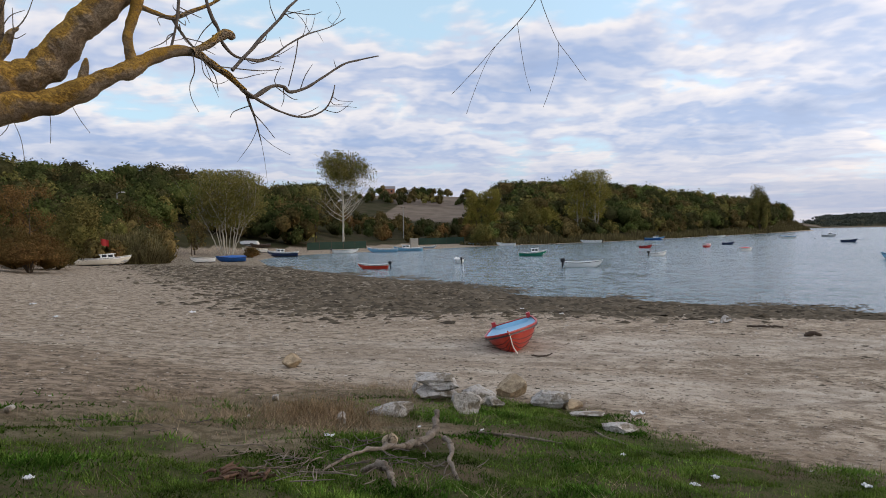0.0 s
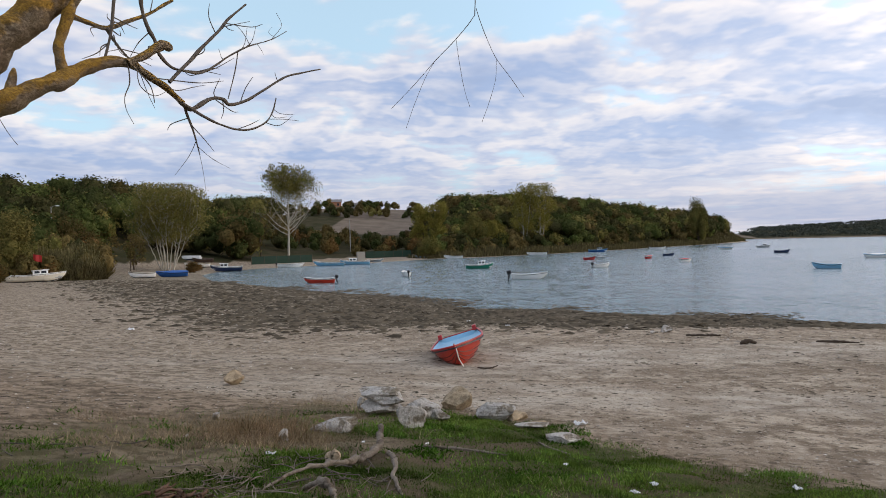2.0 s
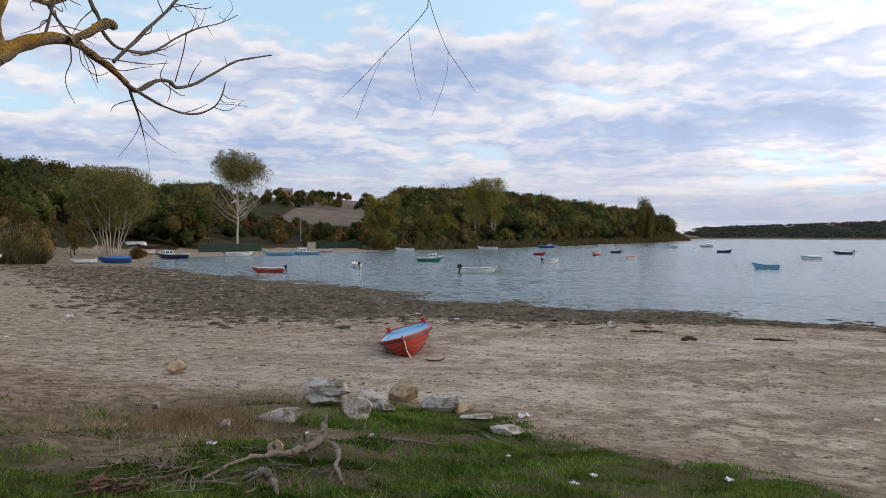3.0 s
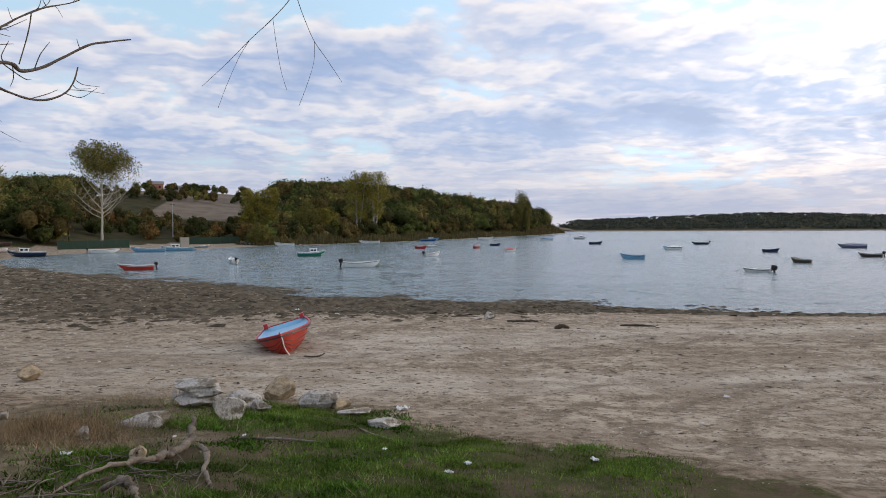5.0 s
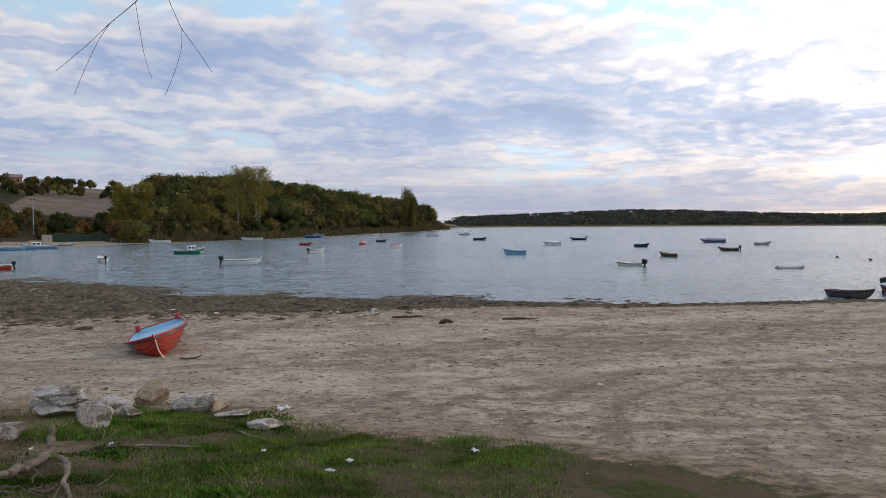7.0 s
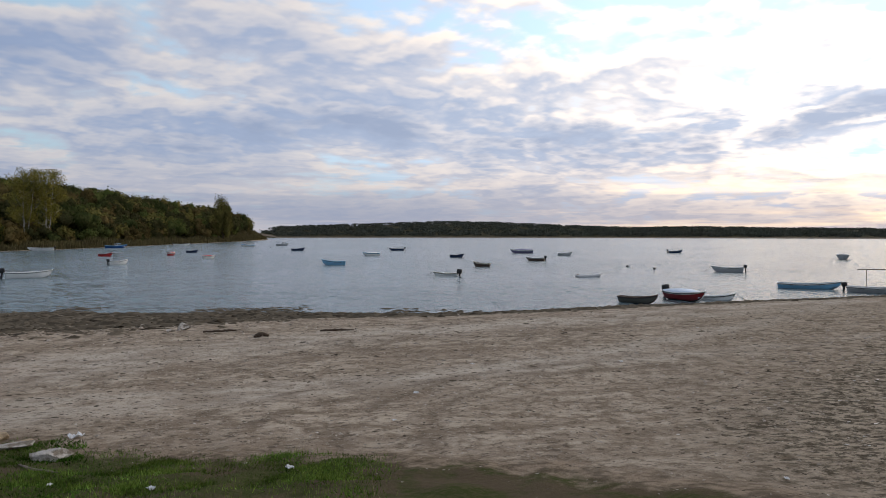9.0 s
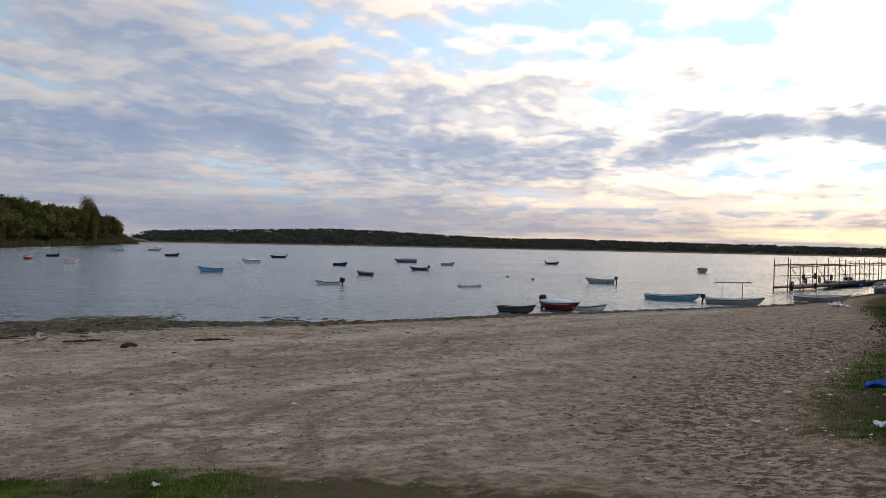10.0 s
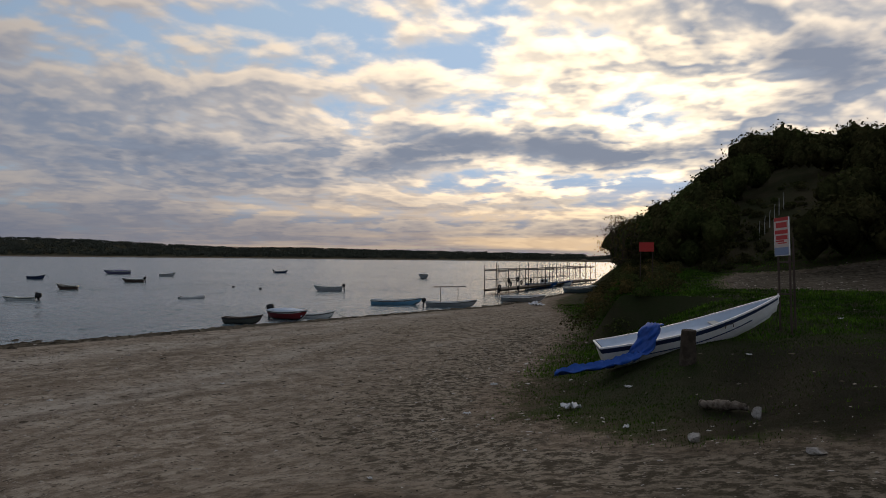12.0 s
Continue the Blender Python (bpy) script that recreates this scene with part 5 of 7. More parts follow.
stick("driftwood_stick", "short dark knotted driftwood on the sand", [(14.45, 28.5, 0.05), (14.75, 28.4, 0.14), (15.05, 28.4, 0.05)], [0.06, 0.09, 0.05], DARK_BARK, seed=9)
stick("driftwood_stick", "long dark driftwood stick on the sand", [(17.9, 28.8, 0.03), (18.5, 28.5, 0.06), (19.3, 28.1, 0.03)], [0.04, 0.055, 0.03], DARK_BARK, seed=10)
stick("driftwood_stick", "short dark driftwood beside the red boat", [(2.9, 23.6, 0.02), (3.3, 23.4, 0.05), (3.6, 23.7, 0.1)], [0.02, 0.03, 0.02], DARK_BARK, seed=11)
stick("driftwood_log", "pale weathered log lying on the grass bank", [(16.0, -0.68, 0.10), (15.6, -1.08, 0.12), (15.2, -1.48, 0.09)], [0.075, 0.095, 0.05], seed=12, category="log", sides=12)


def brush_pile(label, x, y, spread, count, seed, mat, longest=0.5, thick=1.0):
    """A heap of dead twigs: one thing, each twig a part."""
    rng = np.random.default_rng(seed)
    ob = thing("brush_pile", label, "brush pile", pose(x, y, on_ground(x, y)))
    for _ in range(count):
        a, l = rng.uniform(0, math.pi), rng.uniform(0.24 * longest, longest)
        cx, cy = rng.normal(0, spread, 2)
        z0 = on_ground(x + cx, y + cy) - on_ground(x, y) + rng.uniform(0.02, 0.13)
        d = Vector((math.cos(a), math.sin(a), rng.normal(0, 0.12))) * l / 2
        mid = Vector((cx, cy, z0))
        P, R = smooth_run([mid - d, mid + Vector(rng.normal(0, 0.02, 3)), mid + d], [0.008 * thick, 0.007 * thick, 0.003 * thick], 4)
        part("twig", tubes("twig", [(P, R)], mat, 5), None, ob)
    return ob


brush_pile("heap of grey dead twigs in the grass", -1.55, 7.6, 0.42, 50, 1, DEADWOOD)
brush_pile("scatter of brown dead twigs on rough soil", -0.6, 8.8, 0.45, 46, 2, TWIG)
brush_pile("thin scatter of bleached twigs in dry grass", -3.9, 9.4, 0.5, 14, 3, TWIG)
brush_pile("reddish heap of bark and twigs", -2.0, 6.95, 0.14, 26, 4, RED_BARK, 0.26, 2.4)


def litter(label, x, y, size, seed):
    rng = random.Random(seed)
    bm = bmesh.new()
    bmesh.ops.create_grid(bm, x_segments=6, y_segments=6, size=0.5)
    for v in bm.verts:
        v.co = Vector((v.co.x * size, v.co.y * size * 0.7, 0.025 + size * 0.55 * abs(noise.noise(Vector((v.co.x * 5 + seed * 3.1, v.co.y * 5, seed * 1.7))))))
    ob = part("litter", bm, LITTER, None)
    mod = ob.modifiers.new("thick", "SOLIDIFY")
    mod.thickness, mod.offset = 0.006, -1
    ob.matrix_world = pose(x, y, on_ground(x, y), 0, 0, rng.uniform(0, 360))
    return tagged(ob, label, "litter", "litter on the shore")


for k, (lx, ly, ls) in enumerate(((-3.1, 11.2, 0.12), (-1.56, 9.6, 0.16), (-0.4, 11.1, 0.1), (0.6, 11.5, 0.12), (2.6, 10.4, 0.1), (3.6, 9.5, 0.16), (3.16, 9.0, 0.17), (5.7, 9.6, 0.2),
                                  (-3.7, 6.3, 0.12), (-23.3, 40.7, 0.5), (-18.6, 34.4, 0.42), (-13.6, 38.8, 0.5), (4.5, 40.6, 0.4), (6.2, 37.3, 0.3), (14.4, 0.7, 0.2), (17.6, 2.2, 0.6), (3.9, 14.4, 0.35),
                                  (19.5, 1.0, 0.25), (21, -2.0, 0.2), (26.5, -5.2, 0.22), (17, 4.6, 0.25), (22, 5.2, 0.3), (70.5, 13.2, 1.5), (9.5, 12.0, 0.14), (12.2, 14.6, 0.2), (16.5, 17.0, 0.2), (20.5, 14.0, 0.22), (10.4, 4.2, 0.12))):
    ls *= 0.7 if ls < 1 else 1.0
    litter("small crumpled scrap of white plastic on the ground" if ls < 1 else "pale flat sheet lying on the beach", lx, ly, ls, k + 1)



# ---- grass bank: stump, signs, posts, pier ----
def stump_post():
    bm = bmesh.new()
    bmesh.ops.create_cone(bm, cap_ends=True, segments=14, radius1=0.22, radius2=0.19, depth=1.0)
    bmesh.ops.subdivide_edges(bm, edges=[e for e in bm.edges if abs(e.verts[0].co.z - e.verts[1].co.z) > 0.5], cuts=6)
    for v in bm.verts:
        f = noise.noise(Vector((v.co.x * 5, v.co.y * 5, v.co.z * 2)))
        v.co.x *= 1 + 0.14 * f
        v.co.y *= 1 + 0.14 * f
        if v.co.z > 0.5:
            v.co.z += 0.06 * f
    ob = part("wooden_post", bm, surface("dark_old_post", (0.085, 0.068, 0.052), 0.95, 0.6, 9.0, 1.0, second=(0.05, 0.04, 0.03), spec=0.1), None)
    ob.matrix_world = pose(20.6, -0.47, on_ground(20.6, -0.47) + 0.40, 2, -3, 0)
    return tagged(ob, "thick weathered wooden mooring post standing on the grass bank", "post")


stump_post()


def sign_board(label, x, y, wide, high, foot, turn, face, edge, bars, legs, brace=True, lean=0.0):
    z = on_ground(x, y)
    ob = thing("sign", label, "sign", pose(x, y, z, 0, lean, turn))
    board = part("board", box(bmesh.new(), (wide, 0.03, high), (0, 0, foot + high / 2), (0, 0, 0), 0.006), edge, ob)
    part("face", box(bmesh.new(), (wide * 0.93, 0.008, high * 0.955), (0, -0.018, foot + high / 2)), face, board)
    for bx, bz, bw, bh, mat in bars:
        part("bar", box(bmesh.new(), (bw * wide, 0.006, bh * high), (bx * wide, -0.0245, foot + bz * high)), mat, board)
    for lx, ly in legs:
        bm = box(bmesh.new(), (0.05, 0.05, foot + high * (0.9 if ly < 0.1 else 0.55)), (lx, ly + 0.05, (foot + high * (0.9 if ly < 0.1 else 0.55)) / 2 - 0.08), (0, 0, 0), 0.006)
        part("leg", bm, STEEL, ob)
    if brace:
        for bz in (foot * 0.5, foot * 0.92):
            part("crossbar", box(bmesh.new(), (wide * 0.9, 0.045, 0.045), (0, 0.06, bz), (0, 0, 0), 0.004), STEEL, ob)
    return ob


SIGN_RED = surface("sign_red", (0.50, 0.035, 0.03), 0.5, 0.15, 5.0, 0.05)
SIGN_FACE = surface("sign_pale", (0.62, 0.50, 0.44), 0.5, 0.15, 5.0, 0.05)
SIGN_BLUE = surface("sign_blue", (0.22, 0.28, 0.42), 0.5, 0.15, 5.0, 0.05)
WHITE_PAINT = paint("white")
bars = [(-0.3, 0.935, 0.16, 0.05, WHITE_PAINT), (-0.02, 0.945, 0.2, 0.05, WHITE_PAINT), (0.27, 0.945, 0.16, 0.05, WHITE_PAINT), (0, 0.955, 0.93, 0.09, SIGN_RED),
        (0.02, 0.80, 0.72, 0.14, SIGN_RED), (0.0, 0.62, 0.85, 0.10, SIGN_RED), (0.03, 0.475, 0.75, 0.11, SIGN_RED), (-0.1, 0.385, 0.55, 0.04, SIGN_RED), (0.05, 0.33, 0.6, 0.03, SIGN_RED), (0, 0.12, 0.92, 0.20, SIGN_BLUE)]
sign_board("faded warning board with red and white panels on rusty steel legs", 24.75, -3.33, 0.70, 1.20, 2.38, -150, SIGN_FACE, WHITE_PAINT, bars[3:], [(-0.26, 0.0), (0.26, 0.0), (0.05, 0.30)], lean=-3.0)
sign_board("plain red board on two thin posts above the bank", 45.4, 1.7, 0.86, 0.56, 1.98, -92, SIGN_RED, SIGN_RED, [], [(-0.36, 0.0), (0.36, 0.0)], False)


def fence_posts():
    for k in range(6):
        s = k / 5
        x, y = 80.0 + 9.5 * s, -7.9 - 3.4 * s
        z = on_ground(x, y)
        P, R = smooth_run([(0, 0, -0.3), (0, 0, 0.9), (0.02, 0, 1.45), (-0.30, 0.0, 1.85)], [0.06, 0.055, 0.05, 0.045], 5)
        ob = new("fence_post", tubes("fence_post", [(P + [P[-1]], R + [0.001])], CONCRETE, 6))
        ob.matrix_world = pose(x, y, z, 0, 0, 15 * math.sin(k))
        tagged(ob, "white concrete fence post with a bent top on the slope", "fence post", "fence posts up the slope")
    for x, y in ((74.0, -16.0), (76.0, -21.5), (78, -25)):
        P = [(0, 0, -0.2), (0, 0, 1.9)]
        ob = new("fence_post", tubes("fence_post", [(P + [(0, 0, 1.9)], [0.08, 0.08, 0.001])], CONCRETE, 6))
        ob.matrix_world = pose(x, y, on_ground(x, y))
        tagged(ob, "straight white concrete post beside the dirt road", "fence post")


fence_posts()


def tyre_mesh():
    bm = bmesh.new()
    rings = []
    for i in range(14):
        a = 2 * math.pi * i / 14
        c = Vector((math.cos(a), 0, math.sin(a)))
        rings.append([bm.verts.new(c * (0.30 + 0.075 * math.cos(b)) + Vector((0, 0.085 * math.sin(b), 0))) for b in [2 * math.pi * k / 7 for k in range(7)]])
    for i in range(14):
        for k in range(7):
            bm.faces.new((rings[i][k], rings[(i + 1) % 14][k], rings[(i + 1) % 14][(k + 1) % 7], rings[i][(k + 1) % 7]))
    return mesh_bm("tyre", bm, RUBBER, True)


def make_pier():
    A, Bp = Vector((92.8, 22.7, 0)), Vector((148, 16.1, 0))
    d = (Bp - A).normalized()
    turn = math.degrees(math.atan2(d.y, d.x))
    ob = thing("pier", "rickety steel and timber pier with thin posts, rails and old tyres", "pier", pose(A.x, A.y, 0, 0, 0, turn))
    L = (Bp - A).length
    rng = random.Random(4)
    n = 14
    for k in range(n):
        for side in (0, 1.9):
            x = L * k / (n - 1)
            top = rng.uniform(3.2, 4.3) if k else 3.9
            part("post", tubes("post", [([(x, side, -2.2), (x + rng.uniform(-0.1, 0.1), side + rng.uniform(-0.08, 0.08), top)], [0.07, 0.055])], STEEL, 6), None, ob)
    for side in (0, 1.9):
        for z in (3.25, 3.05):
            part("rail", tubes("rail", [([(L * k / 8, side, z + rng.uniform(-0.08, 0.08)) for k in range(9)], [0.055] * 9)], STEEL, 5), None, ob)
        part("rail", tubes("rail", [([(L * k / 8, side, 1.75 + rng.uniform(-0.12, 0.12)) for k in range(7)], [0.045] * 7)], STEEL, 5), None, ob)
        part("beam", box(bmesh.new(), (L, 0.14, 0.22), (L / 2, side, 0.42), (0, 0, 0), 0.02), OLD_WOOD, ob)
    for k in range(96):
        x = L * (k + 0.5) / 96
        part("plank", box(bmesh.new(), (L / 96 - 0.03, 2.25 + rng.uniform(-0.1, 0.1), 0.06), (x, 0.95, 0.56)), OLD_WOOD, ob)
    for k in (0, 2, 4, 6, 9):
        x = L * k / (n - 1)
        part("brace", tubes("brace", [([(x, 0, 3.2), (x + L / (n - 1), 0, 0.6)], [0.035, 0.035])], STEEL, 5), None, ob)
    mesh = tyre_mesh()
    for x, z in ((3.8, 1.75), (4.6, 1.25), (7.6, 1.8), (9.2, 1.3), (7.8, 0.55), (0.2, 0.5), (0.3, 0.95), (13.5, 1.5)):
        t = new("tyre", mesh)
        t.parent, t.location = ob, (x, -0.16, z)
        t.scale = (1.05, 1.05, 1.05)
    return ob


make_pier()
for sx, sy in ((88.6, 56.2), (92, 63), (66.5, 105), (120, 230), (150, 190)):
    bm = bmesh.new()
    bmesh.ops.create_uvsphere(bm, u_segments=12, v_segments=8, radius=0.22)
    for v in bm.verts:
        v.co.z *= 0.85
        if v.co.z > 0.15:
            v.co.x *= 0.6
            v.co.y *= 0.6
    ob = part("mooring_buoy", bm, PLASTIC_DARK, None, smooth=True)
    ob.location = (sx, sy, 0.06)
    tagged(ob, "small dark plastic mooring buoy on the water", "buoy", "mooring buoys")



# ---- woods, reeds and single trees ----
def tint_rows(rgb, count):
    return np.repeat(np.asarray(rgb)[None], count, 0)


def dome_crown(rng, count, width, high, puffs=7):
    """A rounded crown of several puffs: points for its leaves, which way each faces, and the dense inner foliage of each puff."""
    a, up = rng.uniform(0, 2 * math.pi, puffs), rng.uniform(0.0, 1.0, puffs)
    out = 0.62 * np.sqrt(np.clip(1 - (up - 0.25) ** 2 * 1.4, 0.05, 1)) * rng.uniform(0.5, 1.0, puffs)
    mid = np.stack([np.cos(a) * out, np.sin(a) * out, 0.22 + 0.52 * up], 1)
    mid[0] = (0.0, 0.0, 0.66)
    size = rng.uniform(0.34, 0.55, puffs)
    ph = rng.uniform(0, 6.3, (puffs, 4))

    def place(k, d, r):
        swell = 1 + 0.16 * np.sin(4.1 * d[..., 0] + ph[k, 0] + 3 * d[..., 2]) * np.cos(3.7 * d[..., 1] + ph[k, 1]) + 0.10 * np.sin(9 * d[..., 0] + ph[k, 2]) * np.cos(8 * d[..., 1] + 7 * d[..., 2] + ph[k, 3])
        q = d * (swell * r * size[k])[..., None]
        return np.stack([(mid[k][..., 0] + q[..., 0]) * width / 2, (mid[k][..., 1] + q[..., 1]) * width / 2, (mid[k][..., 2] + q[..., 2] * 0.62) * high], -1)

    k = rng.integers(0, puffs, count)
    d = rng.normal(size=(count, 3))
    d[:, 2] = np.where(d[:, 2] < -0.7, -d[:, 2], d[:, 2])
    d /= np.linalg.norm(d, axis=1, keepdims=True)
    p = place(k, d, rng.uniform(0.72, 1.10, count))
    p[:, 2] = np.maximum(p[:, 2], 0.03 * high)
    na, ne = 7, 4
    a, e = np.meshgrid(np.arange(na) * 2 * math.pi / na, np.linspace(-1.35, 1.45, ne), indexing="ij")
    ball = np.stack([np.cos(a) * np.cos(e), np.sin(a) * np.cos(e), np.sin(e)], -1).reshape(1, -1, 3)
    ball = np.repeat(ball, puffs, 0)
    core = place(np.repeat(np.arange(puffs)[:, None], na * ne, 1), ball, rng.uniform(0.56, 0.78, ball.shape[:2])).reshape(-1, 3)
    i, j = np.meshgrid(np.arange(na), np.arange(ne - 1), indexing="ij")
    f = np.stack([i * ne + j, (i + 1) % na * ne + j, (i + 1) % na * ne + j + 1, i * ne + j + 1], -1).reshape(-1, 4)
    return p, d, core, (f[None] + na * ne * np.arange(puffs)[:, None, None]).reshape(-1, 4)


def bulk(name, label, category, spots, leaf, per, rng, material, kind="stuff", with_core=True):
    """Many far crowns in one mesh. spots: x, y, height, width, colour."""
    V, T, F, at = [], [], [], 0
    for x, y, high, width, tint in spots:
        n = int(per * (0.7 + 0.6 * rng.random()))
        p, way, core, core_f = dome_crown(rng, n, width, high)
        v, f = clump_arrays(p, leaf * rng.uniform(0.6, 1.35, n), rng, aspect=0.75, facing=way)
        v, f = (np.concatenate([v, core]), np.concatenate([f, core_f + 4 * n])) if with_core else (v, f)
        V.append(v + np.array([x, y, on_ground(x, y) - 0.2]))
        F.append(f + at)
        T.append(tint_rows(tint, len(v)))
        at += len(v)
    ob = new(name, mesh_np(name, np.concatenate(V), np.concatenate(F), material, True, np.concatenate(T)))
    return tagged(ob, label, category, kind=kind)


TONES = {"plain": (1.0, 1.0, 1.0), "pine": (0.50, 0.62, 0.44), "dark": (0.52, 0.54, 0.46), "olive": (1.4, 1.32, 0.85), "brown": (0.98, 0.80, 0.64), "yellow": (1.75, 1.62, 0.80), "grey": (1.75, 1.6, 1.1), "green": (0.80, 1.0, 0.62), "russet": (1.3, 0.84, 0.66)}


def scatter_wood(az0, az1, count, seed, r_of, high, width, palette, min_d=9.0, skip=()):
    rng = np.random.default_rng(seed)
    out = []
    while len(out) < count:
        az = rng.uniform(az0, az1)
        lo, hi = r_of(az)
        r = rng.uniform(lo, hi)
        x, y = r * math.sin(radians(az)), r * math.cos(radians(az))
        if float(lake_distance(np.array([x]), np.array([y]))[0]) < min_d or any(float(edge_distance(np.array([x]), np.array([y]), p)[0]) > -2 for p in skip):
            continue
        name = palette[rng.integers(0, len(palette))]
        t = np.array(TONES[name]) * rng.uniform(0.76, 1.12)
        h = rng.uniform(*high)
        out.append((x, y, h, h * rng.uniform(*width), t))
    return out


def hill_band(az):
    return np.interp(az, HILL_AZ, HILL_FOOT), np.interp(az, HILL_AZ, HILL_RIDGE) + 12


wood_rng = np.random.default_rng(21)
bulk("hill_wood", "dense mixed evergreen and autumn wood on the hill behind the cove", "woods",
     scatter_wood(-44, -9, 330, 1, lambda a: (max(hill_band(a)[0] + 12, 196 if a > -21 else 0), hill_band(a)[1] + 15), (8.5, 12.5), (1.0, 1.4), ["pine", "dark", "pine", "dark", "olive", "brown", "green"]), 0.82, 560, wood_rng, LEAF)
bulk("headland_wood", "dark evergreen wood along the ridge of the headland", "woods",
     scatter_wood(2, 26.8, 430, 2, lambda a: (hill_band(a)[0] + (60 if a < 12 else 18), hill_band(a)[1] + 10), (7.5, 12.0), (1.0, 1.4), ["pine", "dark", "olive", "green", "brown", "dark"], 12, [FIELD]), 1.1, 320, wood_rng, LEAF)
bulk("shore_scrub", "mixed autumn scrub and small trees along the cove and headland shore", "scrub",
     scatter_wood(3, 26.5, 250, 3, lambda a: (hill_band(a)[0] - 25, hill_band(a)[0] + 70), (3.0, 8.0), (0.9, 1.5), ["dark", "brown", "green", "olive", "dark", "brown", "pine"], 9, [FIELD]), 0.85, 190, wood_rng, LEAF)
bulk("hedgerow", "dark hedgerow of small trees crossing the ploughed field", "hedgerow",
     scatter_wood(-13, 3.5, 55, 8, lambda a: (356, 376), (3.5, 6.5), (0.9, 1.3), ["dark", "pine", "brown", "olive"], 9), 0.8, 220, wood_rng, LEAF)
bulk("garden_trees", "mixed brown and green garden trees below the field", "trees",
     scatter_wood(-13, 4, 80, 9, lambda a: (226, 288), (3.8, 6.5), (0.9, 1.3), ["brown", "dark", "dark", "brown", "pine", "russet"], 16), 0.6, 380, wood_rng, LEAF)
bulk("bank_scrub", "low dark scrub and brambles on the edge of the grass bank", "scrub",
     scatter_wood(83.4, 90, 90, 10, lambda a: (34, 84), (0.5, 1.5), (1.4, 2.4), ["dark", "brown", "dark", "pine"], 3), 0.13, 300, wood_rng, LEAF, with_core=False)
bulk("ridge_trees", "scattered small dark trees along the field's skyline", "trees",
     scatter_wood(-9, 3, 24, 4, lambda a: (hill_band(a)[1] - 30, hill_band(a)[1] + 8), (3.5, 6.5), (0.9, 1.4), ["dark", "pine", "brown"], 9), 1.1, 150, wood_rng, LEAF)
bulk("cove_thicket", "russet and olive thicket at the foot of the cove hill", "thicket",
     scatter_wood(-46, -21.5, 90, 5, lambda a: (116, 150), (3.0, 8.0), (0.8, 1.3), ["brown", "olive", "brown", "dark", "russet", "dark"], 10), 0.45, 400, wood_rng, LEAF)
bulk("far_wood", "low dark woods along the far shore of the lake", "woods",
     scatter_wood(27, 86, 2300, 6, lambda a: (838, 1330), (3.0, 5.4), (2.8, 5.2), ["plain"], 34), 2.2, 40, wood_rng, FAR_LEAF, with_core=False)
bulk("right_wood", "dark scrubby wood covering the slope above the bank", "woods",
     scatter_wood(85.6, 118, 270, 7, lambda a: (hill_band(a)[0] + 6, hill_band(a)[1] + 6), (3.5, 7.0), (0.9, 1.4), ["dark", "pine", "dark", "dark"], 6, [[(58, -4.5), (90, -8.0), (92, -13.0), (58, -8.5)]]), 0.50, 330, wood_rng, LEAF)

bulk("slope_scrub", "low dark brambles on the slope round the fence posts", "scrub",
     scatter_wood(92.0, 99, 70, 11, lambda a: (67, 100), (0.5, 1.3), (1.5, 2.4), ["dark", "pine", "dark"], 3), 0.2, 200, wood_rng, LEAF, with_core=False)


def bush(label, x, y, high, width, tone, leaf, count, seed, name="bush", mat=None):
    rng = np.random.default_rng(seed)
    ob = thing(name, label, "bush", pose(x, y, on_ground(x, y) - 0.05))
    runs = []
    for _ in range(11):
        a, lean = rng.uniform(0, 6.3), rng.uniform(0.1, 0.4)
        tip = (math.cos(a) * width * lean, math.sin(a) * width * lean, high * rng.uniform(0.55, 0.9))
        runs.append(smooth_run([(0.1 * math.cos(a), 0.1 * math.sin(a), -0.1), (tip[0] * 0.4, tip[1] * 0.4, tip[2] * 0.5), tip], [0.06, 0.04, 0.012], 4))
    part("stems", tubes("stems", runs, DARK_BARK, 5), None, ob)
    count = int(count * 2.0)
    p, way, core, core_f = dome_crown(rng, count, width, high, 11)
    v, f = clump_arrays(p, leaf * rng.uniform(0.5, 1.4, count), rng, aspect=0.5, facing=way)
    v, f = np.concatenate([v, core * (0.9, 0.9, 0.9)]), np.concatenate([f, core_f + 4 * count])
    part("foliage", mesh_np("foliage", v, f, mat or LEAF, True, tint_rows(np.array(TONES[tone]) * rng.uniform(0.7, 0.85), len(v))), None, ob)
    return ob


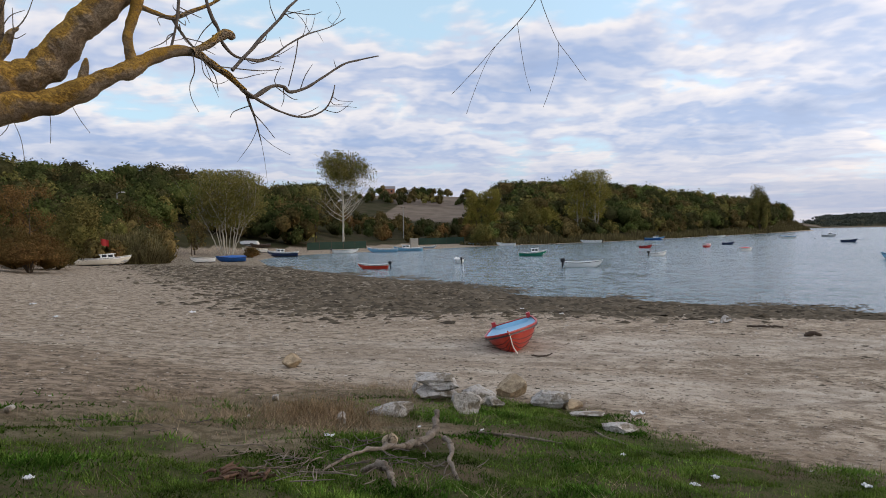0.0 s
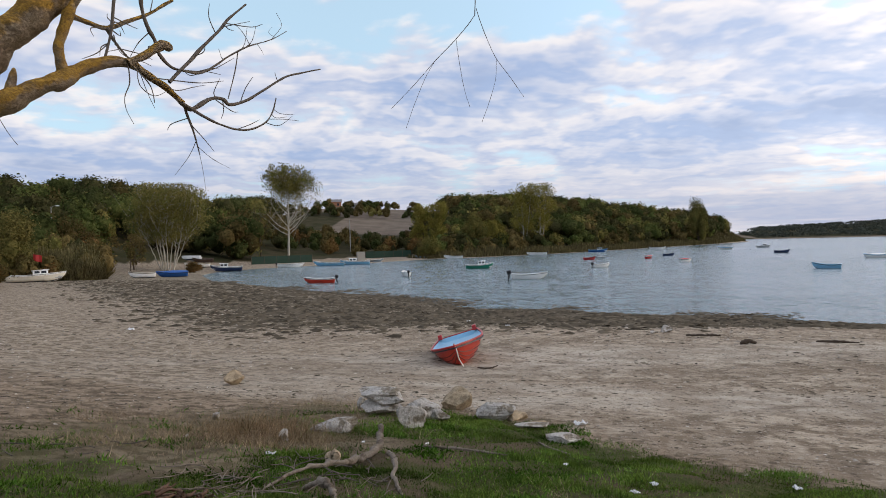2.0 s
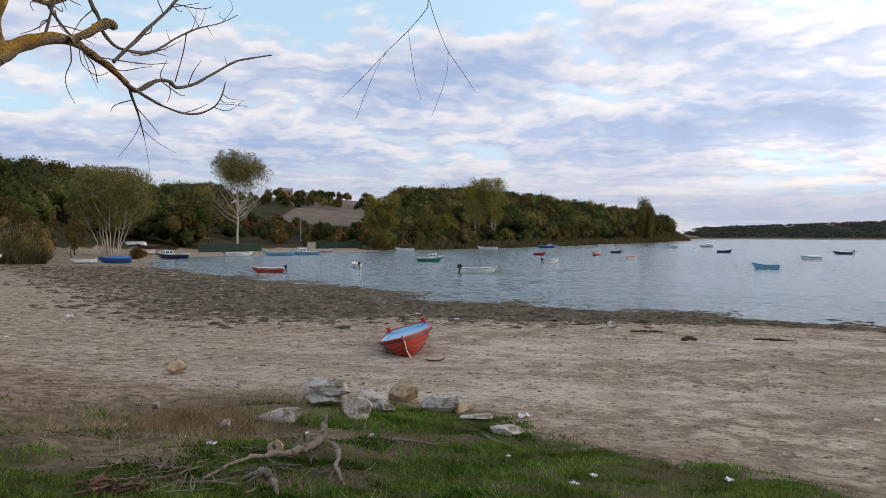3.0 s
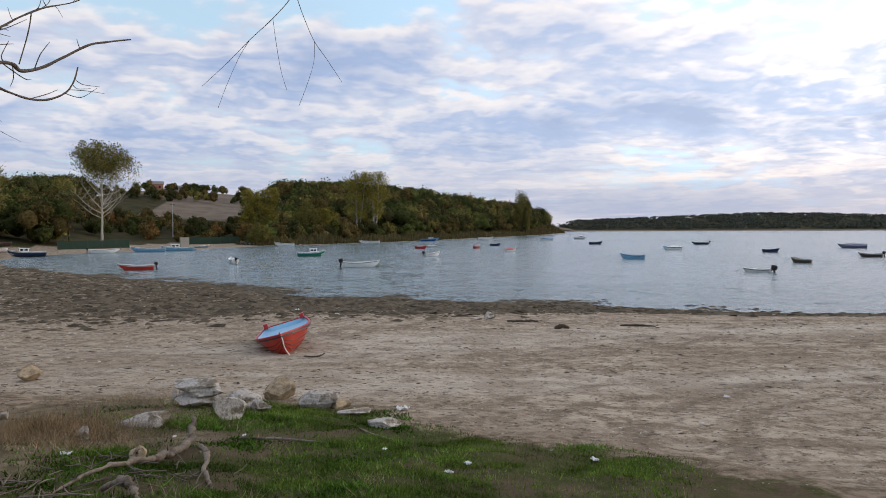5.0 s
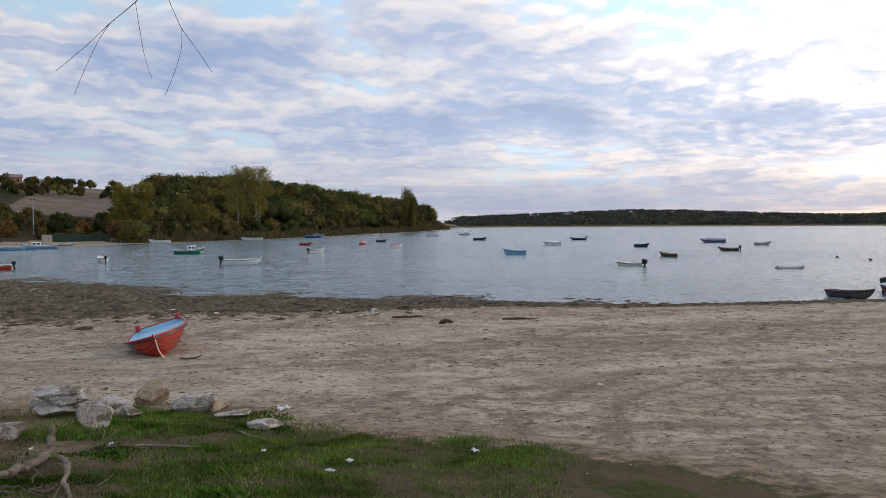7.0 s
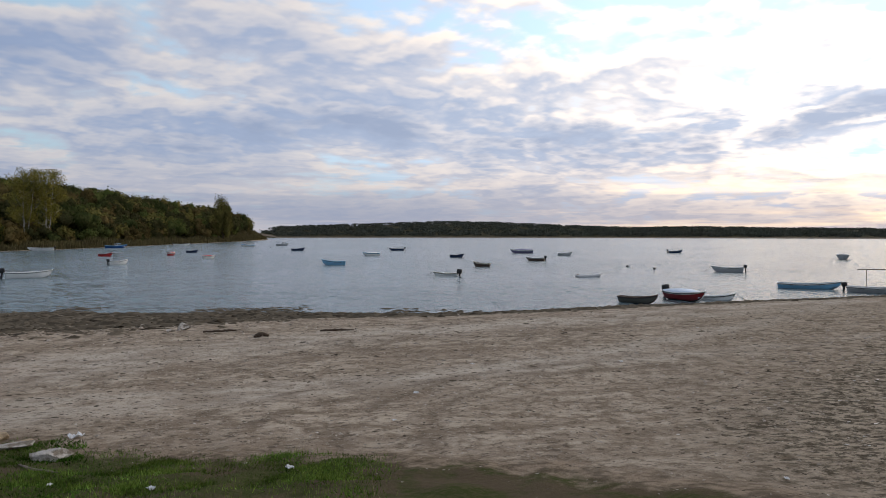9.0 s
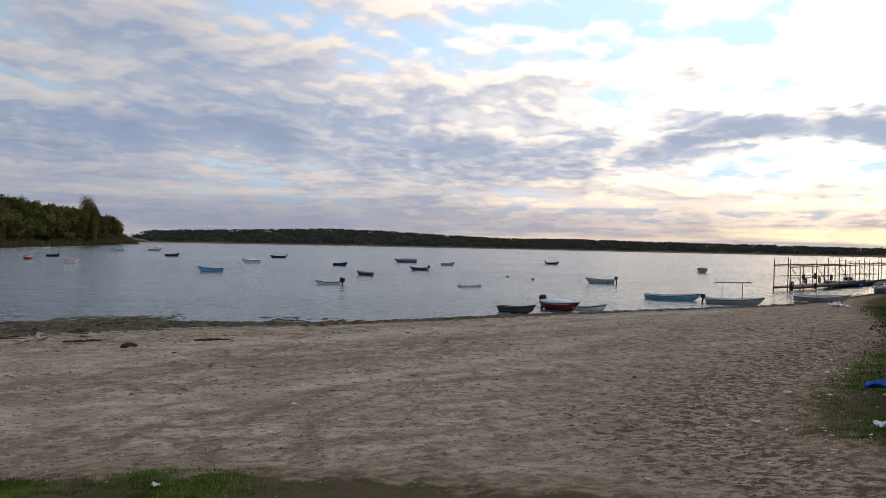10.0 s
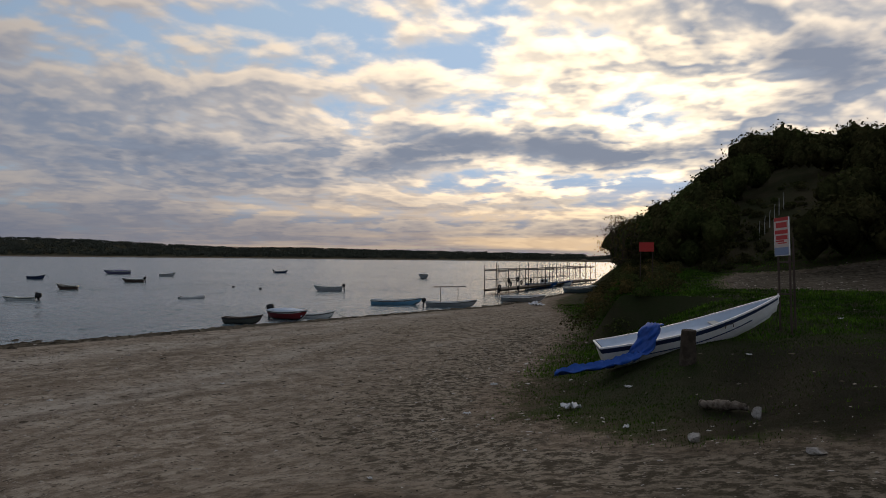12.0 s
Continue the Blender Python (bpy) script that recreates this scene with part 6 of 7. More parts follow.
def tree(label, x, y, high, width, clear, tone, leaf, count, seed, stems=1, spread=0.12, bark=None, top_share=0.0, name="tree", limbs=9, twigs=5):
    """A tree with a tapered trunk or several, limbs, twigs and a crown of clumps round the twig ends. clear: share of bare trunk; top_share: leaves only above this share."""
    rng = np.random.default_rng(seed)
    ob = thing(name, label, "tree", pose(x, y, on_ground(x, y) - 0.1))
    bark = bark or DARK_BARK
    tips, runs = [], []
    for s in range(stems):
        a = 2 * math.pi * s / stems + rng.uniform(-0.3, 0.3)
        out = spread * high * (rng.uniform(0.5, 1.1) if stems > 1 else 0.08)
        top = Vector((math.cos(a) * out, math.sin(a) * out, high * (rng.uniform(0.82, 0.95) if stems < 4 else 0.98 - 0.36 * min(1.0, out / (spread * high * 1.1)) ** 2.5)))
        foot = Vector((math.cos(a) * 0.09 * stems * (stems > 1), math.sin(a) * 0.09 * stems * (stems > 1), -0.3))
        mid = foot.lerp(top, 0.5) + Vector((rng.normal(0, 0.25), rng.normal(0, 0.25), 0))
        r0 = high * (0.0105 if stems == 1 else 0.0062)
        P, R = smooth_run([foot, foot.lerp(mid, 0.5), mid, mid.lerp(top, 0.55), top], [r0 * 1.35, r0, r0 * 0.8, r0 * 0.45, r0 * 0.12], 5, 0.05, rng)
        part("trunk", tubes("trunk", [(P, R)], bark, 8), None, ob)
        for k in range(limbs):
            t = clear + (1 - clear) * (k + rng.random()) / limbs * 0.95
            i = min(int(t * (len(P) - 1)), len(P) - 2)
            b = rng.uniform(0, 2 * math.pi)
            reach = width / 2 * (0.95 - 0.55 * abs(t - 0.62)) * rng.uniform(0.55, 1.0) / (1 if stems == 1 else 1.7)
            end = P[i] + Vector((math.cos(b) * reach, math.sin(b) * reach, reach * rng.uniform(0.4, 1.1)))
            end.z = min(end.z, high * 0.99)
            Q, S = smooth_run([P[i], P[i].lerp(end, 0.5) + Vector((0, 0, -0.1 * reach)), end], [R[i] * 0.55, R[i] * 0.35, 0.02], 4, 0.04, rng)
            runs.append((Q, S))
            for w in range(twigs):
                j = rng.integers(2, len(Q))
                e = Q[j] + Vector(rng.normal(0, 0.16 * width / 2, 3)) + Vector((0, 0, 0.10 * width))
                e.z = min(e.z, high)
                runs.append(smooth_run([Q[j], Q[j].lerp(e, 0.5), e], [0.025, 0.018, 0.008], 3, 0.03, rng))
                tips.append(e)
            tips.append(end)
        tips.append(top)
    part("branchwork", tubes("branchwork", runs, bark, 4), None, ob)
    tips = np.array([tuple(t) for t in tips])
    tips = tips[tips[:, 2] > top_share * high]
    tips = tips[rng.random(len(tips)) < 0.6]
    count, leaf = int(count * 1.6), leaf * 0.8
    pick = tips[rng.integers(0, len(tips), count)]
    p = pick + rng.normal(size=(count, 3)) * (width * 0.045)
    p[:, 2] = np.minimum(p[:, 2], high * 1.02)
    low = max(clear, top_share) * high * 0.95
    e = (p[:, 0] ** 2 + p[:, 1] ** 2) / (width / 2) ** 2 + ((p[:, 2] - (high * 1.02 + low) / 2) / ((high * 1.02 - low) / 2)) ** 2
    rho = (p[:, 0] ** 2 + p[:, 1] ** 2) / (width / 2) ** 2
    cap = (p[:, 2] < high * (1.02 - 0.24 * rho + 0.05 * np.sin(1.1 * p[:, 0]) * np.cos(1.3 * p[:, 1]))) & (p[:, 2] > high * (top_share - 0.05 + 0.12 * rng.random(count) + 0.12 * np.sin(0.8 * p[:, 0] + 1.0) * np.cos(0.9 * p[:, 1]) + 0.28 * p[:, 0] / width))
    cap &= rng.random(count) < 0.16 + 0.84 * step(0.62, 0.84, p[:, 2] / high - 0.16 * p[:, 0] / width)
    p = p[cap if top_share else e < 0.9 + 0.5 * rng.random(count)]
    count = len(p)
    v, f = clump_arrays(p, leaf * rng.uniform(0.5, 1.4, count), rng, aspect=0.7)
    part("crown", mesh_np("crown", v, f, LEAF, False, tint_rows(np.array(TONES[tone]), 4 * count)), None, ob)
    return ob


tree("tall pale-barked tree, bare below with a green top", -26.6, 193.2, 25.6, 19.5, 0.36, "olive", 0.46, 21000, 31, bark=PALE_BARK, top_share=0.56, limbs=30, twigs=16)
tree("many-stemmed tree with pale trunks fanning out and a yellow-green crown", -45.7, 152.5, 17.6, 19.5, 0.36, "olive", 0.42, 21000, 32, stems=12, spread=0.32, bark=PALE_BARK, limbs=8, name="many_stemmed_tree")
tree("young yellow-green poplar at the foot of the wood", -52.0, 150.5, 12.5, 5.0, 0.2, "green", 0.4, 1500, 33)
tree("tall yellowing poplar among the headland trees", 52.0, 272.0, 24.5, 16.5, 0.25, "yellow", 0.6, 5200, 34, stems=3, spread=0.12, bark=PALE_BARK)
tree("tall yellowing poplar among the headland trees", 58.5, 272.0, 25.0, 16.5, 0.25, "yellow", 0.6, 5200, 35, stems=3, spread=0.12, bark=PALE_BARK)
bush("tall pale olive poplar near the headland's tip", 172.9, 388.3, 26.0, 14.5, "olive", 0.9, 3600, 36, "poplar")
tree("yellow-brown poplar behind the reeds", 11.0, 243.0, 16.5, 10.0, 0.12, "yellow", 0.5, 8000, 37, stems=3, spread=0.1)
tree("yellow-brown poplar behind the reeds", 17.5, 246.0, 17.5, 10.0, 0.12, "yellow", 0.5, 8000, 38, stems=3, spread=0.1)
tree("small round-headed brown tree on the cove beach", -46.2, 132.3, 7.2, 8.0, 0.3, "brown", 0.34, 2400, 39)
tree("brown half-bare tree on the cove shore", -62.0, 104.0, 10.8, 9.0, 0.25, "russet", 0.34, 2200, 40, bark=DARK_BARK)
tree("brown half-bare tree on the cove shore", -53.5, 93.0, 10.2, 8.0, 0.2, "russet", 0.32, 1900, 41, bark=DARK_BARK)
tree("bare twiggy tree standing against the sunset", 78.0, 5.8, 6.0, 7.0, 0.15, "brown", 0.22, 700, 42, stems=3, spread=0.2, limbs=10, twigs=9)
tree("leafless grey tree beside the tall pale one", -35.0, 200.0, 15.5, 12.0, 0.3, "grey", 0.3, 500, 43, limbs=12, twigs=9)
bush("silver-green willow bush above the beached boats", -54.4, 106.6, 10.4, 9.5, "grey", 0.42, 4200, 51, "willow_bush")
bush("dull brown thicket of bare twigs", -59.0, 138.0, 10.5, 13.0, "brown", 0.42, 4200, 52)
bush("dull brown thicket of bare twigs", -66.0, 141.0, 9.0, 11.0, "dark", 0.42, 3200, 53)


def reed_bush(x, y, high, width, count, seed):
    """A dense clump of upright reeds with ragged plumes."""
    rng = np.random.default_rng(seed)
    a, r = rng.uniform(0, 2 * math.pi, count), np.sqrt(rng.random(count))
    base = np.stack([np.cos(a) * r * width / 2, np.sin(a) * r * width / 2, np.full(count, -0.1)], 1)
    tall = high * (1.0 - 0.55 * r ** 2) * rng.uniform(0.45, 1.08, count) * (0.85 + 0.2 * np.sin(3 * a + 4 * r))
    top = base + np.stack([np.cos(a) * r * 0.5 + rng.normal(0, 0.5, count), np.sin(a) * r * 0.5 + rng.normal(0, 0.5, count), tall], 1)
    b, w = rng.uniform(0, math.pi, count), rng.uniform(0.025, 0.06, count)
    side = np.stack([np.cos(b) * w, np.sin(b) * w, np.zeros(count)], 1)
    v = np.stack([base - side, base + side, top + side * 0.8, top - side * 0.8], 1).reshape(-1, 3)
    ob = new("reed_bush", mesh_np("reed_bush", v, np.arange(4 * count).reshape(-1, 4), REED, False, np.repeat(rng.uniform(0.9, 2.3, count)[:, None], 3, 1).repeat(4, 0)))
    ob.matrix_world = pose(x, y, on_ground(x, y))
    return tagged(ob, "pale olive reed bush behind the white boat", "reeds", "reed bushes on the cove shore")


reed_bush(-47.0, 112.5, 5.4, 8.0, 9000, 54)
reed_bush(-52.5, 114.0, 5.0, 7.0, 7000, 55)
bush("russet dry bush on the cove shore", -44.0, 76.5, 3.8, 8.5, "russet", 0.24, 4200, 56)
bush("russet dry bush on the cove shore", -49.0, 85.0, 4.6, 9.0, "russet", 0.26, 4200, 57)
bush("russet dry bush on the cove shore", -47.5, 88.5, 2.7, 6.5, "brown", 0.24, 3000, 58)
bush("russet dry bush on the cove shore", -55.0, 88.0, 5.6, 9.0, "brown", 0.28, 3600, 59)
bush("weeping willow with a rounded olive crown", 30.0, 249.5, 13.0, 12.0, "olive", 0.55, 4200, 60, "willow")
bush("weeping willow with a rounded olive crown", 37.5, 251.0, 12.0, 11.0, "yellow", 0.5, 3600, 61, "willow")
bush("yellow-green bush at the water's edge", 12.0, 214.0, 6.5, 7.5, "olive", 0.42, 2600, 62)
bush("small dry bush on the cove beach", -38.0, 143.5, 2.4, 4.0, "russet", 0.25, 1200, 63)


def reeds():
    """Reed belts along the headland's waterline and round the left boats."""
    rng = np.random.default_rng(70)
    V, T = [], []
    shore = [(11, 211), (31, 222), (56, 244), (93, 288), (137, 341), (183, 399), (248, 484)]
    for (ax, ay), (bx, by) in zip(shore, shore[1:]):
        n = int(math.hypot(bx - ax, by - ay) * 42)
        s = rng.random(n)
        off = rng.uniform(-1.5, 9, n)
        x, y = ax + (bx - ax) * s - off * 0.72, ay + (by - ay) * s + off * 0.70
        high = rng.uniform(1.0, 3.2, n) * (0.75 + 0.45 * np.sin(x * 0.21 + 0.13 * y) * np.cos(x * 0.083))
        z = np.maximum(ground_height(x, y), -0.3)
        w = rng.uniform(0.10, 0.24, n)
        a = rng.uniform(0, math.pi, n)
        lean = rng.normal(0, 0.3, (n, 2))
        base = np.stack([x, y, z], 1)
        side = np.stack([np.cos(a) * w, np.sin(a) * w, np.zeros(n)], 1)
        top = base + np.stack([lean[:, 0], lean[:, 1], high], 1)
        V.append(np.stack([base - side, base + side, top + side * 0.3, top - side * 0.3], 1).reshape(-1, 3))
        T.append(np.repeat(rng.uniform(0.7, 1.3, n)[:, None] * np.array([[1.0, 1.0, 1.0]]), 4, 0))
    V, T = np.concatenate(V), np.concatenate(T)
    ob = new("reeds", mesh_np("reeds", V, np.arange(len(V)).reshape(-1, 4), REED, False, T))
    return tagged(ob, "belt of dry olive reeds along the headland's waterline", "reeds", kind="stuff")


reeds()


# ---- far small things ----
def street_lamp(x, y):
    z = on_ground(x, y)
    ob = thing("street_lamp", "pale street lamp on a thin pole among the trees", "street lamp", pose(x, y, z))
    part("pole", tubes("pole", [([(0, 0, -0.2), (0, 0, 9.6)], [0.11, 0.08])], CONCRETE, 8), None, ob)
    part("arm", tubes("arm", [([(0, 0, 9.5), (0.5, 0, 9.75), (1.1, 0, 9.8)], [0.05, 0.05, 0.05])], CONCRETE, 6), None, ob)
    part("lamp_head", box(bmesh.new(), (0.7, 0.3, 0.16), (1.3, 0, 9.78), (0, 0, 0), 0.05), paint("white"), ob)


street_lamp(-69.0, 153.0)


def utility_pole(x, y, high):
    ob = thing("utility_pole", "grey concrete utility pole below the field", "utility pole", pose(x, y, on_ground(x, y)))
    part("pole", tubes("pole", [([(0, 0, -0.2), (0, 0, high)], [0.17, 0.11])], CONCRETE, 8), None, ob)
    part("crossarm", box(bmesh.new(), (1.6, 0.12, 0.12), (0, 0, high - 0.5), (0, 0, 20), 0.01), STEEL, ob)


utility_pole(-13.0, 245.0, 11.0)


def farm_house(label, x, y, wide, deep, wall, roof, turn, tone):
    ob = thing("house", label, "house", pose(x, y, on_ground(x, y) - 0.3, 0, 0, turn))
    part("wall", box(bmesh.new(), (wide, deep, wall), (0, 0, wall / 2), (0, 0, 0), 0.02), paint(tone), ob)
    bm = bmesh.new()
    a = [bm.verts.new(p) for p in ((-wide / 2 - 0.4, -deep / 2 - 0.4, wall), (wide / 2 + 0.4, -deep / 2 - 0.4, wall), (wide / 2 + 0.4, deep / 2 + 0.4, wall), (-wide / 2 - 0.4, deep / 2 + 0.4, wall), (-wide / 2 - 0.4, 0, wall + roof), (wide / 2 + 0.4, 0, wall + roof))]
    for q in ((0, 1, 5, 4), (2, 3, 4, 5), (0, 4, 3), (1, 2, 5), (3, 2, 1, 0)):
        bm.faces.new([a[i] for i in q])
    part("roof", bm, surface("grey_roof", (0.20, 0.19, 0.19), 0.8, 0.2, 1.0, 0.1), ob)
    for k in (-0.25, 0.25):
        part("window", box(bmesh.new(), (wide * 0.14, 0.06, wall * 0.4), (k * wide, -deep / 2 - 0.02, wall * 0.55)), GLASS_DARK, ob)
    return ob


farm_house("low farm building with a grey roof above the willows", 37.0, 322.0, 13.0, 7.0, 3.0, 1.6, -5, "cream")
farm_house("small reddish farm house on the far skyline", -33.0, 452.0, 8.0, 6.0, 3.6, 1.8, 4, "rust")
farm_house("small pale house on the far skyline", -20.0, 458.0, 6.0, 5.0, 2.8, 1.2, 4, "grey")


def green_fence(x0, y0, x1, y1, high):
    a, b = Vector((x0, y0, 0)), Vector((x1, y1, 0))
    d = b - a
    ob = thing("fence", "dark green netted garden fence behind the cove beach", "fence", pose(x0, y0, on_ground(x0, y0), 0, 0, math.degrees(math.atan2(d.y, d.x))))
    mat = surface("green_fence_net", (0.010, 0.034, 0.022), 0.8, 0.3, 1.0, 0.2)
    n = max(2, int(d.length / 3))
    for k in range(n):
        w = d.length / n
        part("panel", box(bmesh.new(), (w - 0.1, 0.05, high), (w * (k + 0.5), 0, high / 2), (0, 0, 0), 0.01), mat, ob)
    for k in range(n + 1):
        part("post", box(bmesh.new(), (0.08, 0.08, high + 0.3), (d.length * k / n, 0, high / 2), (0, 0, 0), 0.01), STEEL, ob)


green_fence(-33.5, 178.0, -20.0, 189.5, 1.9)
green_fence(-7.0, 215.0, 7.0, 224.0, 2.0)


def block(label, x, y, size, tone):
    ob = part("concrete_block", box(bmesh.new(), size, (0, 0, size[2] / 2 - 0.1), (0, 0, 0), 0.05), surface("old_concrete", (0.36, 0.33, 0.28), 0.9, 0.3, 2.0, 0.4), None)
    ob.matrix_world = pose(x, y, on_ground(x, y), 0, 0, 12)
    return tagged(ob, label, "concrete block")


block("square weathered concrete block on the cove beach", -7.4, 190.5, (2.0, 1.6, 2.8), "cream")
flag = thing("flag", "red flag on a thin pole above the white boat", "flag", pose(-50.0, 105.0, on_ground(-50, 105)))
part("pole", tubes("pole", [([(0, 0, -0.1), (0, 0, 4.0)], [0.03, 0.02])], STEEL, 6), None, flag)
fl = bmesh.new()
bmesh.ops.create_grid(fl, x_segments=8, y_segments=4, size=0.5)
for v in fl.verts:
    v.co = Vector((0.02 + (v.co.x + 0.5) * 1.25, 0.10 * math.sin(v.co.x * 9), 3.45 + v.co.y * 0.95 - 0.25 * (v.co.x + 0.5)))
part("cloth", fl, SIGN_RED, flag)



# ---- ground cover: grass, dry stems, pebbles, lake weed ----
def blades(name, label, count, seed, material, area, accept, high, wide, tint, bend=0.35, kind="stuff"):
    rng = np.random.default_rng(seed)
    xs, ys = [], []
    while sum(map(len, xs)) < count:
        az, r = np.radians(rng.uniform(area[0], area[1], 40000)), np.sqrt(rng.uniform(area[2] ** 2, area[3] ** 2, 40000))
        x, y = r * np.sin(az), r * np.cos(az)
        ok = accept(x, y) > rng.random(len(x))
        xs.append(x[ok])
        ys.append(y[ok])
    x, y = np.concatenate(xs)[:count], np.concatenate(ys)[:count]
    z = ground_height(x, y) - 0.01
    patch = 0.5 + 0.5 * np.sin(1.3 * x + 2.1 * np.sin(0.9 * y)) * np.cos(1.7 * y + 1.5 * np.sin(1.1 * x))
    h = rng.uniform(*high, count) * (0.55 + 0.75 * patch)
    w = rng.uniform(*wide, count)
    a, b = rng.uniform(0, 2 * math.pi, count), rng.uniform(0, 2 * math.pi, count)
    base = np.stack([x, y, z], 1)
    side = np.stack([np.cos(a) * w / 2, np.sin(a) * w / 2, np.zeros(count)], 1)
    lean = np.stack([np.cos(b), np.sin(b), np.zeros(count)], 1) * (h * rng.uniform(0.1, bend * 2, count))[:, None]
    V = np.stack([base - side, base + side, base + lean + np.array([0, 0, 1]) * h[:, None]], 1)
    T = np.repeat((rng.uniform(0.6, 1.4, count) * (0.5 + 1.0 * patch))[:, None] * np.asarray(tint)[None], 3, 0)
    F = np.arange(3 * count).reshape(-1, 3)
    ob = new(name, mesh_np(name, V.reshape(-1, 3), F, material, False, T))
    return tagged(ob, label, name.replace("_", " "), kind=kind)


def road_edge(x, y):
    """The grass narrows to a strip where the dirt road begins."""
    r, az = np.hypot(x, y) + 0.25 * np.sin(2.3 * x + y) + 0.15 * np.sin(5.1 * y), np.degrees(np.arctan2(x, y))
    wider = 1.6 * step(28, 38, az)
    return 1 - step(30, 40, az) * step(5.9, 6.7, r - wider)


def lush(x, y):
    n = 0.5 + 0.5 * np.sin(0.9 * x + 1.2 * np.sin(0.8 * y) + 0.4) * np.cos(0.8 * y + 1.4 * np.sin(0.7 * x))
    tuft = 0.5 + 0.5 * np.sin(2.9 * x + 1.6 * np.sin(2.3 * y + 1.0)) * np.cos(3.3 * y + 1.4 * np.sin(2.7 * x))
    far = step(13.5, 9.5, y + 0.25 * np.abs(x))
    strip = 1.1 * step(6.9, 6.1, np.hypot(x, y) - 1.6 * step(28, 38, np.degrees(np.arctan2(x, y)))) * step(0.5, 2.5, x)
    bare = 0.5 + 0.5 * np.sin(1.7 * x + 1.5 * np.sin(1.9 * y + 0.6)) * np.cos(2.1 * y + 1.7 * np.sin(1.3 * x + 2.0))
    bare = 0.12 + 0.88 * step(0.30, 0.62, bare + 0.18 * np.sin(7.1 * x + 2 * np.sin(5.3 * y)) * np.cos(6.3 * y))
    bare = np.maximum(bare, step(30, 40, np.degrees(np.arctan2(x, y))))
    return bare * np.clip(grass_share(x, y) * 1.3 - 0.42 + 0.55 * (tuft * n - 0.25), 0, 1) * np.clip(0.02 + strip + 1.7 * n ** 1.6 * (0.45 + 0.55 * far) * (0.3 + tuft), 0, 1) * (0.10 + 0.90 * green_zone(x, y)) * road_edge(x, y)


def parched(x, y):
    wisps = 0.16 * step(3.0, -1.0, y - (16.5 + 0.5 * np.maximum(0, -x - 2))) * step(4, 0, x) * step(11, 13, y)
    n = 0.5 + 0.5 * np.sin(0.7 * x + 1.0 * np.sin(0.9 * y)) * np.cos(0.9 * y - 0.5)
    n = n ** 2 * (0.5 + 0.5 * np.sin(3.7 * x + 1.9 * np.sin(2.9 * y)) * np.cos(3.1 * y + 2.0 * np.sin(2.3 * x))) ** 2
    return np.clip(grass_share(x, y) - 0.1, 0, 1) * np.clip(step(0.5, -2.5, x) * step(8.5, 11.5, y) + 0.10, 0, 1) * n + wisps * n ** 2


blades("grass", "short patchy green grass on the near bank", 175000, 81, GRASS, (-42, 80, 4.2, 17.5), lush, (0.025, 0.11), (0.006, 0.014), (1, 1, 1))
blades("clover", "low broad-leaved weeds and clover among the grass", 105000, 84, GRASS, (-42, 80, 4.2, 17.5), lush, (0.012, 0.05), (0.018, 0.04), (0.8, 0.95, 0.9), 1.0)
blades("dry_grass", "thin brown dry stems at the grass edge", 12000, 82, DRY, (-40, 40, 6, 20), parched, (0.04, 0.22), (0.004, 0.009), (1, 1, 1), 1.1)
# both bank grasses carry the bank's shade in a darker tint
blades("bank_grass", "rough grass on the far bank, tinted darker for shade", 110000, 83, GRASS, (76, 110, 11, 40), lambda x, y: np.clip(grass_share(x, y) * 1.4 - 0.4, 0, 1) * (1 - 0.8 * shaded_face(x, y)), (0.02, 0.07), (0.012, 0.026), (0.40, 0.52, 0.34))
blades("rough_grass", "long rough grass on the bank below the slope", 60000, 86, GRASS, (79, 106, 24, 74), lambda x, y: np.clip(grass_share(x, y) * 1.4 - 0.4, 0, 1), (0.04, 0.16), (0.025, 0.06), (0.46, 0.66, 0.36))
blades("broad_weeds", "clumps of broad-leaved green weeds in the rough grass", 9000, 87, GRASS, (-34, 16, 5.5, 15.5),
       lambda x, y: grass_share(x, y) * (0.5 + 0.5 * np.sin(1.9 * x + 1.3 * np.sin(1.4 * y)) * np.cos(2.3 * y + 1.1 * np.sin(1.7 * x))) ** 6 * (0.25 + 0.75 * green_zone(x, y)), (0.03, 0.09), (0.022, 0.05), (0.55, 0.72, 0.55), 0.9)
blades("dry_weeds", "tuft of tall dry brown weeds beside the stones", 2600, 85, DRY, (-24, 2, 9.5, 14.5), lambda x, y: np.exp(-((x + 2.1) / 0.85) ** 2 - ((y - 11.9) / 1.1) ** 2), (0.10, 0.42), (0.004, 0.009), (0.85, 0.78, 0.68), 0.5)


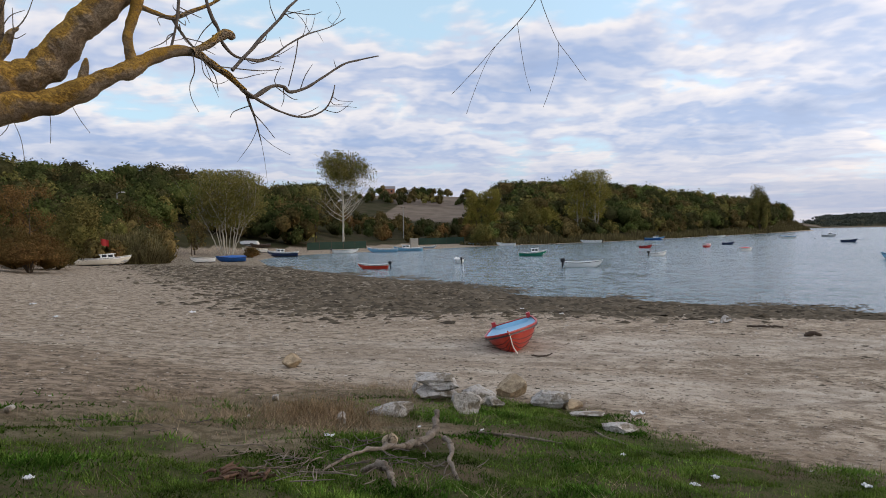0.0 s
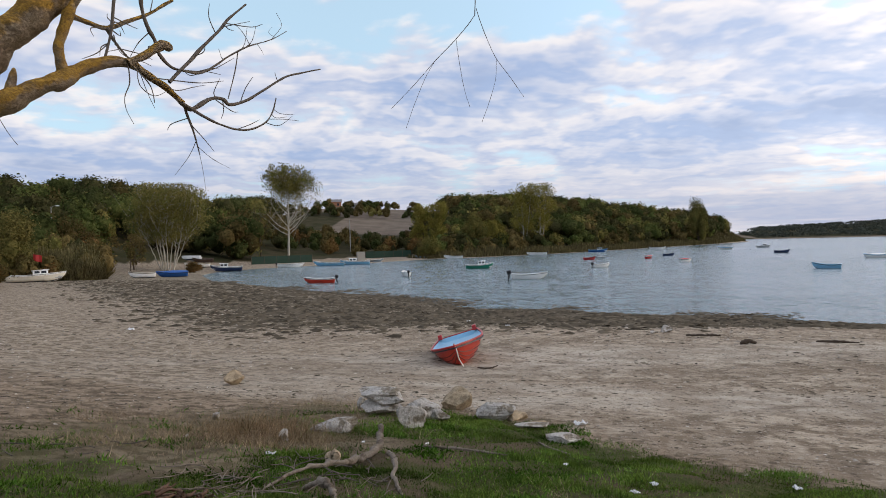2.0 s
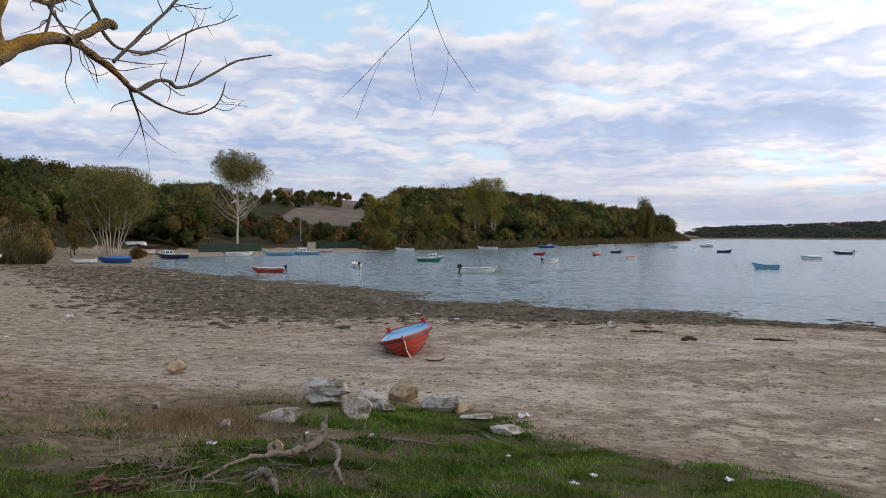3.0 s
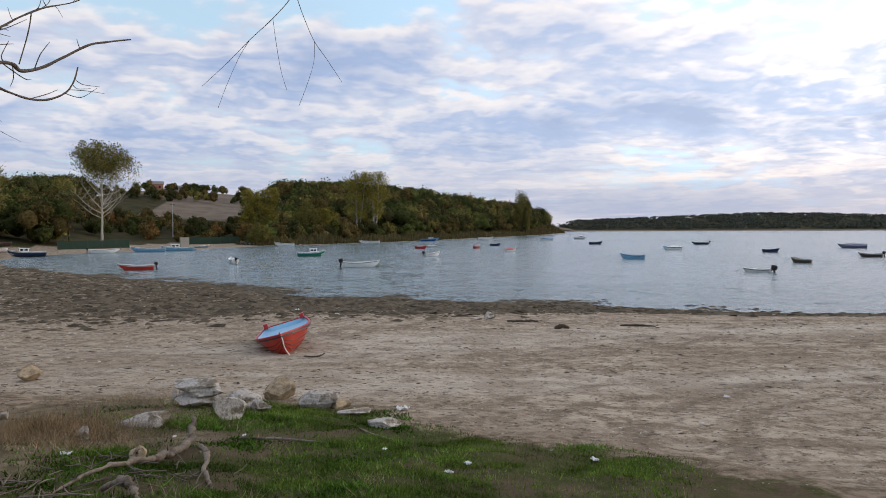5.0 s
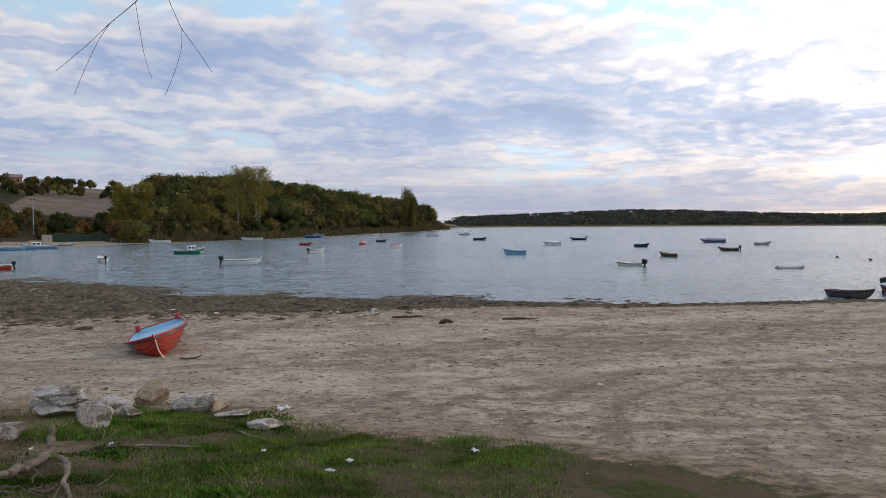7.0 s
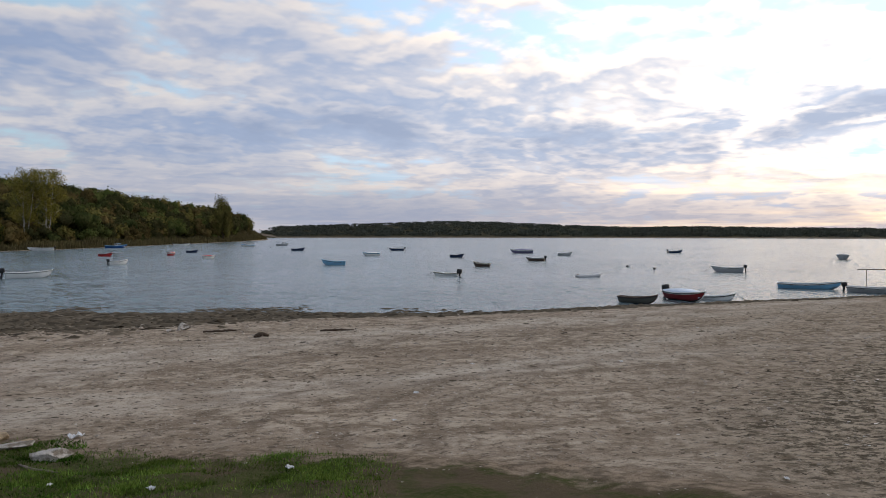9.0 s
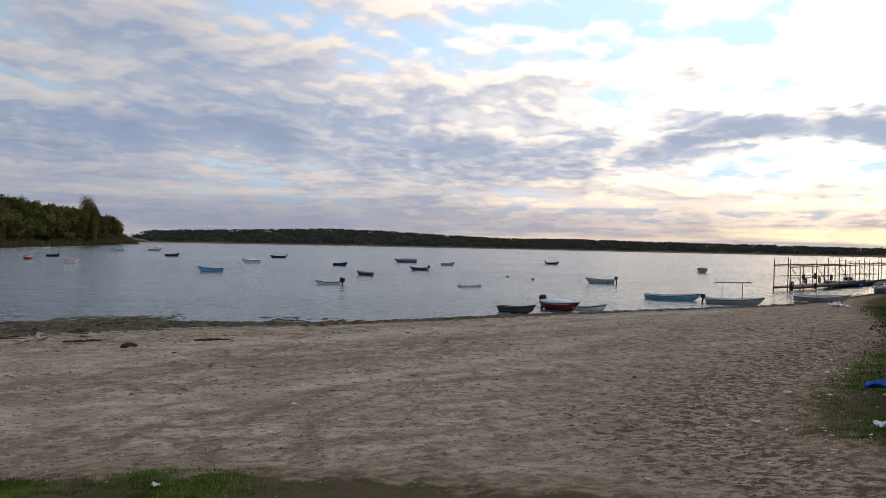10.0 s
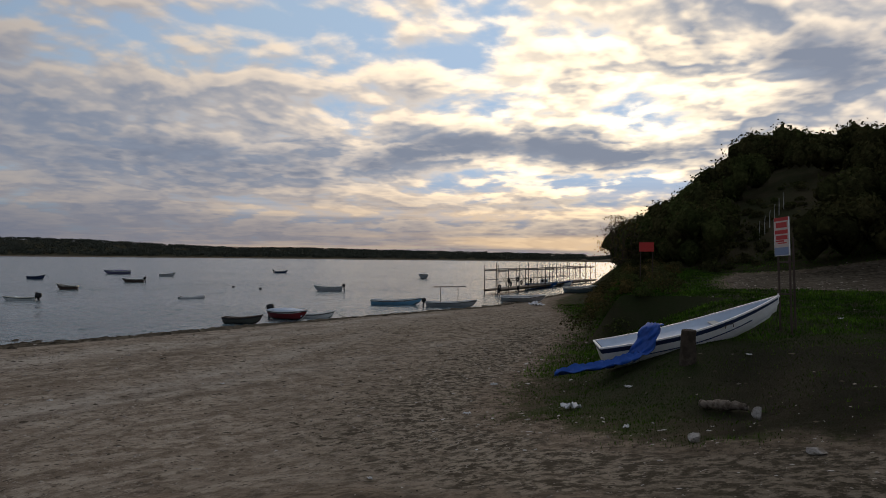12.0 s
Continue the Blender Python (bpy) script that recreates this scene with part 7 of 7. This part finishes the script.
def lumps(name, label, count, seed, material, area, accept, size, flat, category):
    """Small faceted lumps lying on the ground, all in one mesh."""
    rng = np.random.default_rng(seed)
    xs, ys = [], []
    while sum(map(len, xs)) < count:
        az = np.radians(rng.uniform(area[0], area[1], 20000))
        r = np.exp(rng.uniform(math.log(area[2]), math.log(area[3]), 20000))
        x, y = r * np.sin(az), r * np.cos(az)
        ok = accept(x, y) > rng.random(len(x))
        xs.append(x[ok])
        ys.append(y[ok])
    x, y = np.concatenate(xs)[:count], np.concatenate(ys)[:count]
    s = size[0] * (size[1] / size[0]) ** (rng.random(count) ** 2.2) * np.clip(np.hypot(x, y) / 26, 0.4, 1.3)
    shape = np.array([(1, 0, 0), (0.35, 0.9, 0), (-0.75, 0.6, 0), (-0.9, -0.35, 0), (0.1, -0.95, 0), (0.1, 0.05, 0.9)], float)
    tri = np.array([(0, 1, 5), (1, 2, 5), (2, 3, 5), (3, 4, 5), (4, 0, 5)])
    v = shape[None] * (1 + rng.normal(0, 0.28, (count, 6, 3)))
    v[:, 5, :2] += rng.normal(0, 0.3, (count, 2))
    a = rng.uniform(0, 2 * math.pi, count)
    c, t = np.cos(a)[:, None], np.sin(a)[:, None]
    stretch = rng.uniform(1.0, 2.2, count)[:, None]
    vx, vy = v[..., 0] * stretch, v[..., 1]
    px, py = (vx * c - vy * t) * s[:, None] / 2, (vx * t + vy * c) * s[:, None] / 2
    pz = v[..., 2] * s[:, None] / 2 * flat - 0.006
    P = np.stack([px + x[:, None], py + y[:, None], pz + np.maximum(ground_height(x, y), -0.01)[:, None]], -1).reshape(-1, 3)
    F = (tri[None] + 6 * np.arange(count)[:, None, None]).reshape(-1, 3)
    return tagged(new(name, mesh_np(name, P, F, material, False)), label, category, kind="stuff")


def bare(x, y):
    d = lake_distance(x, y)
    return np.where(d > 0.6, 1 - 0.97 * grass_share(x, y), 0) * np.clip(1 - 0.5 * weed_share(x, y), 0, 1)


def strewn(x, y):
    """Scraps lie thickest beside the grass and in loose bands."""
    near = step(-7, -0.5, edge_distance(x, y, GRASS_BANK)) + step(-7, -0.5, edge_distance(x, y, GRASS_NEAR)) * step(9, 2, x)
    bands = (0.5 + 0.5 * np.sin(0.5 * x + 1.4 * np.sin(0.3 * y)) * np.cos(0.9 * y + 1.2 * np.sin(0.35 * x))) ** 2
    return bare(x, y) * np.clip(0.12 + 0.35 * bands + near, 0, 1)


lumps("pebbles", "small pale pebbles and grit scattered over the beach", 26000, 91, PEBBLE, (-40, 108, 5.5, 75), bare, (0.018, 0.13), 0.7, "pebbles")
lumps("beach_debris", "dark scraps of weed and bark strewn on the sand", 30000, 92, WEED, (-40, 108, 7, 70), strewn, (0.025, 0.22), 0.28, "debris")
lumps("lake_weed", "dark dried lake weed in a strip along the waterline", 30000, 93, WEED, (-40, 100, 22, 115), lambda x, y: weed_share(x, y) ** 2.2, (0.08, 0.6), 0.34, "lake weed")
lumps("dark_soil_crumbs", "brown soil crumbs and bark in the rough grass", 9000, 94, WEED, (-40, 60, 4, 18), lambda x, y: grass_share(x, y) * 0.6, (0.015, 0.09), 0.6, "soil")


def shallows(x, y):
    """Weed lying in patches in the shallow water and along its edge."""
    d = lake_distance(x, y)
    patch = 0.5 + 0.5 * np.sin(0.34 * x + 1.7 * np.sin(0.21 * y)) * np.cos(0.29 * y + 1.2 * np.sin(0.33 * x))
    return np.where((d < 0.8) & (d > -5.5) & (y < 120), step(-5.5, 0.0, d) * step(0.35, 0.8, patch), 0) * step(34, 14, x) + 0.35 * np.exp(-((d - 0.2) / 0.5) ** 2) * (y < 110)


def verge(x, y):
    e = edge_distance(x, y, GRASS_BANK)
    return bare(x, y) * step(-8.0, -1.0, e) * step(64, 34, x) * (0.35 + 0.65 * (0.5 + 0.5 * np.sin(0.9 * x + y) * np.cos(1.1 * y)))


lumps("shallow_weed", "wet dark weed in patches at the water's edge", 15000, 95, WEED, (-22, 84, 24, 110), shallows, (0.08, 0.55), 0.22, "lake weed")
lumps("leaf_litter", "dark leaf litter and twigs beside the grass bank", 9000, 96, LEAF_LITTER, (60, 108, 10, 62), verge, (0.03, 0.17), 0.22, "leaf litter")
lumps("pale_scraps", "tiny pale shells and scraps on the dirt", 900, 97, PALE_SCRAP, (-38, 106, 7, 60), strewn, (0.03, 0.16), 0.25, "scraps")
lumps("pale_stones", "small pale stones and shards on the dark verge", 420, 98, PALE_SCRAP, (70, 104, 9, 30), lambda x, y: step(-5.0, -1.0, edge_distance(x, y, GRASS_BANK)) * (1 - step(0.5, 2.5, edge_distance(x, y, GRASS_BANK))), (0.05, 0.19), 0.35, "stones")
